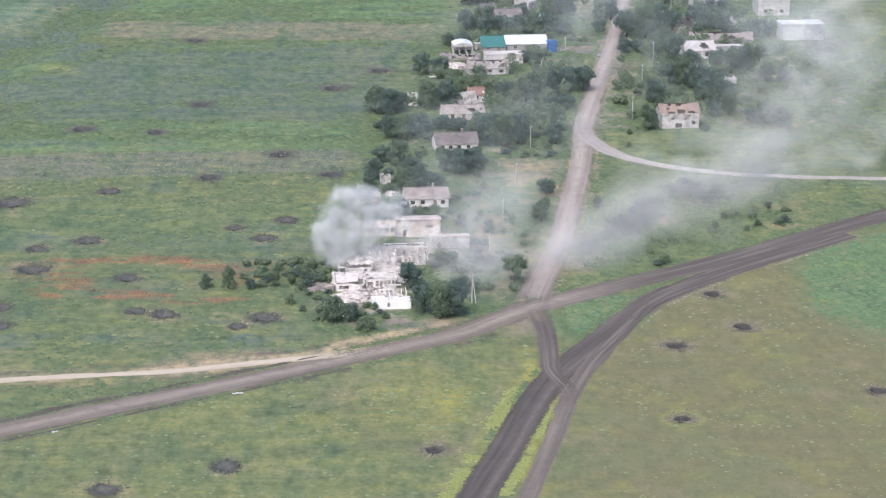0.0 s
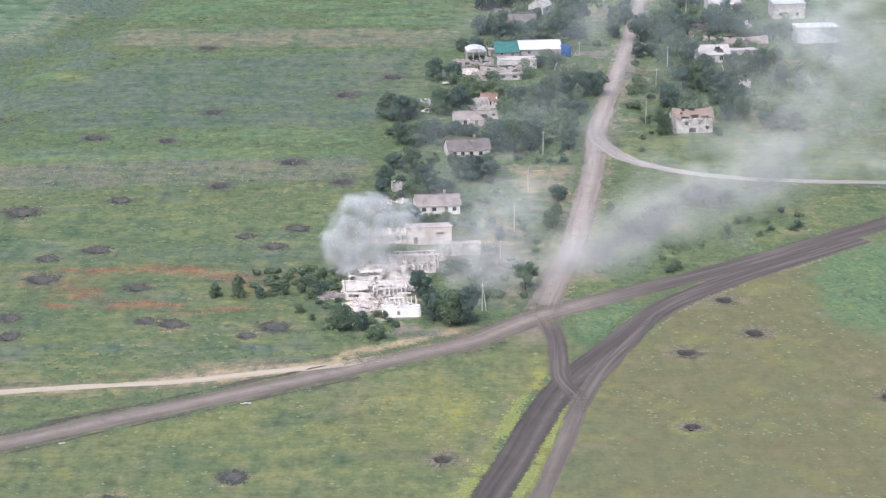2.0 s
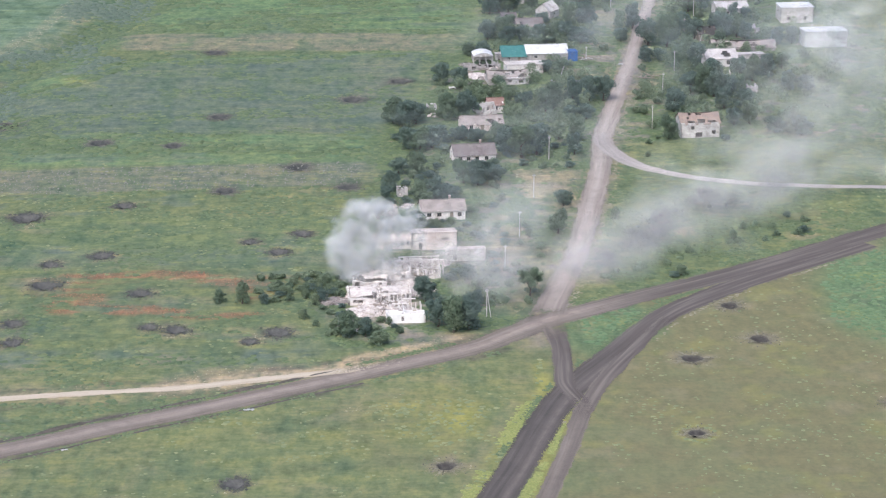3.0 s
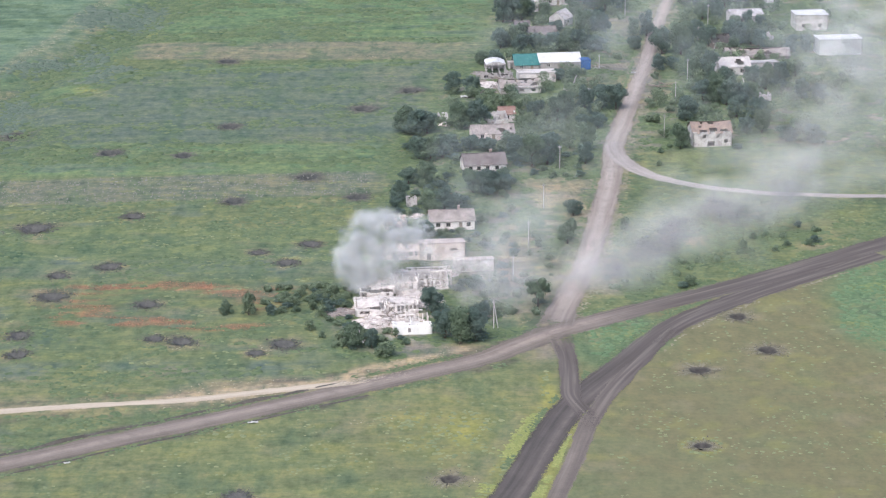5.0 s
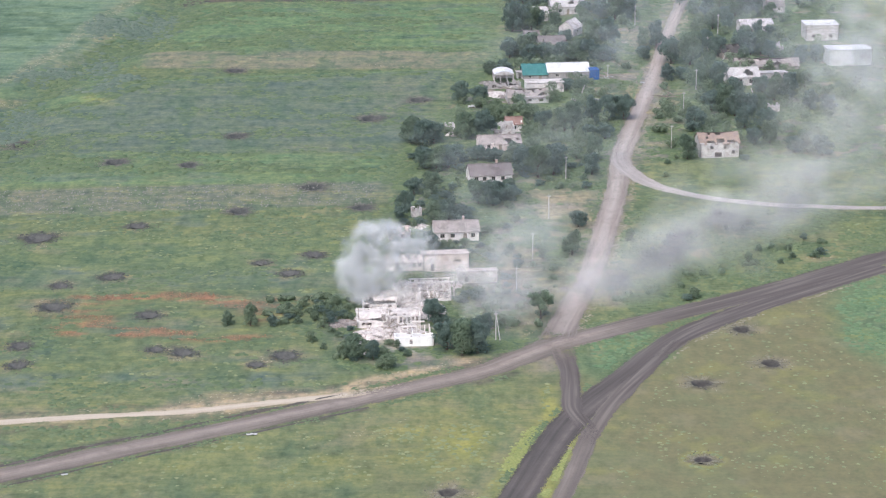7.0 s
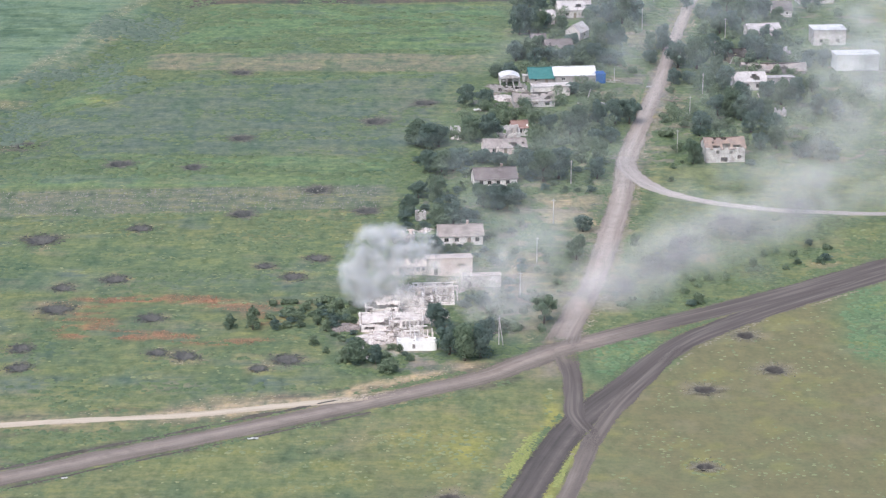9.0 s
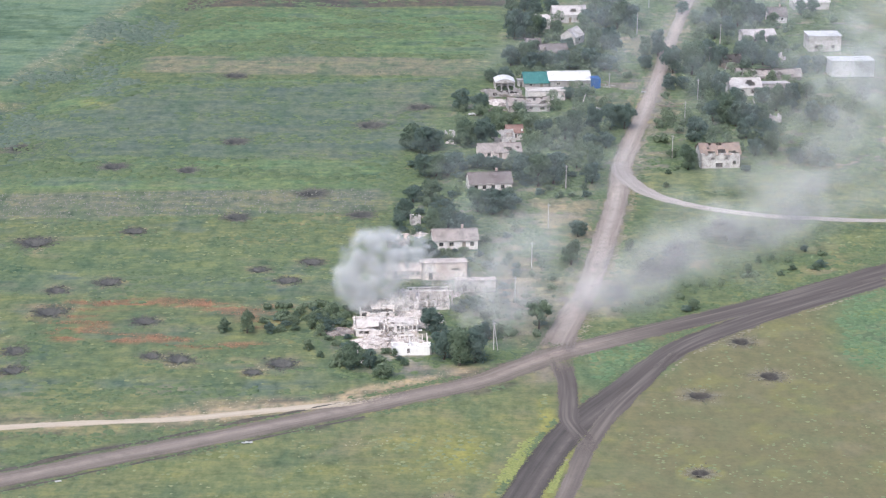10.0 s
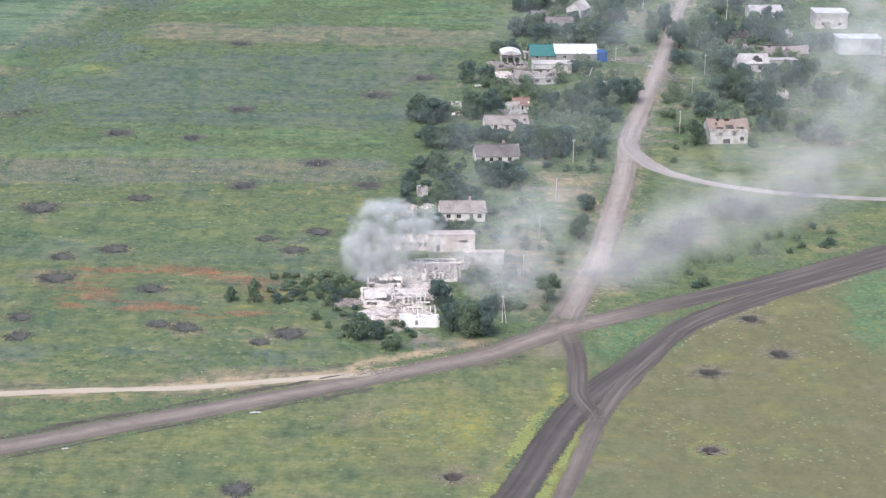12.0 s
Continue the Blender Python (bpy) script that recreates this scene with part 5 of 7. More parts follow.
for i, (fx, fy, fz, fw, fd, frx, fry) in enumerate([(-20.6, -48.6, 0.7, 3.4, 3.0, 18, 8),
                                                    (-11.5, -54.0, 1.0, 4.0, 3.2, 20, -8), (-8.0, -53.5, 1.0, 4.4, 3.4, 14, 9), (-13.0, -63.0, 0.9, 4.0, 3.0, 15, 8), (-8.8, -38.5, 1.4, 4.0, 3.2, 20, -6),
                                                    (-16.0, -66.0, 0.7, 3.4, 2.6, 12, -10), (-3.5, -69.0, 0.8, 3.6, 3.0, 12, 6)]):
    fallen_slab(fx, fy, fz, fw, fd, frx, fry, i * 37, 500 + i)
beam_pile("charred beams lying on rubble", -12, -61, 12, 3.5, 3.5, 61, M_WOOD, 1.0)
beam_pile("fallen roof beams among the broken walls", -3, -36, 10, 4.0, 3.0, 62, M_WOOD, 0.8)
flat_building("shed", "small white shed behind the farmhouse", -12.3, 1.6, 8, 3.1, 2.5, 1.9, M_WHITE, M_DUSTROOF, (), 0.2, 37, category="shed")
ruin("brown ruined shed with a broken gable", -12.1, 12.1, 8, 6.0, 4.5, 2.6, M_GREYWALL, [(1.0, 1.4, 0.0, 1.9)], 0.9, 38, 0, "ruined shed", back_h=2.6, inner_mat=M_PINK)

# ---- houses up the west side of the street
house("house", "low house with weathered grey roof, white walls", 3.4, 11.2, 7, 12.0, 7.5, 2.6, 2.1, M_WHITE, M_SLATE2,
      [(-4.0, 1.2, 0.9, 2.0), (-1.2, 1.2, 0.9, 2.0), (4.4, 1.1, 0.8, 2.0)], 2.2, (), True, 0.0, 7)
house("house", "white house with grey sheet roof among trees", 13.5, 66.2, 9, 12.4, 8.0, 2.5, 2.4, M_WHITE, M_SLATE,
      [(-4.4, 1.1, 0.8, 2.0), (-2.0, 1.1, 0.8, 2.0), (0.6, 1.1, 0.8, 2.0), (3.4, 1.1, 0.8, 2.0)], None, (), True, 0.0, 8)
house("house", "low house with dusty brown roof behind trees", 16.7, 101.4, 8, 12.9, 7.0, 2.2, 1.9, M_PINK, M_SLATE2,
      [(-3.5, 1.1, 0.8, 1.9), (3.5, 1.1, 0.8, 1.9)], 0.0, [(9.5, 2.0, 1.2)], False, 0.05, 9)
ruin("pale ruined house with rust-red roof remains", 18.3, 116.5, 8, 6.8, 6.0, 2.6, M_DIRTYWHITE, [(-1.5, 1.2, 0.8, 2.0), (1.5, 1.2, 0.8, 2.0)], 0.9, 39, 1, back_h=3.8)
house("shed", "small shed with rust-red roof", 21.5, 123.0, 8, 5.0, 4.5, 2.6, 1.8, M_WHITE, M_RED, [(0.0, 1.2, 0.8, 2.0)], None, (), False, 0.1, 10)
ruin("torn white gable standing among trees", 1.4, 123.0, 10, 3.0, 2.2, 2.5, M_DIRTYWHITE, [(-0.6, 0.8, 0.5, 1.5), (0.7, 0.7, 0.9, 1.7)], 1.4, 86, 0, "ruin")
rubble_heap("white rubble among trees", 1.9, 119.2, 1.8, 1.6, 1.1, 50, 67)
ruin("torn white gable standing under the trees", -7.8, 33.0, 12, 2.8, 2.2, 2.5, M_DIRTYWHITE, [(-0.7, 0.8, 0.5, 1.5), (0.6, 0.8, 0.9, 1.7)], 1.5, 87, 0, "ruin")
rubble_heap("white scraps and rubble under the trees", -7.0, 24.0, 2.5, 2.0, 0.7, 60, 56)

# ---- the farmyard
house("barn", "long barn with bright white sheet-metal roof", 41.5, 190.2, 6, 14.1, 8.0, 2.8, 1.9, M_GREYWALL, M_WHITEROOF, [(-4, 1.2, 1, 2), (4, 1.2, 1, 2)], 0.5, (), False, 0.0, 11, ridge=0.62)
house("barn", "barn with teal sheet-metal roof", 30.2, 189.0, 6, 8.3, 7.0, 2.0, 2.6, M_GREYWALL, M_TEAL, [(-2, 1.0, 0.8, 1.7)], 1.6, (), False, 0.0, 12, ridge=0.7)


def container(label, x, y, yaw, w, d, h, mat):
    t = thing("metal_cabin", x, y, yaw, label, "cabin", "", 0.03)
    g = Geo()
    g.box(-w / 2, w / 2, 0, d, 0.1, h)
    part("body", g, mat, t)
    g = Geo()
    for i in range(7):
        xx = -w / 2 + 0.2 + i * (w - 0.4) / 6
        g.box(xx - 0.06, xx + 0.06, -0.05, 0, 0.15, h - 0.1)
    part("ribs", g, mat, t)
    g = Geo()
    g.box(-w / 2 - 0.08, w / 2 + 0.08, -0.12, d + 0.08, h, h + 0.12)
    part("roof", g, mat, t)
    for sx in (-1, 1):
        g = Geo()
        g.box(sx * (w / 2 - 0.3) - 0.12, sx * (w / 2 - 0.3) + 0.12, 0.2, d - 0.2, -0.05, 0.1)
        part("skid", g, M_WOOD, t)
    return t


container("bright blue painted metal cabin beside the barn", 50.3, 189.6, 12, 3.0, 4.0, 3.4, M_BLUE)


def arch_shed(x, y, yaw, w, d, h):
    """An open shed: posts carry a shallow bowed sheet roof, with a pale band along its front."""
    t = thing("open_shed", x, y, yaw, "open shed, pale bowed roof over dark bays", "shed", "", 0.05)
    n = 10
    bow = lambda q: h + 1.0 * (1 - (2 * q - 1) ** 2)
    for yy in (0.12, d * 0.5, d - 0.12):
        for q in (0.02, 0.34, 0.66, 0.98):
            g = Geo()
            g.box(-w / 2 + w * q - 0.11, -w / 2 + w * q + 0.11, yy - 0.11, yy + 0.11, -0.3, bow(q) - 0.02)
            part("post", g, M_DIRTYWHITE, t)
    g = Geo()
    for i in range(n):
        q0, q1 = i / n, (i + 1) / n
        x0, x1, z0, z1 = -w / 2 + w * q0, -w / 2 + w * q1, bow(q0), bow(q1)
        g.add([(x0, -0.3, z0), (x1, -0.3, z1), (x1, d + 0.3, z1), (x0, d + 0.3, z0), (x0, -0.3, z0 + 0.06), (x1, -0.3, z1 + 0.06), (x1, d + 0.3, z1 + 0.06), (x0, d + 0.3, z0 + 0.06)],
              [(3, 2, 1, 0), (4, 5, 6, 7), (0, 1, 5, 4), (2, 3, 7, 6)])
    part("roof", g.weld(), M_WHITEROOF, t)
    g = Geo()
    for i in range(n):
        q0, q1 = i / n, (i + 1) / n
        x0, x1, z0, z1 = -w / 2 + w * q0, -w / 2 + w * q1, bow(q0) - 0.004, bow(q1) - 0.004
        low = h - 0.25
        g.add([(x0, -0.2, low), (x1, -0.2, low), (x1, -0.08, low), (x0, -0.08, low), (x0, -0.2, z0), (x1, -0.2, z1), (x1, -0.08, z1), (x0, -0.08, z0)],
              [(3, 2, 1, 0), (4, 5, 6, 7), (0, 1, 5, 4), (2, 3, 7, 6)])
    part("front_band", g, M_DIRTYWHITE, t)
    for sx in (-1, 1):
        g = Geo()
        g.tube([(sx * w * 0.47, 0.0, 0.9), (sx * w * 0.3, 0.0, 2.0), (0, 0.0, h - 0.2)], [0.07, 0.07, 0.07], 5)
        part("brace", g, M_DIRTYWHITE, t)
    wall(t, w / 2, d, 180, w, h - 0.3, M_GREYWALL, seed=72)
    return t


arch_shed(19.4, 185.8, 5, 6.8, 6, 2.9)
flat_building("outbuilding", "white flat-roofed farm building", 33.0, 172.4, 7, 12.4, 6.5, 3.4, M_WHITE, M_DUSTROOF, [(-5, 1.0, 0.8, 2.0)], 0.5, 13, [(2.0, 2.0, 1.2)])
house("house", "half-collapsed farmhouse with dusty broken roof", 27.0, 157.8, 8, 13.4, 6.5, 2.4, 2.0, M_DIRTYWHITE, M_SLATE2,
      [(-4.5, 1.2, 0.8, 2.0), (0.4, 1.2, 0.8, 2.0), (4.2, 1.4, 0.6, 2.0)], None, [(11.5, 1.4, 1.1), (3.0, 0.8, 0.8), (7.0, 3.0, 0.8)], False, 0.08, 14, bare=True, sag=0.5)
ruin("grey walls of a burnt farm shed", 19.0, 177.0, 6, 12.0, 5.0, 2.0, M_GREYWALL, [(-3, 1.5, 0.3, 1.6), (2, 1.5, 0.3, 1.6)], 1.0, 44, 2, "ruined shed")
rubble_heap("grey rubble in the farmyard", 17.0, 168.5, 6.0, 4.0, 1.2, 170, 57, M_RUBBLE)
rubble_heap("grey rubble beside the farmhouse", 15.5, 158.5, 4.0, 3.0, 0.9, 90, 58, M_FLOORIN)
beam_pile("pale planks lying beside the street", 73, 168, 12, 5.0, 3.5, 69, M_WOOD, 0.3)
beam_pile("pale planks lying in a garden", 47, 146, 9, 4.5, 2.5, 70, M_WOOD, 0.3)
beam_pile("fallen fence boards beside the street", 70, 152, 10, 4.0, 3.0, 71, M_WOOD, 0.3)
beam_pile("burnt grey beams in the farmyard", 22, 172, 14, 4.5, 4.0, 63, M_WOOD, 0.5)
beam_pile("charred beams before the open shed", 17, 181, 14, 4.0, 3.5, 67, M_CHAR, 0.6)
rubble_heap("charred debris before the open shed", 20.0, 182.5, 5.0, 1.8, 0.8, 160, 68, M_CHAR)


def scrap(label, x, y, yaw, w, d, h, seed):
    """A bent sheet lying on the ground."""
    rng = random.Random(seed)
    g = Geo()
    n = 5
    top = [[(-w / 2 + w * i / n, -d / 2 + d * j / n, 0.05 + h * abs(math.sin(i * 1.3 + j * 0.8 + seed)) * rng.uniform(0.6, 1)) for j in range(n + 1)] for i in range(n + 1)]
    for off in (0.0, 0.03):
        for row in top:
            g.v += [(p[0], p[1], p[2] + off) for p in row]
    m, k = n + 1, (n + 1) ** 2
    for i in range(n):
        for j in range(n):
            a = i * m + j
            g.f += [(a, a + 1, a + m + 1, a + m), (k + a, k + a + m, k + a + m + 1, k + a + 1)]
    ob = new("sheet_scrap", g.mesh("sheet_scrap", M_SCRAP))
    ob.matrix_basis = pose(x, y, height_at(x, y) + 0.03, 0, 0, yaw)
    return tagged(ob, label, "scrap", "white scrap sheets")


scrap("bent white sheet lying in the grass", -41.7, -128.1, 12, 2.4, 0.8, 0.3, 1)
scrap("pale sheet scrap at the roadside", -79.5, -150.5, 20, 1.4, 0.7, 0.2, 2)
scrap("white sheet lying beside trees", 8.2, 152.5, 10, 2.4, 1.6, 0.8, 3)
scrap("white scrap beside the farm track", 49.5, 160.0, 70, 0.8, 2.0, 1.2, 4)
scrap("white scrap beside the farm track", 42.5, 160.5, 60, 0.5, 3.2, 1.2, 5)
scrap("pale scrap at the street edge", 66.0, 185.0, 0, 1.6, 1.2, 0.5, 6)

def leaning_post(label, x, y, height, lean, yaw, mat):
    """A broken post that leans out of the ground."""
    t = thing("leaning_post", x, y, yaw, label, "post", "leaning posts")
    g = Geo()
    g.tube([(0, 0, -0.3), (lean * 0.45, 0, height * 0.5), (lean, 0, height)], [0.17, 0.15, 0.12], 6)
    part("shaft", g, mat, t)
    g = Geo()
    g.box(-0.3, 0.3, -0.3, 0.3, -0.2, 0.12, None, 0.05)
    part("footing", g, M_CONCRETE, t)
    return t


leaning_post("white broken post leaning over the yard", 44.8, 170.1, 3.2, 1.1, 10, M_CONCRETE)
leaning_post("pale broken post leaning out of scrub", 101.7, 165.6, 3.4, -1.3, 8, M_CONCRETE)
leaning_post("pale broken pole leaning by the shed", 103.5, 217.5, 2.6, -1.8, 8, M_CONCRETE)
leaning_post("pale broken pole leaning by the shed", 96.8, 219.0, 2.6, 1.0, 8, M_CONCRETE)
beam_pile("fallen white gate beside the blue cabin", 54.5, 191.0, 8, 3.4, 1.6, 72, M_DIRTYWHITE, 0.3)
rubble_heap("pale rubble by the open shed", 13.8, 184.0, 3.6, 2.4, 0.9, 120, 73, M_FLOORIN)
rubble_heap("pale rubble by the broken farmhouse", 17.7, 166.5, 3.0, 2.2, 0.8, 100, 74, M_FLOORIN)
rubble_heap("grey rubble before the white farm building", 27.5, 168.6, 5.0, 1.6, 0.7, 120, 75, M_RUBBLE)
flat_building("shed", "small pale shed beside the open shed", 24.9, 190.2, 5, 2.2, 3.0, 2.6, M_DIRTYWHITE, M_PALEROOF, [(0, 0.9, 0.0, 1.9)], 0.3, 76, category="shed")

# ---- the northern houses
house("house", "small pale-roofed house among trees", 35.0, 279.0, 6, 5.2, 6.0, 2.8, 2.2, M_DIRTYWHITE, M_PALEROOF, [(0, 1.4, 0.6, 2.2)], None, (), False, 0.05, 15, bare=True)
house("house", "long house with pale dusty roof", 45.5, 290.0, 8, 12.5, 8.0, 3.2, 2.6, M_DIRTYWHITE, M_PALEROOF, [(-3, 1.2, 0.9, 2.2), (3, 1.2, 0.9, 2.2)], 0, [(8.0, 2.2, 1.2)], False, 0.0, 16)
house("house", "white gabled house half hidden by trees", 47.6, 256.4, 60, 7.0, 6.0, 3.0, 2.4, M_DIRTYWHITE, M_PALEROOF, [(0, 1.2, 0.9, 2.0)], None, (), False, 0.0, 17)
house("house", "low house with grey sheet roof", 37.6, 232.8, 9, 9.5, 7.0, 2.3, 2.2, M_DIRTYWHITE, M_SLATE, [(-3, 1.0, 0.8, 1.9), (2, 1.0, 0.8, 1.9)], None, (), False, 0.03, 18)
house("shed", "grey-roofed shed among trees", 30.6, 246.0, 6, 5.1, 4.5, 2.0, 1.6, M_GREYWALL, M_SLATE, (), 0.5, (), False, 0.0, 19)

# ---- houses east of the street
house("house", "tall grey shelled house with torn orange tile roof", 83.0, 94.0, 7, 12.0, 8.0, 4.5, 2.5, M_DIRTYWHITE, M_TILE,
      [(-2.4, 1.1, 2.6, 3.7), (1.6, 1.0, 2.6, 3.6), (-0.4, 2.2, 0.0, 1.6), (4.2, 1.1, 1.0, 2.2)], None, [(3.2, 0.9, 1.3), (6.4, 1.5, 1.3), (6.2, 4.4, 0.8), (10.0, 0.8, 1.1), (1.0, 0.6, 0.9)], False, 0.05, 48, bare=True, sag=0.3)
house("barn", "long collapsed barn under a dull brown roof", 110.7, 205.6, 2, 22.0, 6.5, 1.2, 2.0, M_GREYWALL, M_SLATE2, [(-6, 1.4, 0.2, 1.0), (5, 1.4, 0.2, 1.0)], None, [(15.0, 1.5, 1.4), (6.0, 2.4, 1.0)], False, 0.04, 28, bare=True, sag=0.5)
house("house", "pale-roofed house with broken front", 100.2, 182.4, 9, 10.5, 7.5, 3.0, 2.4, M_DIRTYWHITE, M_PALEROOF, [(-3.5, 1.0, 0.6, 2.2), (-1.2, 1.0, 0.6, 2.2), (2.4, 1.4, 0.6, 2.2)], None, [(7.5, 2.4, 1.6)], False, 0.0, 21)
flat_building("outbuilding", "low white annex with a dusty roof", 111.0, 190.5, 9, 10.0, 6.0, 2.4, M_DIRTYWHITE, M_PALEROOF, [(2, 1.4, 0, 2.0)], 0.8, 22)
house("house", "white house with pale sheet roof behind a tree", 113.2, 257.2, 9, 11.8, 8.0, 3.4, 1.6, M_DIRTYWHITE, M_PALEROOF, [(3.5, 1.2, 0.9, 2.3), (-2, 1.2, 0.9, 2.3)], None, (), False, 0.0, 23)
house("house", "white house with grey sheet roof", 124.2, 293.9, 6, 6.8, 7.0, 2.6, 2.8, M_DIRTYWHITE, M_SLATE, [(-1.5, 1.0, 0.9, 2.0), (1.5, 1.0, 0.9, 2.0)], None, (), True, 0.0, 24)
flat_building("hall", "wide white box-shaped hall with a flat roof", 140.0, 210.7, 6, 15.0, 8.0, 5.6, M_WHITEROOF, M_WHITEROOF, (), 0.3, 25)
flat_building("hall", "pale hall with a bright flat sheet roof", 135.5, 248.5, 4, 11.8, 9.0, 5.6, M_DIRTYWHITE, M_WHITEROOF, [(-3, 1.2, 1.0, 2.4), (3, 1.2, 1.0, 2.4)], 0.2, 29)
house("shed", "dark-roofed collapsed shed among trees", 99.9, 220.5, 12, 6.6, 6.5, 1.8, 2.6, M_WOOD, M_CHAR, (), 0.5, (), False, 0.05, 26)
ruin("low white broken walls behind the sheds", 116.0, 229.5, 12, 7.1, 5.0, 2.6, M_DIRTYWHITE, [(-2, 1.0, 0.8, 1.8), (1.6, 1.0, 0.8, 1.8)], 1.0, 45, 1)
rubble_heap("reddish rubble beside the street-side house", 106.0, 199.5, 6.0, 2.6, 0.9, 130, 59, M_BRICK)
house("house", "long pale-roofed house at the village edge", 140.0, 318.0, 8, 14.0, 7.0, 3.0, 2.2, M_DIRTYWHITE, M_PALEROOF, [(-3, 1.0, 0.9, 2.0), (3, 1.0, 0.9, 2.0)], None, (), False, 0.0, 27)
ruin("broken pale wall in thin smoke", 106.3, 148.2, 8, 3.4, 3.0, 2.2, M_DIRTYWHITE, [(0, 1.0, 0.5, 1.6)], 0.6, 47, 0, "ruin")


# ---------------------------------------------------------------- utility poles
def utility_pole(x, y, h, strut=False, yaw=0.0):
    t = thing("utility_pole", x, y, yaw, "braced concrete utility pole by the road" if strut else "slim concrete utility pole beside the street", "pole", "utility poles")
    g = Geo()
    g.tube([(0, 0, -0.3), (0, 0, h * 0.5), (0, 0, h)], [0.15, 0.125, 0.09], 8)
    part("shaft", g, M_CONCRETE, t)
    g = Geo()
    g.box(-0.5, 0.5, -0.05, 0.05, h - 0.55, h - 0.43)
    part("crossarm", g, M_CONCRETE, t)
    for sx in (-0.42, 0.0, 0.42):
        g = Geo()
        zz = h - 0.43 if sx else h
        g.tube([(sx, 0, zz - 0.02), (sx, 0, zz + 0.1), (sx, 0, zz + 0.2)], [0.03, 0.07, 0.04], 6)
        part("insulator", g, M_SCRAP, t, "white insulator")
    if strut:
        g = Geo()
        g.tube([(1.1, 0.2, -0.2), (0.12, 0.0, h - 0.9)], [0.13, 0.1], 8)
        part("strut", g, M_CONCRETE, t)
    return t


for px_, py_, ph_, st in [(35.4, 70.0, 7.2, 0), (29.0, 31.6, 7.0, 0), (23.5, -3.2, 7.0, 0), (18.5, -32.2, 7.0, 0), (12.7, -67.3, 7.2, 1), (69.2, 104.1, 7.4, 0), (76.5, 145.7, 7.2, 0),
                         (83.4, 176.4, 7.1, 0), (91.7, 224.3, 7.0, 0), (98.5, 255.6, 8.0, 0), (69.5, 272.4, 7.6, 0), (77.0, 317.3, 7.0, 0), (54.9, 193.6, 4.4, 0)]:
    utility_pole(px_, py_, ph_, bool(st), 10)


# ---------------------------------------------------------------- trees and bushes
def leaf_cloud(seed, n, blobs, size):
    """Small folded leaves sown over the shells of several uneven clumps."""
    rng = np.random.RandomState(seed)
    wts = np.array([b[3] ** 2 for b in blobs])
    pick = rng.choice(len(blobs), n, p=wts / wts.sum())
    b = np.array(blobs)[pick]
    d = rng.normal(size=(n, 3))
    d /= np.linalg.norm(d, axis=1)[:, None]
    d[:, 2] = np.where(d[:, 2] < -0.8, -d[:, 2], d[:, 2])
    r = b[:, 3] * (0.5 + 0.68 * rng.rand(n) ** 0.8)
    c = b[:, :3] + d * r[:, None] * np.array([1, 1, 0.85])
    t1 = np.cross(d, rng.normal(size=(n, 3)))
    t1 /= np.linalg.norm(t1, axis=1)[:, None] + 1e-6
    t2 = np.cross(d, t1) + d * rng.uniform(-0.6, 0.6, (n, 1))
    s = (size * rng.uniform(0.55, 1.35, n))[:, None]
    v = np.stack([c - t1 * s, c + t2 * s * 0.5 + d * 0.12 * s, c + t1 * s, c - t2 * s * 0.6], 1)
    f = np.array([(0, 1, 2, 3)])[None] + (np.arange(n) * 4)[:, None, None]
    return v.reshape(-1, 3), f.reshape(-1, 4)


def make_tree(seed, bushy=False, mat=None, n=3600):
    """A broad-leaved tree 10 m tall and about 10 m wide; or a bush without a clear trunk."""
    rng = random.Random(seed)
    t = thing("bush" if bushy else "tree", 0, 0, 0, "dense green bush in the grass" if bushy else "leafy green broad-leaved tree in the village", "bush" if bushy else "tree", "bushes" if bushy else "village trees")
    g, blobs = Geo(), []
    trunk_h = 1.2 if bushy else 3.2
    lean = (rng.uniform(-0.4, 0.4), rng.uniform(-0.4, 0.4))
    g.tube([(0, 0, -0.4), (lean[0] * 0.5, lean[1] * 0.5, trunk_h * 0.5), (lean[0], lean[1], trunk_h), (lean[0] * 1.4, lean[1] * 1.4, 7.4)], [0.42, 0.32, 0.26, 0.06], 7)
    part("trunk", g, M_BARK, t)
    k = 12 if bushy else 20
    for i in range(k):
        a = i * 2.4 + rng.uniform(-0.4, 0.4)
        zz = rng.uniform(0.9, 6.8) if bushy else rng.uniform(1.6, 8.4)
        wide = 3.3 * math.sqrt(max(0.12, 1 - ((zz - 4.0) / 5.6) ** 2))
        rr = wide * rng.uniform(0.45, 1.05)
        br = rng.uniform(0.9, 1.9)
        blobs.append((rr * math.cos(a), rr * math.sin(a), zz, br))
    blobs.append((lean[0], lean[1], 5.4, 2.6))
    blobs.append((lean[0], lean[1], 2.8, 2.4))
    blobs.append((lean[0], lean[1], 7.4, 1.8))
    for bx, by, bz, br in blobs[:3 if bushy else 6]:
        g = Geo()
        z0 = trunk_h * rng.uniform(0.7, 1.2)
        g.tube([(lean[0], lean[1], z0), (bx * 0.55, by * 0.55, (z0 + bz) * 0.5 + 0.2), (bx, by, bz)], [0.16, 0.1, 0.03], 5)
        part("limb", g, M_BARK, t)
    v, f = leaf_cloud(seed, n, blobs, 0.36 if bushy else 0.33)
    part("crown", mesh_np("crown", v, f, mat or M_LEAF), None, t)
    return t


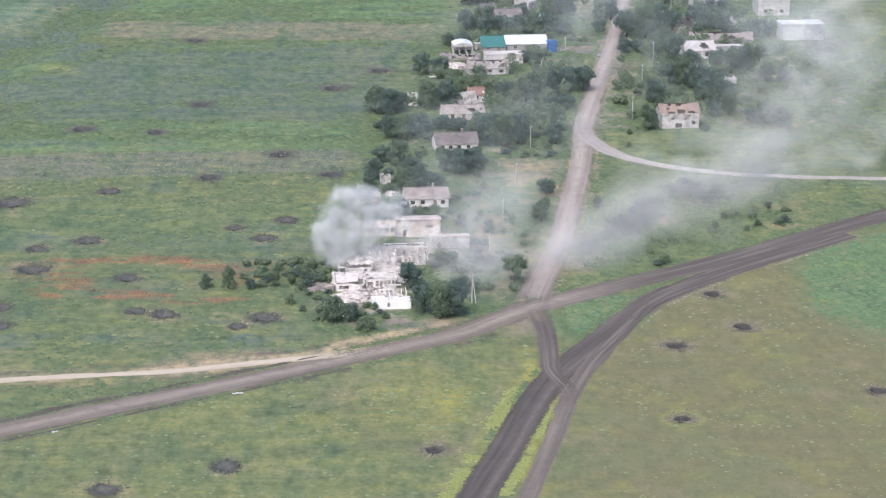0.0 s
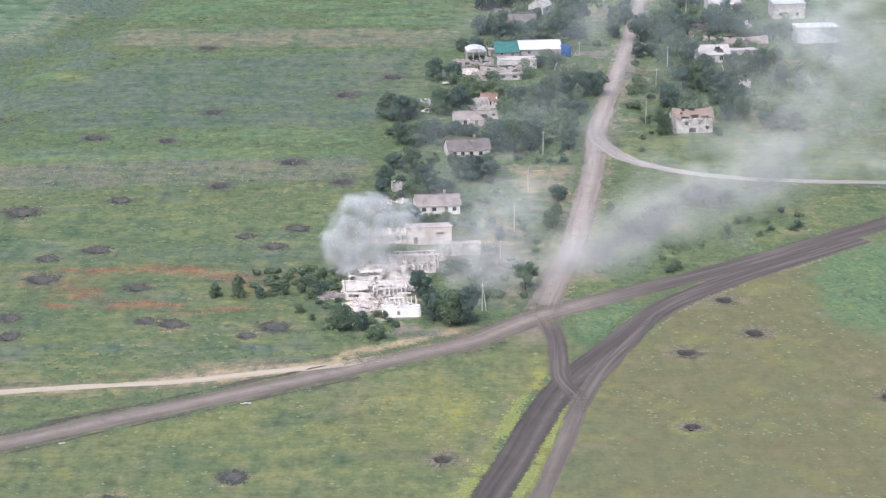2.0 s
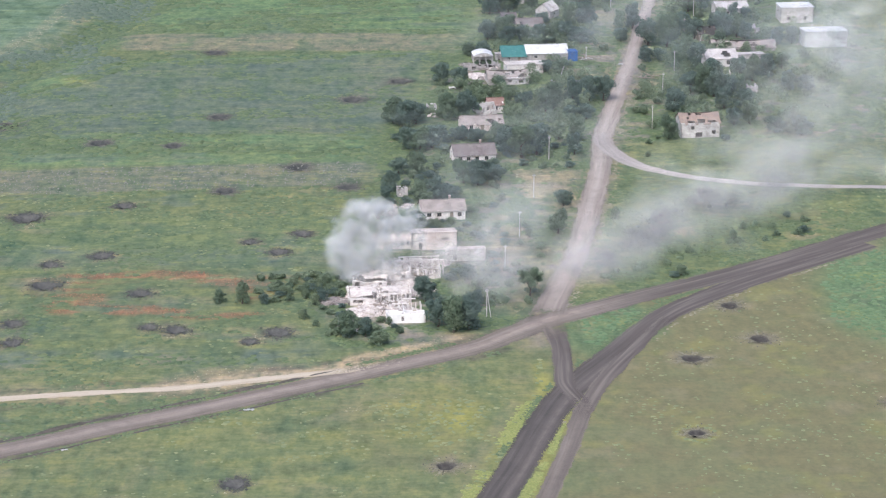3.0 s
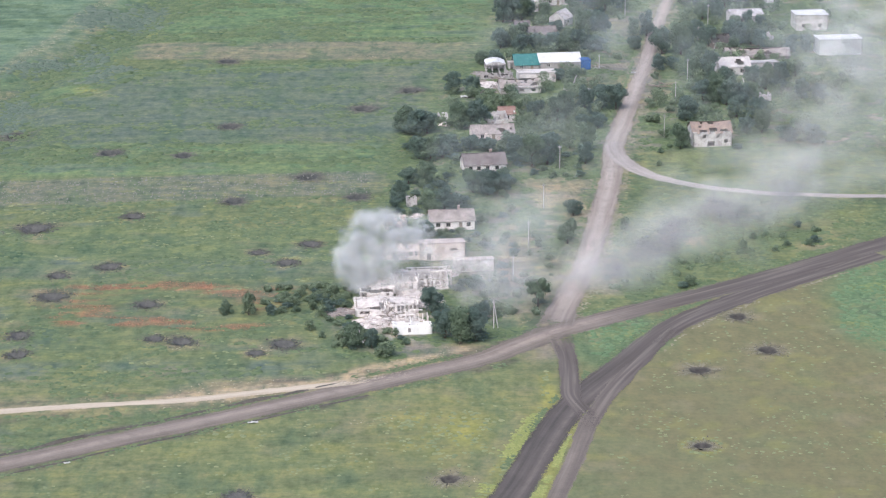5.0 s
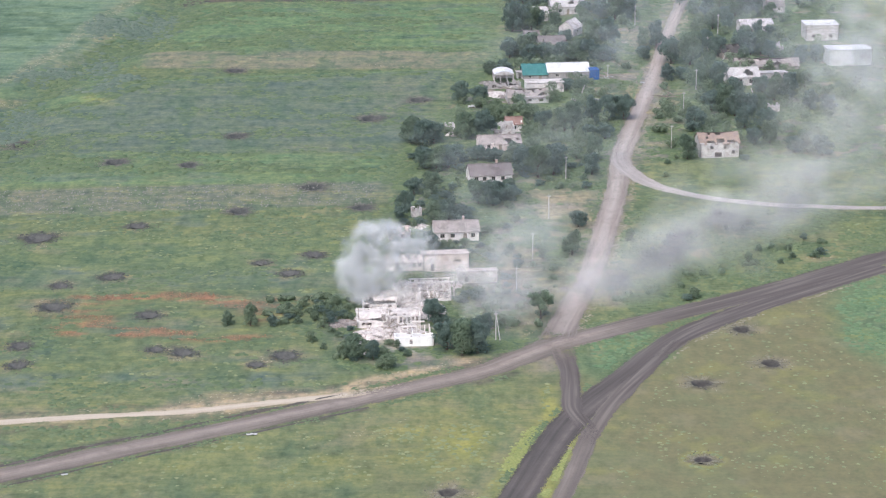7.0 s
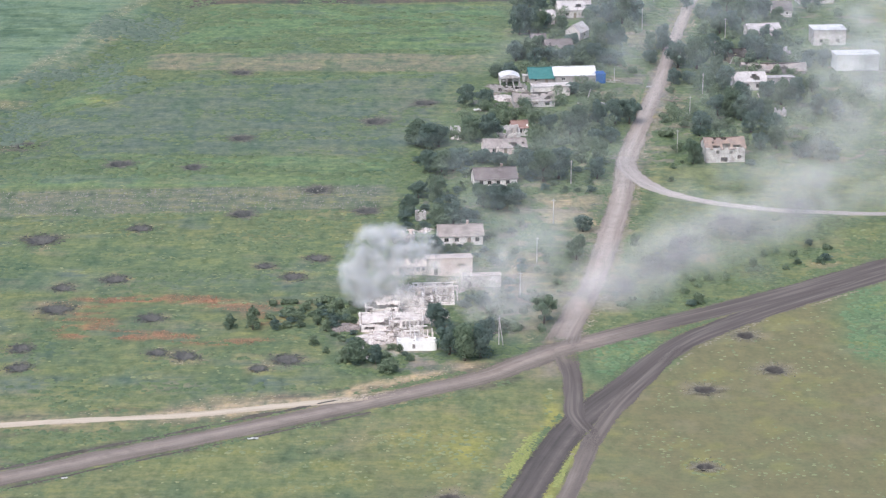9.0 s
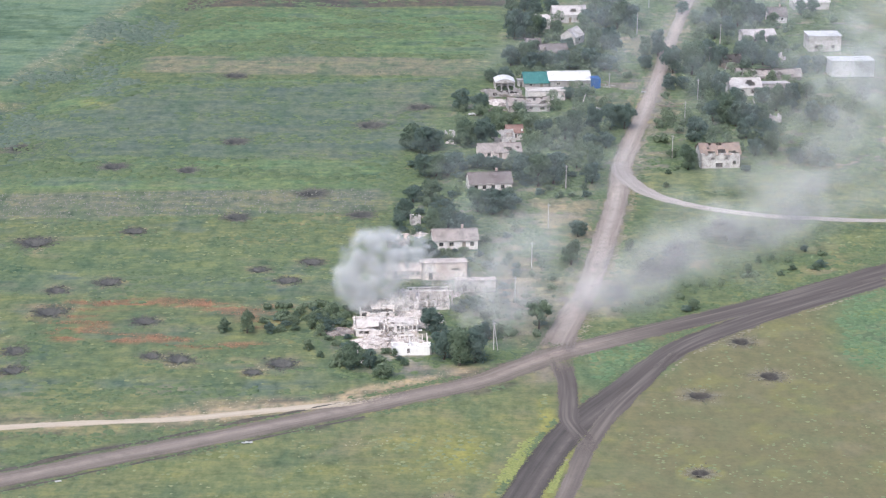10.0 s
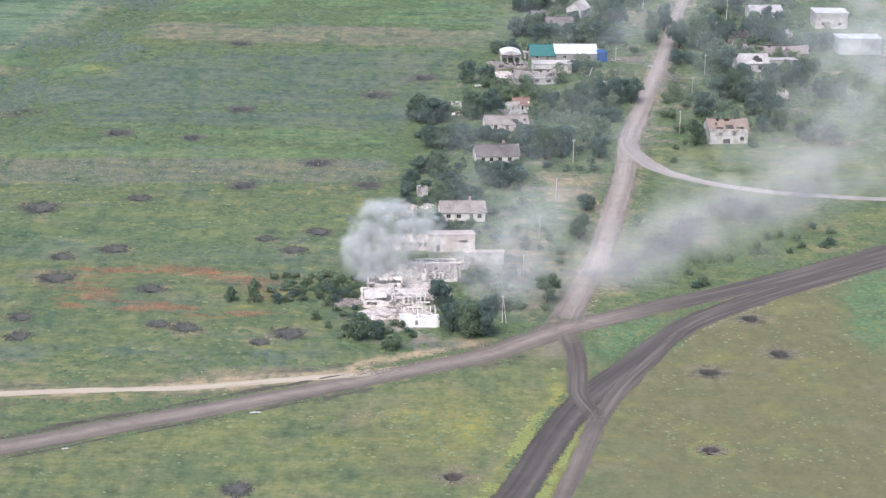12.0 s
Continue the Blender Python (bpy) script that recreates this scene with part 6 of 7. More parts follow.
def sparse_tree(seed, x, y, h):
    """A thin, half-bare tree: a short trunk that forks into spreading limbs with small tufts of leaves."""
    rng = random.Random(seed)
    t = thing("tree", x, y, 0, "half-bare spreading tree by the junction", "tree", "village trees")
    g, blobs = Geo(), []
    g.tube([(0, 0, -0.3), (0.1, 0, h * 0.2), (0.05, 0.1, h * 0.36)], [0.26, 0.2, 0.16], 7)
    part("trunk", g, M_BARK, t)
    for i in range(13):
        a = i * 2.4 + rng.uniform(-0.3, 0.3)
        rr, zz = h * rng.uniform(0.2, 0.52), h * rng.uniform(0.58, 0.98)
        tip = Vector((rr * math.cos(a), rr * math.sin(a), zz))
        mid = Vector((tip.x * 0.45, tip.y * 0.45, h * 0.36 + (zz - h * 0.36) * 0.62))
        g = Geo()
        g.tube([(0.05, 0.1, h * 0.3), mid, tip], [0.11, 0.07, 0.03], 5)
        part("limb", g, M_BARK, t)
        blobs += [(*tip, rng.uniform(0.8, 1.25)), (*(tip * 0.7 + mid * 0.3), rng.uniform(0.5, 0.9))]
    v, f = leaf_cloud(seed, 2600, blobs, 0.26)
    part("crown", mesh_np("crown", v, f, M_LEAF2), None, t)
    return t


sparse_tree(290, 24.0, -52.0, 6.8)
BASES = [make_tree(100 + i, False, M_LEAF if i % 3 else M_LEAF2) for i in range(6)]
BUSHES = [make_tree(200 + i, True, (M_LEAF, M_SCRUB, M_LEAF2, M_SCRUB)[i], 1700) for i in range(4)]
USED = set()

# x, y, height, width of the trees in the village
TREES = [(-7.3, 108.7, 8.8, 12.2), (9.3, 113.2, 9.5, 10.5), (-2.6, 81.5, 8.8, 11.8), (-6.4, 56.4, 7.7, 9.0), (-11.4, 38.0, 6.6, 6.4), (27.4, 72.8, 12.2, 15.8),
         (17.6, 88.5, 7.1, 10.2), (6.6, 89.2, 6.2, 10.2), (13.7, 43.6, 8.6, 14.2), (1.1, 31.1, 7.4, 12.6), (17.9, 53.7, 5.9, 6.5), (7.6, 157.0, 8.7, 10.2),
         (17.3, 195.5, 6.0, 8.7), (42.4, 173.1, 5.9, 8.5), (54.3, 136.4, 11.3, 8.1), (43.2, 129.2, 10.3, 10.7), (34.2, 125.5, 9.3, 10.7), (46.9, 112.8, 7.3, 8.8),
         (44.9, 90.7, 8.9, 7.7), (43.3, 75.6, 7.0, 6.7), (37.0, 24.1, 6.5, 7.0), (34.1, -0.9, 7.9, 6.8), (-2.2, -56.0, 7.6, 7.9),
         (4.5, -76.4, 10.6, 12.8), (10.3, -59.8, 6.1, 5.5), (-21.1, -80.5, 7.0, 6.7), (-16.6, -81.1, 5.6, 4.0), (24.5, 219.6, 10.4, 8.9), (27.4, 261.3, 13.0, 12.4),
         (31.4, 216.6, 8.3, 9.9), (39.3, 218.6, 7.3, 11.9), (49.9, 213.3, 9.3, 15.8), (55.0, 236.2, 11.6, 10.1), (62.6, 279.6, 13.3, 14.8), (54.6, 283.7, 10.1, 10.7),
         (35.8, 300.4, 9.0, 10.8), (60.0, 310.4, 9.2, 13.1), (72.4, 239.5, 10.0, 8.1), (68.9, 218.3, 7.3, 6.9), (26.3, 308.8, 9.1, 8.7), (81.1, 210.6, 14.4, 10.8),
         (77.5, 190.7, 6.1, 8.7), (88.0, 179.6, 11.0, 9.5), (89.5, 146.9, 11.5, 12.8), (77.7, 122.6, 11.2, 7.1), (73.0, 91.8, 9.0, 6.8), (96.4, 140.7, 11.5, 12.8),
         (107.2, 225.8, 11.6, 12.1), (93.2, 225.2, 10.5, 8.0), (111.9, 288.5, 12.4, 12.9), (100.0, 264.7, 9.9, 8.4), (108.1, 165.6, 9.8, 13.2), (110.4, 98.2, 8.2, 13.9),
         (97.4, 108.0, 9.1, 8.7), (97.4, 128.1, 9.4, 10.8), (106.9, 302.8, 11.4, 10.9), (89.0, 306.9, 6.9, 6.5), (94.8, 287.7, 7.8, 8.6), (41, 224, 7, 6), (50, 275, 8, 7), (31, 270, 9, 8), (40, 271, 6, 7), (54, 250, 8, 7), (43, 246, 6, 7),
         (30, 236, 7, 7), (96, 176, 5, 6), (104.5, 176, 4.5, 6), (110, 249, 8, 8), (117, 251, 7, 6), (121, 286, 7, 6), (137, 309, 8, 8), (103, 214, 7, 6), (113, 222, 7, 7), (118, 182, 7, 8), (126, 215, 9, 9), (90, 200, 8, 7), (121, 150, 8, 9), (24, 151, 5, 5), (-3.6, 3.2, 6.2, 6.4), (-12.5, 31.5, 5.0, 5.0), (-1.0, 24.5, 4.6, 5.0)]
HEDGE = [(-40.8, -48.0), (-39.1, -43.6), (-37.0, -47.1), (-35.3, -42.6), (-31.7, -41.2), (-27.8, -38.9), (-25.9, -43.4), (-24.3, -38.9), (-38.5, -52.3), (-34.8, -37.5), (-30.5, -36.4),
         (-44.5, -50.0), (-22.8, -60.5), (-25.5, -65.0), (-20.5, -70.5), (-24.6, -75.5), (-16.5, -77.5), (-2.2, 9.2), (-0.2, 9.2), (1.6, 9.4), (3.3, 9.6), (5.4, 9.8), (-5.0, 10.5), (17.0, 63.5), (19.5, 63.0), (9.5, 63.5), (9.5, 6.0), (6.5, -30.0), (12.5, -32.5), (2.0, -29.5), (16.0, -44.0), (13.5, -58.0)]
BUSH_SPOTS = [(8.7, -39.1, 4.5, 6.4), (-13.3, -86.9, 4.2, 6.0), (-53.1, -56.7, 4.1, 4.2), (-47.5, -57.7, 6.5, 4.2), (-41.9, -57.6, 6.5, 4.2), (-36.9, -50.0, 5.9, 7.0),
              (-32.1, -47.7, 5.2, 8.4), (-26.7, -43.3, 5.2, 5.7), (-27.5, -55.8, 3.6, 5.6), (53.8, -3.5, 6.3, 9.0), (59.9, 7.8, 5.6, 6.1), (50.2, 10.9, 6.4, 6.1), (97.8, 12.7, 4.9, 3.1)]
prng = random.Random(77)
# scrub that fills the gardens: areas x, y, half width, half length, how many
for ax, ay, aw, al, an in [(27, 120, 16, 30, 22), (14, 85, 14, 25, 14), (38, 100, 8, 40, 16), (8, 40, 12, 22, 12), (14, 0, 9, 22, 9), (38, 262, 16, 40, 18), (58, 250, 7, 50, 8),
                           (96, 165, 16, 45, 24), (104, 250, 18, 50, 22), (86, 120, 10, 30, 10), (125, 160, 14, 40, 12), (76, 12, 24, 16, 5), (20, -45, 8, 20, 6), (-16, -76, 8, 6, 6),
                           (60, -36, 12, 5, 2), (88, -6, 16, 6, 3), (130, 260, 16, 50, 14), (48, 165, 6, 18, 7), (2, 1, 11, 5, 14), (-8, 18, 8, 12, 12), (22, -12, 8, 22, 8), (-2, 60, 8, 30, 16), (0, 100, 10, 25, 14), (30, 90, 12, 30, 16), (26, 200, 14, 14, 9), (44, 228, 14, 20, 14), (12, 145, 8, 14, 8), (-24, -62, 8, 14, 9), (-30, -50, 12, 8, 8), (8, -34, 8, 7, 6), (70, 130, 6, 60, 12), (28, 165, 16, 30, 16), (45, 105, 6, 30, 10), (62, 290, 10, 30, 8)]:
    for i in range(int(an * 1.7)):
        h = prng.uniform(1.8, 5.4)
        BUSH_SPOTS.append((ax + prng.uniform(-aw, aw), ay + prng.uniform(-al, al), h, h * prng.uniform(1.0, 1.6)))
FOOT = []
for o in scene.objects:
    if o.parent is None and o.get("category") in ("house", "building", "ruined house", "ruined shed", "ruin", "shed", "cabin"):
        ws = [o.matrix_basis @ Vector(c) for ch in o.children for c in ((ch.matrix_basis @ Vector(b)) for b in ch.bound_box)]
        if ws:
            FOOT.append((min(p.x for p in ws), max(p.x for p in ws), min(p.y for p in ws), max(p.y for p in ws)))


def clear_of_buildings(x, y, r):
    return not any(a - r < x < b + r and c - r < y < d + r for a, b, c, d in FOOT)


def on_road(x, y, r):
    q = np.array([x]), np.array([y])
    return min(float(near_line(l, *q)[0]) for l in (L_MAIN, L_SOUTH, L_LINK, L_STREET, L_EAST)) < r


def plant(bases, spots, check):
    for i, (x, y, h, w) in enumerate(spots):
        if check and (not clear_of_buildings(x, y, 0.6) or on_road(x, y, 4.2 + w * 0.3)):
            continue
        b = bases[i % len(bases)]
        w = max(w, 0.78 * h)
        m = pose(x, y, height_at(x, y), 0, 0, prng.uniform(0, 360)) @ Matrix.Diagonal((w / 9.0, w / 9.0, h / 9.6, 1))
        if b in USED:
            copy_thing(b, m)
        else:
            b.matrix_basis = m
            USED.add(b)


CLUMPS = []
for x, y, h, w in TREES:
    if w < 8.0:
        CLUMPS.append((x, y, h, w))
        continue
    k = 3 if w > 11 else 2
    for i in range(k):
        a = prng.uniform(-0.5, 0.5) + math.pi * i
        q = (i - (k - 1) / 2) / (k - 1) if k > 1 else 0
        CLUMPS.append((x + q * w * 0.58, y + prng.uniform(-0.22, 0.22) * w, h * (prng.uniform(0.8, 1.02) if i != 1 else 1.0), w * (0.66 if k == 3 else 0.78)))
plant(BASES, CLUMPS, False)
plant(BUSHES, BUSH_SPOTS[:13], False)
plant(BUSHES, [(hx, hy, h, h * prng.uniform(1.2, 1.9)) for hx, hy in HEDGE for h in (prng.uniform(1.9, 3.4),)], False)
SCRUB = [b for b in BUSH_SPOTS[13:] if clear_of_buildings(b[0], b[1], 0.6) and not on_road(b[0], b[1], 4.2 + b[3] * 0.3)]
SCRUB.sort(key=lambda b: b[1])
plant(BUSHES, SCRUB[:255], False)


def thicket(spots, label, seed):
    """Scrub that merges into one mass of leaves."""
    rng = np.random.RandomState(seed)
    vs = []
    for x, y, h, w in spots:
        blobs = [(rng.uniform(-0.3, 0.3) * w, rng.uniform(-0.3, 0.3) * w, h * rng.uniform(0.25, 0.75), w * rng.uniform(0.16, 0.3)) for _ in range(6)]
        v, _f = leaf_cloud(int(rng.randint(1, 9999)), 420, blobs, 0.3)
        vs.append(v + np.array([x, y, height_at(x, y)]))
    v = np.concatenate(vs)
    v[:, 2] = np.maximum(v[:, 2], -0.2)
    return tagged(new("thicket", mesh_np("thicket", v, np.arange(len(v)).reshape(-1, 4), M_SCRUB)), label, "scrub", kind="stuff")


thicket(SCRUB[255:], "overgrown scrub in the far gardens", 240)
thicket([(prng.uniform(-48, -22), prng.uniform(-53, -36), prng.uniform(0.8, 1.7), prng.uniform(2.2, 3.8)) for _ in range(20)], "low tangled scrub beside the ruins", 241)
thicket([(prng.uniform(-25, -14), prng.uniform(-82, -70), prng.uniform(0.8, 1.8), prng.uniform(2.0, 3.4)) for _ in range(12)], "low scrub round the ruined hut", 242)
thicket([(prng.uniform(8, 24), prng.uniform(-58, -28), prng.uniform(0.8, 1.9), prng.uniform(2.2, 4.2)) for _ in range(22)], "low rank scrub in the roadside garden", 243)
thicket([(44 + q * 62 + prng.uniform(-4, 4), -40 + q * 52 + prng.uniform(-2, 5), prng.uniform(0.4, 1.1), prng.uniform(1.6, 3.4)) for q in (prng.random() for _ in range(14))], "low scrub along the road bank", 244)


# ---------------------------------------------------------------- grass and weeds
def tufts(name, label, xs, ys, mat, seed, height=(0.25, 0.7), spread=0.45, blades=3):
    """Clumps of blades on the ground; nobody could count them."""
    rng = np.random.RandomState(seed)
    n = len(xs)
    zs, _ = base_height(xs, ys)
    base = np.stack([xs, ys, zs - 0.05], 1)
    hgt = rng.uniform(*height, n)
    vs = []
    for b in range(blades):
        a = rng.uniform(0, 6.283, n)
        w = spread * rng.uniform(0.6, 1.3, n)
        lean = rng.uniform(1.0, 2.4, n) * hgt
        s, c = np.sin(a), np.cos(a)
        p0 = base + np.stack([-s * w, c * w, 0 * a], 1)
        p1 = base + np.stack([s * w, -c * w, 0 * a], 1)
        p2 = base + np.stack([c * lean, s * lean, hgt], 1)
        vs.append(np.stack([p0, p1, p2], 1))
    v = np.concatenate(vs, 1).reshape(-1, 3)
    f = np.arange(len(v)).reshape(-1, 3)
    return tagged(new(name, mesh_np(name, v, f, mat)), label, "grass", kind="stuff")


def clumps(name, label, xs, ys, mat, seed, radius=(0.4, 0.9), height=(0.15, 0.4), squash=1.0):
    """Low rounded clumps of weeds, each a lumpy dome of leaves."""
    rng = np.random.RandomState(seed)
    n, k = len(xs), 7
    zs, _ = base_height(xs, ys)
    r, h = rng.uniform(*radius, n), rng.uniform(*height, n)
    base = np.stack([xs, ys, zs - 0.04], 1)
    vs = [base + np.stack([0 * r, 0 * r, h], 1)]
    for q, up in ((0.55, 0.75), (1.0, 0.0)):
        for i in range(k):
            a = 6.283 * i / k + 0.4 * q
            w = r * q * rng.uniform(0.65, 1.3, n)
            vs.append(base + np.stack([w * math.cos(a), w * math.sin(a) * squash, up * h * rng.uniform(0.6, 1.3, n)], 1))
    v = np.stack(vs, 1).reshape(-1, 3)
    f = [(0, 1 + i, 1 + (i + 1) % k) for i in range(k)]
    for i in range(k):
        a, b = 1 + i, 1 + (i + 1) % k
        f += [(a, a + k, b + k), (a, b + k, b)]
    f = (np.array(f)[None] + (np.arange(n) * (1 + 2 * k))[:, None, None]).reshape(-1, 3)
    return tagged(new(name, mesh_np(name, v, f, mat, True)), label, "grass", kind="stuff")


def sow(n, seed, x0=-185, x1=190, y0=-200, y1=335):
    rng = np.random.RandomState(seed)
    x, y = rng.uniform(x0, x1, n), rng.uniform(y0, y1, n)
    keep = np.abs(x - 8) < 105 + (y + 190) * 0.16
    x, y = x[keep], y[keep]
    d = np.minimum.reduce([near_line(l[::2], x, y) for l in (L_MAIN, L_SOUTH, L_TSOUTH, L_LINK, L_STREET)])
    d2 = np.minimum(near_line(L_EAST[::2], x, y), near_line(L_WEST[::2], x, y))
    ok = (d > 4.6) & (d2 > 2.4)
    for cx, cy, r in CRATERS:
        ok &= np.hypot(x - cx, y - cy) > r * 1.15
    for a, b, c, e in FOOT:
        ok &= ~((x > a) & (x < b) & (y > c) & (y < e))
    return x[ok], y[ok], rng


x, y, rng = sow(200000, 301)
c = cover(x, y)
field = (y < np.interp(x, L_MAIN[:, 0], L_MAIN[:, 1]))
open_ground = (c["dry"] + c["sand"] < 0.6) & (c["red"] < 0.4) & (c["smooth"] < 0.3) & (c["stony"] < 0.4)
streak = fbm(x * 0.55, y * 1.2, 9, 61) + 0.4 * fbm(x, y, 2.5, 62)
keep = ~field & open_ground & ((streak > 0.79) | (c["deep"] > 0.45)) & (rng.rand(len(x)) < 0.45)
clumps("weeds", "low dark green weed clumps in the meadow", x[keep], y[keep], M_CLUMP, 302, (0.5, 1.5), (0.07, 0.2))
keep = ~field & open_ground & (c["deep"] > 0.35) & (y > 60) & (rng.rand(len(x)) < 0.5)
clumps("tall_weeds", "patches of rank dark green weeds", x[keep], y[keep], M_CLUMP, 322, (0.9, 2.4), (0.2, 0.5))
keep = field & (x < 20) & (fbm(x, y, 7, 65) > 0.52) & (rng.rand(len(x)) < 0.12)
clumps("weeds", "scattered green weeds in the near field", x[keep], y[keep], M_CLUMPLIGHT, 323, (0.3, 0.7), (0.06, 0.14))
keep = (c["yellow"] > 0.35) & (rng.rand(len(x)) < 0.35)
clumps("pale_weeds", "yellow-green flowering weeds", x[keep], y[keep], M_CLUMPLIGHT, 304, (0.4, 0.9), (0.08, 0.22))
keep = ~field & open_ground & (fbm(x * 0.6, y * 1.5, 6, 68) > 0.62) & (y < 70) & (rng.rand(len(x)) < 0.17)
clumps("pale_weeds", "pale flowering weeds dotted over the meadow", x[keep], y[keep], M_CLUMPLIGHT, 314, (0.3, 0.75), (0.08, 0.2))
keep = field & (x > 36) & (fbm(x, y, 5, 68) + 0.4 * fbm(x, y, 1.6, 70) > 0.82) & (rng.rand(len(x)) < 0.16)
clumps("pale_weeds", "small pale weeds dotted over the dry field", x[keep], y[keep], M_CLUMPLIGHT, 315, (0.25, 0.6), (0.05, 0.14))
keep = field & (x > 36) & (c["lush"] > 0.45) & (rng.rand(len(x)) < 0.5)
clumps("weeds", "lush green crop at the field edge", x[keep], y[keep], M_CROP, 324, (0.5, 1.1), (0.1, 0.28))
keep = field & (x > 36) & (c["lush"] < 0.3) & (fbm(x, y, 6, 76) > 0.5) & (rng.rand(len(x)) < 0.1)
clumps("weeds", "sparse dull weeds over the dry field", x[keep], y[keep], M_CLUMPLIGHT, 325, (0.3, 0.8), (0.05, 0.12))
keep = (c["dry"] > 0.5) & (rng.rand(len(x)) < 0.5)
tufts("dry_grass", "dry straw-coloured grass", x[keep], y[keep], M_STRAW, 306, (0.06, 0.18), 0.3)
sx_, sy_ = [], []
for cx, cy, r in CRATERS:
    if cx < -10 and cy < 30:
        n = int(12 * r)
        q, a = r * (0.75 + 0.3 * np.abs(rng.normal(0, 1, n))), rng.uniform(0, 6.283, n)
        sx_.append(cx + q * np.cos(a))
        sy_.append(cy + q * np.sin(a))
clumps("scorched_weeds", "scorched dark weeds round the shell craters", np.concatenate(sx_), np.concatenate(sy_), M_SCORCH, 316, (0.3, 0.6), (0.1, 0.35))
x, y, rng = sow(120000, 307, -120, -20, -80, -10)
c = cover(x, y)
keep = (c["red"] > 0.35) & (rng.rand(len(x)) < 0.12)
tufts("poppies", "rust-red flowering weeds in the meadow", x[keep], y[keep], M_POPPY, 308, (0.1, 0.2), 0.25)
x, y, rng = sow(90000, 309, -30, 150, -90, 335)
c = cover(x, y)
keep = (c["village"] > 0.5) & (c["dry"] + c["dirt"] + c["sand"] < 0.35) & (fbm(x, y, 6, 66) > 0.47) & (rng.rand(len(x)) < 0.8)
keep |= (x > 46) & (x < 125) & (y > -45 + 0.55 * (x - 50)) & (y < 38) & (fbm(x, y * 1.5, 7, 69) > 0.5)
clumps("garden_scrub", "overgrown gardens of tall rank weeds", x[keep], y[keep], M_CLUMP, 310, (0.5, 1.2), (0.12, 0.4))


def fringe(name, label, line, offset, spread, n, mat, seed, height, lo=0.0, hi=1.0, width=0.24):
    """Uneven growth along one side of a road."""
    rng = np.random.RandomState(seed)
    tang = np.gradient(line, axis=0)
    tang /= np.linalg.norm(tang, axis=1)[:, None]
    i = rng.uniform(lo * (len(line) - 1), hi * (len(line) - 1), n).astype(int)
    off = offset + rng.normal(0, spread, n)
    keep = fbm(i * 1.0, i * 0.0, 4, seed) > 0.42
    jog = rng.uniform(-1, 1, n) * np.linalg.norm(line[1] - line[0])
    x = line[i, 0] - tang[i, 1] * off + tang[i, 0] * jog
    y = line[i, 1] + tang[i, 0] * off + tang[i, 1] * jog
    keep &= (near_line(L_WEST, x, y) > 2.6) & (near_line(L_EAST, x, y) > 2.6)
    for other in (L_MAIN, L_SOUTH, L_LINK, L_TSOUTH, L_STREET):
        keep &= near_line(other, x, y) > (2.9 if other is L_TSOUTH else 3.1 if other is L_LINK else 3.6 if other is L_STREET else 4.2)
    return clumps(name, label, x[keep], y[keep], mat, seed + 1, (width, width * 3.0), (height[0] * 0.5, height[1] * 0.5))


part_line = L_SOUTH[(L_SOUTH[:, 1] > -215) & (L_SOUTH[:, 1] < -122)]
fringe("verge_weeds", "bright yellow-green weeds between road and track", part_line, -5.3, 0.5, 4200, M_VERGE, 331, (0.12, 0.3))
fringe("verge_weeds", "bright yellow-green weeds along the road edge", part_line, 5.6, 0.8, 4200, M_VERGE, 333, (0.12, 0.3))
fringe("verge_weeds", "green weeds along the road edge", L_MAIN, 5.3, 0.7, 5200, M_CLUMP, 335, (0.12, 0.32), 0.15, 0.85)
fringe("verge_weeds", "green weeds along the road edge", L_MAIN, -5.4, 0.7, 5200, M_CLUMP, 337, (0.12, 0.32), 0.15, 0.85)
fringe("verge_weeds", "dry grass along the dark road", L_SOUTH, -4.6, 0.5, 700, M_DRYCLUMP, 339, (0.08, 0.2), 0.5, 0.95)
fringe("verge_weeds", "green weeds along the dark road", L_SOUTH, 4.7, 0.5, 2600, M_CLUMP, 341, (0.12, 0.32), 0.4, 0.8)
fringe("verge_weeds", "weeds along the village street", L_STREET, 4.3, 0.7, 3000, M_CLUMP, 343, (0.12, 0.32), 0.02, 0.6)
fringe("verge_weeds", "weeds along the village street", L_STREET, -4.3, 0.7, 3000, M_DRYCLUMP, 345, (0.08, 0.2), 0.02, 0.6)
fringe("gully_scrub", "rank weeds filling a shallow gully", L_GULLY, 0.0, 6.0, 3200, M_CLUMP, 347, (0.12, 0.28), 0.3, 0.95, 0.35)
fringe("gully_scrub", "pale rank grass on the gully bank", L_GULLY, -9.0, 4.0, 2400, M_CLUMP, 349, (0.08, 0.18), 0.3, 0.95, 0.3)
grng = np.random.RandomState(361)
gxs, gys = [], []
# patches of tall scrub along the gully: x, y, half width, half length, how many
for bx, by, bw, bl, n in [(-141, 196, 5, 6, 120), (-134, 205, 5, 5, 90), (-128, 271, 4, 12, 160), (-113, 271, 9, 14, 260), (-107, 286, 6, 8, 120), (-137, 145, 4, 12, 200), (-136, 124, 4, 8, 110), (-114, 178, 4, 5, 90), (-110, 190, 5, 4, 80), (-120, 215, 5, 14, 110)]:
    gxs.append(bx + bw * grng.normal(0, 0.6, n))
    gys.append(by + bl * grng.normal(0, 0.6, n))
clumps("gully_scrub", "dark rank scrub along a shallow gully", np.concatenate(gxs), np.concatenate(gys), M_GULLY, 362, (0.8, 2.2), (0.2, 0.6))
srng = np.random.RandomState(351)
n_st = 1500
sx_, sy_ = srng.uniform(-150, -20, n_st), srng.uniform(34, 70, n_st)
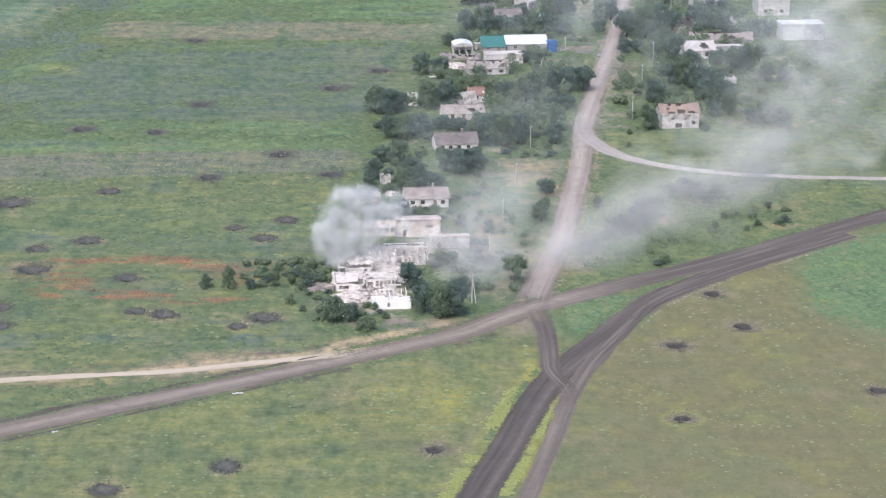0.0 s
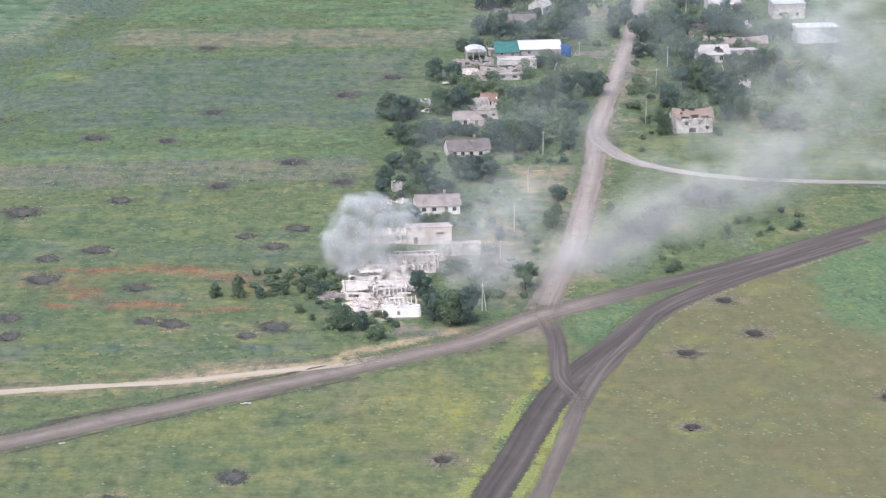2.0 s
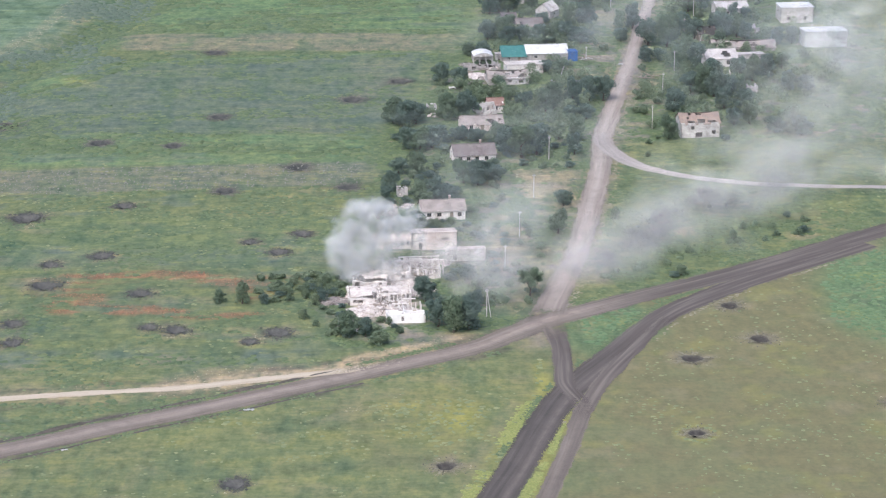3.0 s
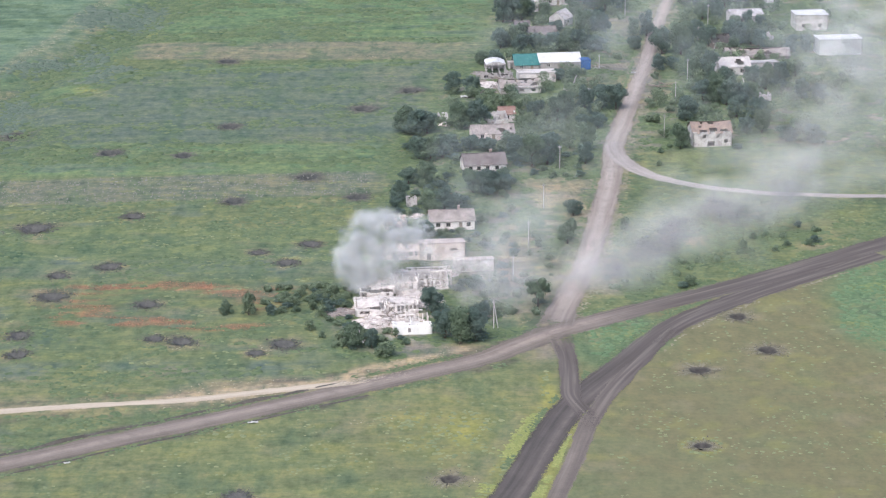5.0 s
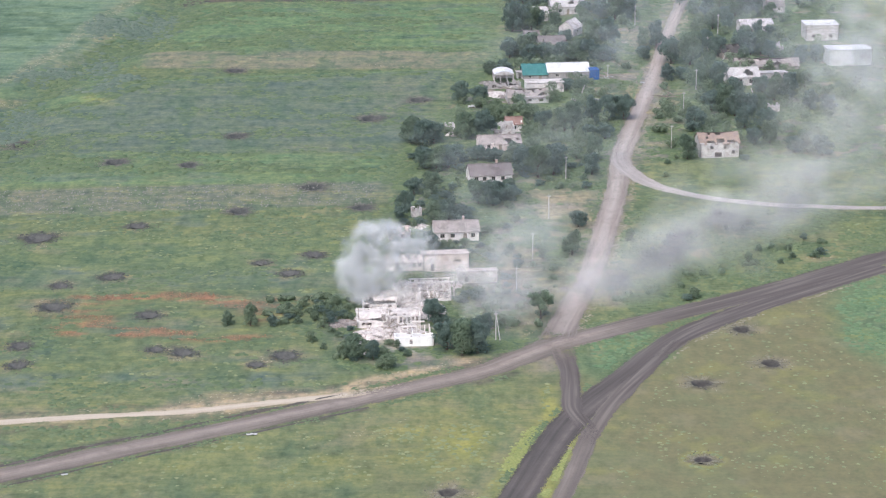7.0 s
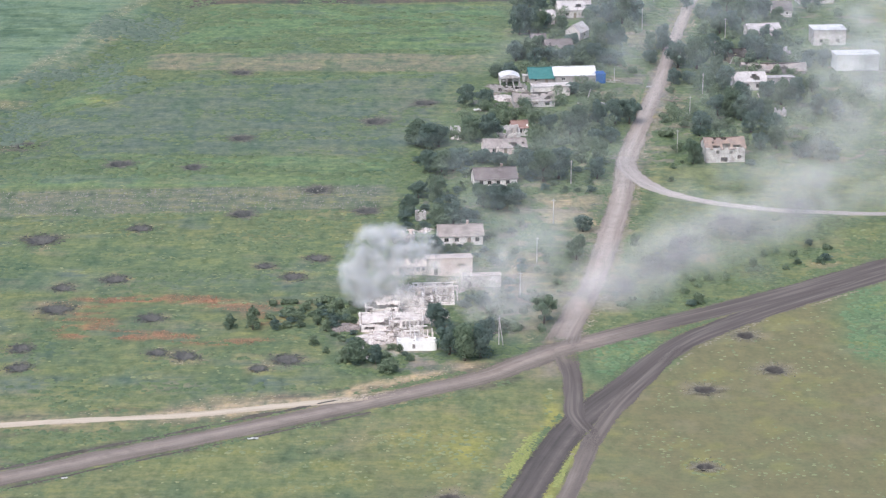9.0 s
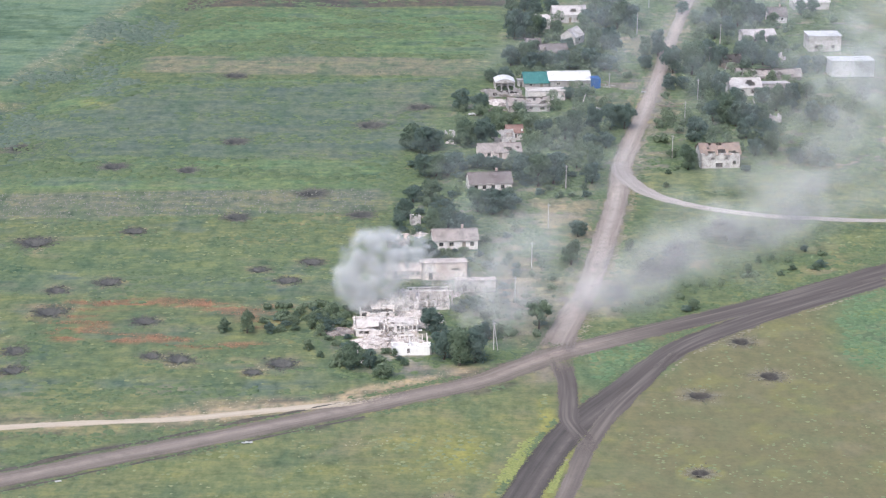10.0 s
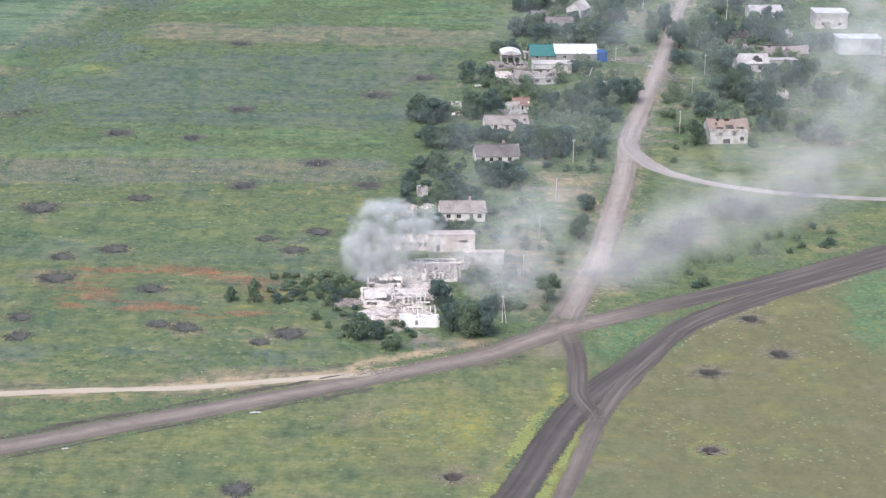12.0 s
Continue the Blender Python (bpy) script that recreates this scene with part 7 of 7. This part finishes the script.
keep = cover(sx_, sy_)["stony"] > 0.35
sz_, _ = base_height(sx_, sy_)
clods("field_stones", "pale stones strewn over a bare field strip", np.stack([sx_, sy_, sz_], 1)[keep], M_STONE, 352, (0.15, 0.4), category="stones")
# lumps thrown out round the craters
sp = []
crng = np.random.RandomState(311)
for cx, cy, r in CRATERS:
    for k in range(int(18 * r)):
        a, q = crng.uniform(0, 6.28), r * (1.0 + abs(crng.normal(0, 0.5)))
        sp.append((cx + q * math.cos(a), cy + q * math.sin(a), height_at(cx, cy) * 0.9 - 0.02))
clods("earth_clods", "dark earth clods scattered round the craters", sp, M_BERM, 312, (0.08, 0.28), category="clods")


# ---------------------------------------------------------------- smoke
def smoke(name, label, puffs, mat, size, seed, wisp=6.0, lo=0.3, hi=0.6, billow=0.0):
    """Drifting smoke as many small soft-rimmed puffs. puffs: x, y, z, radii x, y, z, number."""
    rng = np.random.RandomState(seed)
    ps, ds = [], []
    for px_, py_, pz_, rx, ry, rz, n in puffs:
        q = rng.normal(size=(n, 3)) * 0.62
        q *= np.minimum(1, 1.4 / (np.linalg.norm(q, axis=1)[:, None] + 1e-9))
        p = q * np.array([rx, ry, rz]) + np.array([px_, py_, pz_])
        dens = fbm(p[:, 0] + 0.4 * p[:, 1], p[:, 2] * 1.3 + 0.45 * p[:, 1], wisp, seed, 4)
        kept = (p[:, 2] > 0.2) & (rng.rand(n) < smooth_step(lo, hi, dens))
        ps.append(p[kept])
        ds.append(q[kept] / (np.linalg.norm(q[kept], axis=1)[:, None] + 1e-6))
    p = np.concatenate(ps)
    n, k = len(p), 8
    d = rng.normal(size=(n, 3)) + np.array([0, -0.7, 1.9]) if not billow else np.concatenate(ds) + billow * rng.normal(size=(n, 3)) + np.array([0, -0.3, 0.9])
    d /= np.linalg.norm(d, axis=1)[:, None]
    u = np.cross(d, rng.normal(size=(n, 3)))
    u /= np.linalg.norm(u, axis=1)[:, None]
    w = np.cross(d, u)
    r = (size * rng.uniform(0.5, 1.4, n))[:, None]
    vs, th = [p], [np.ones(n)]
    for q, t in ((0.5, 0.55), (1.0, 0.0)):
        for i in range(k):
            a = 2 * math.pi * i / k
            vs.append(p + (u * math.cos(a) + w * math.sin(a)) * r * q * (1 + 0.2 * math.sin(3 * a)))
            th.append(np.full(n, t))
    m = 1 + 2 * k
    v = np.stack(vs, 1).reshape(-1, 3)
    t = np.stack(th, 1).ravel()
    f = [(0, 1 + i, 1 + (i + 1) % k) for i in range(k)]
    f += [(1 + i, 1 + k + i, 1 + k + (i + 1) % k) for i in range(k)] + [(1 + i, 1 + k + (i + 1) % k, 1 + (i + 1) % k) for i in range(k)]
    f = (np.array(f)[None] + (np.arange(n) * m)[:, None, None]).reshape(-1, 3)
    return tagged(new(name, mesh_np(name, v, f, mat, True, {"thick": t})), label, "smoke", kind="stuff")


smoke("smoke_plume", "dense grey smoke rising beside the ruins",
      [(-18.3, -43, 3.2, 3.4, 3.0, 2.2, 130), (-21.3, -42, 5.6, 3.6, 3.2, 2.8, 200), (-22.8, -41, 9.4, 3.4, 3.2, 3.2, 230), (-21.5, -40, 13.8, 3.2, 3.2, 3.2, 230), (-19.1, -40, 17.5, 2.8, 3.0, 2.6, 170),
       (-15.7, -40, 18.5, 3.2, 3.2, 2.4, 190), (-12.6, -40, 17.3, 3.0, 3.0, 2.6, 160), (-17.0, -40, 13.6, 4.2, 3.5, 3.6, 280), (-12.9, -40, 13.1, 3.8, 3.4, 3.2, 200), (-16.8, -41, 9.1, 4.2, 3.6, 3.6, 230),
       (-8.9, -39, 15.6, 2.8, 3.0, 2.6, 110), (-5.7, -38, 15.6, 2.6, 3.0, 2.4, 90), (-5.7, -38, 12.2, 2.6, 3.0, 2.4, 31), (-11.2, -40, 9.4, 3.4, 3.2, 2.8, 49), (-12.9, -42, 5.4, 3.2, 3.0, 2.4, 40)],
      M_SMOKE, 1.9, 401, 4.5, 0.2, 0.46, 0.9)
smoke("dust_cloud", "pale plaster dust hanging over the ruins",
      [(-14, -50, 3.0, 5, 5, 2.0, 50), (-11, -44, 4.0, 5, 5, 2.4, 80), (-5, -42, 3.6, 5, 5, 2.2, 50), (-9, -58, 2.6, 5, 6, 1.6, 50), (2, -29, 3.6, 5, 4, 2.0, 90), (-7, -27, 5, 6, 4, 2.4, 100), (6, -50, 4, 5, 6, 2.2, 30), (7, -29, 3.0, 6, 4, 1.8, 50)],
      M_DUST, 2.6, 405, 6.0, 0.2, 0.6)
smoke("smoke_haze", "thin pale smoke drifting over the street",
      [(6, -24, 7, 10, 9, 5, 18), (17, -22, 7, 10, 12, 6, 50), (20, 0, 8, 8, 14, 6, 34), (28, -20, 5, 10, 16, 5, 60), (35, -34, 4, 8, 12, 4, 50), (43, -36, 3, 8, 8, 3, 50), (13, -48, 4.5, 8, 10, 4, 60), (22, -40, 4, 8, 11, 4, 60),
       (50, -24, 4, 10, 10, 4, 90), (60, -8, 4, 12, 10, 4.5, 190), (70, 8, 5, 13, 11, 4.5, 210), (76, -14, 4, 10, 7, 3, 50), (84, 14, 6, 13, 11, 5, 150), (72, 24, 5, 12, 9, 4, 110), (95, 28, 7, 12, 11, 5, 120),
       (100, 44, 8, 11, 12, 6, 120), (110, 66, 9, 14, 15, 7.0, 130), (122, 92, 11, 14, 18, 8.0, 150), (106, 96, 9, 12, 14, 6.0, 50), (124, 40, 7, 14, 14, 5, 120), (136, 70, 9, 14, 18, 6, 110), (88, 66, 6, 13, 12, 4, 70), (68, 46, 5, 9, 8, 4, 40),
       (132, 118, 12, 16, 22, 8.0, 150), (116, 140, 12, 15, 20, 8.0, 80), (140, 150, 14, 17, 24, 9.0, 230), (142, 195, 14, 15, 26, 9.0, 240), (158, 240, 16, 16, 30, 10.0, 240), (160, 310, 16, 20, 30, 10.0, 170)],
      M_HAZE, 6.5, 402, 12.0, 0.05, 0.7)
smoke("smoke_wisps", "pale wisps of smoke curling over the grass",
      [(48, -26, 4, 9, 6, 3, 60), (58, -10, 5, 9, 7, 3, 130), (70, 4, 5, 9, 7, 3, 150), (82, 14, 6, 9, 7, 3.5, 150), (94, 26, 8, 8, 8, 4, 150), (102, 46, 11, 8, 8, 6, 190), (116, 70, 12, 8, 9, 6, 160), (34, -30, 5, 5, 9, 4, 60), (20, -22, 8, 6, 8, 5, 110), (13, -30, 8, 5, 6, 4, 70)],
      M_HAZE, 2.8, 404, 6.0, 0.36, 0.6)
smoke("smoke_veil", "faint haze hanging over the village",
      [(10, -20, 8, 24, 40, 6, 30), (18, 60, 8, 24, 60, 6, 45), (45, 150, 9, 26, 70, 7, 75), (66, 250, 10, 34, 80, 8, 110), (114, 190, 10, 32, 90, 8, 140), (115, 290, 10, 36, 60, 9, 110)],
      M_VEIL, 11.0, 403, 30.0, 0.1, 0.4)
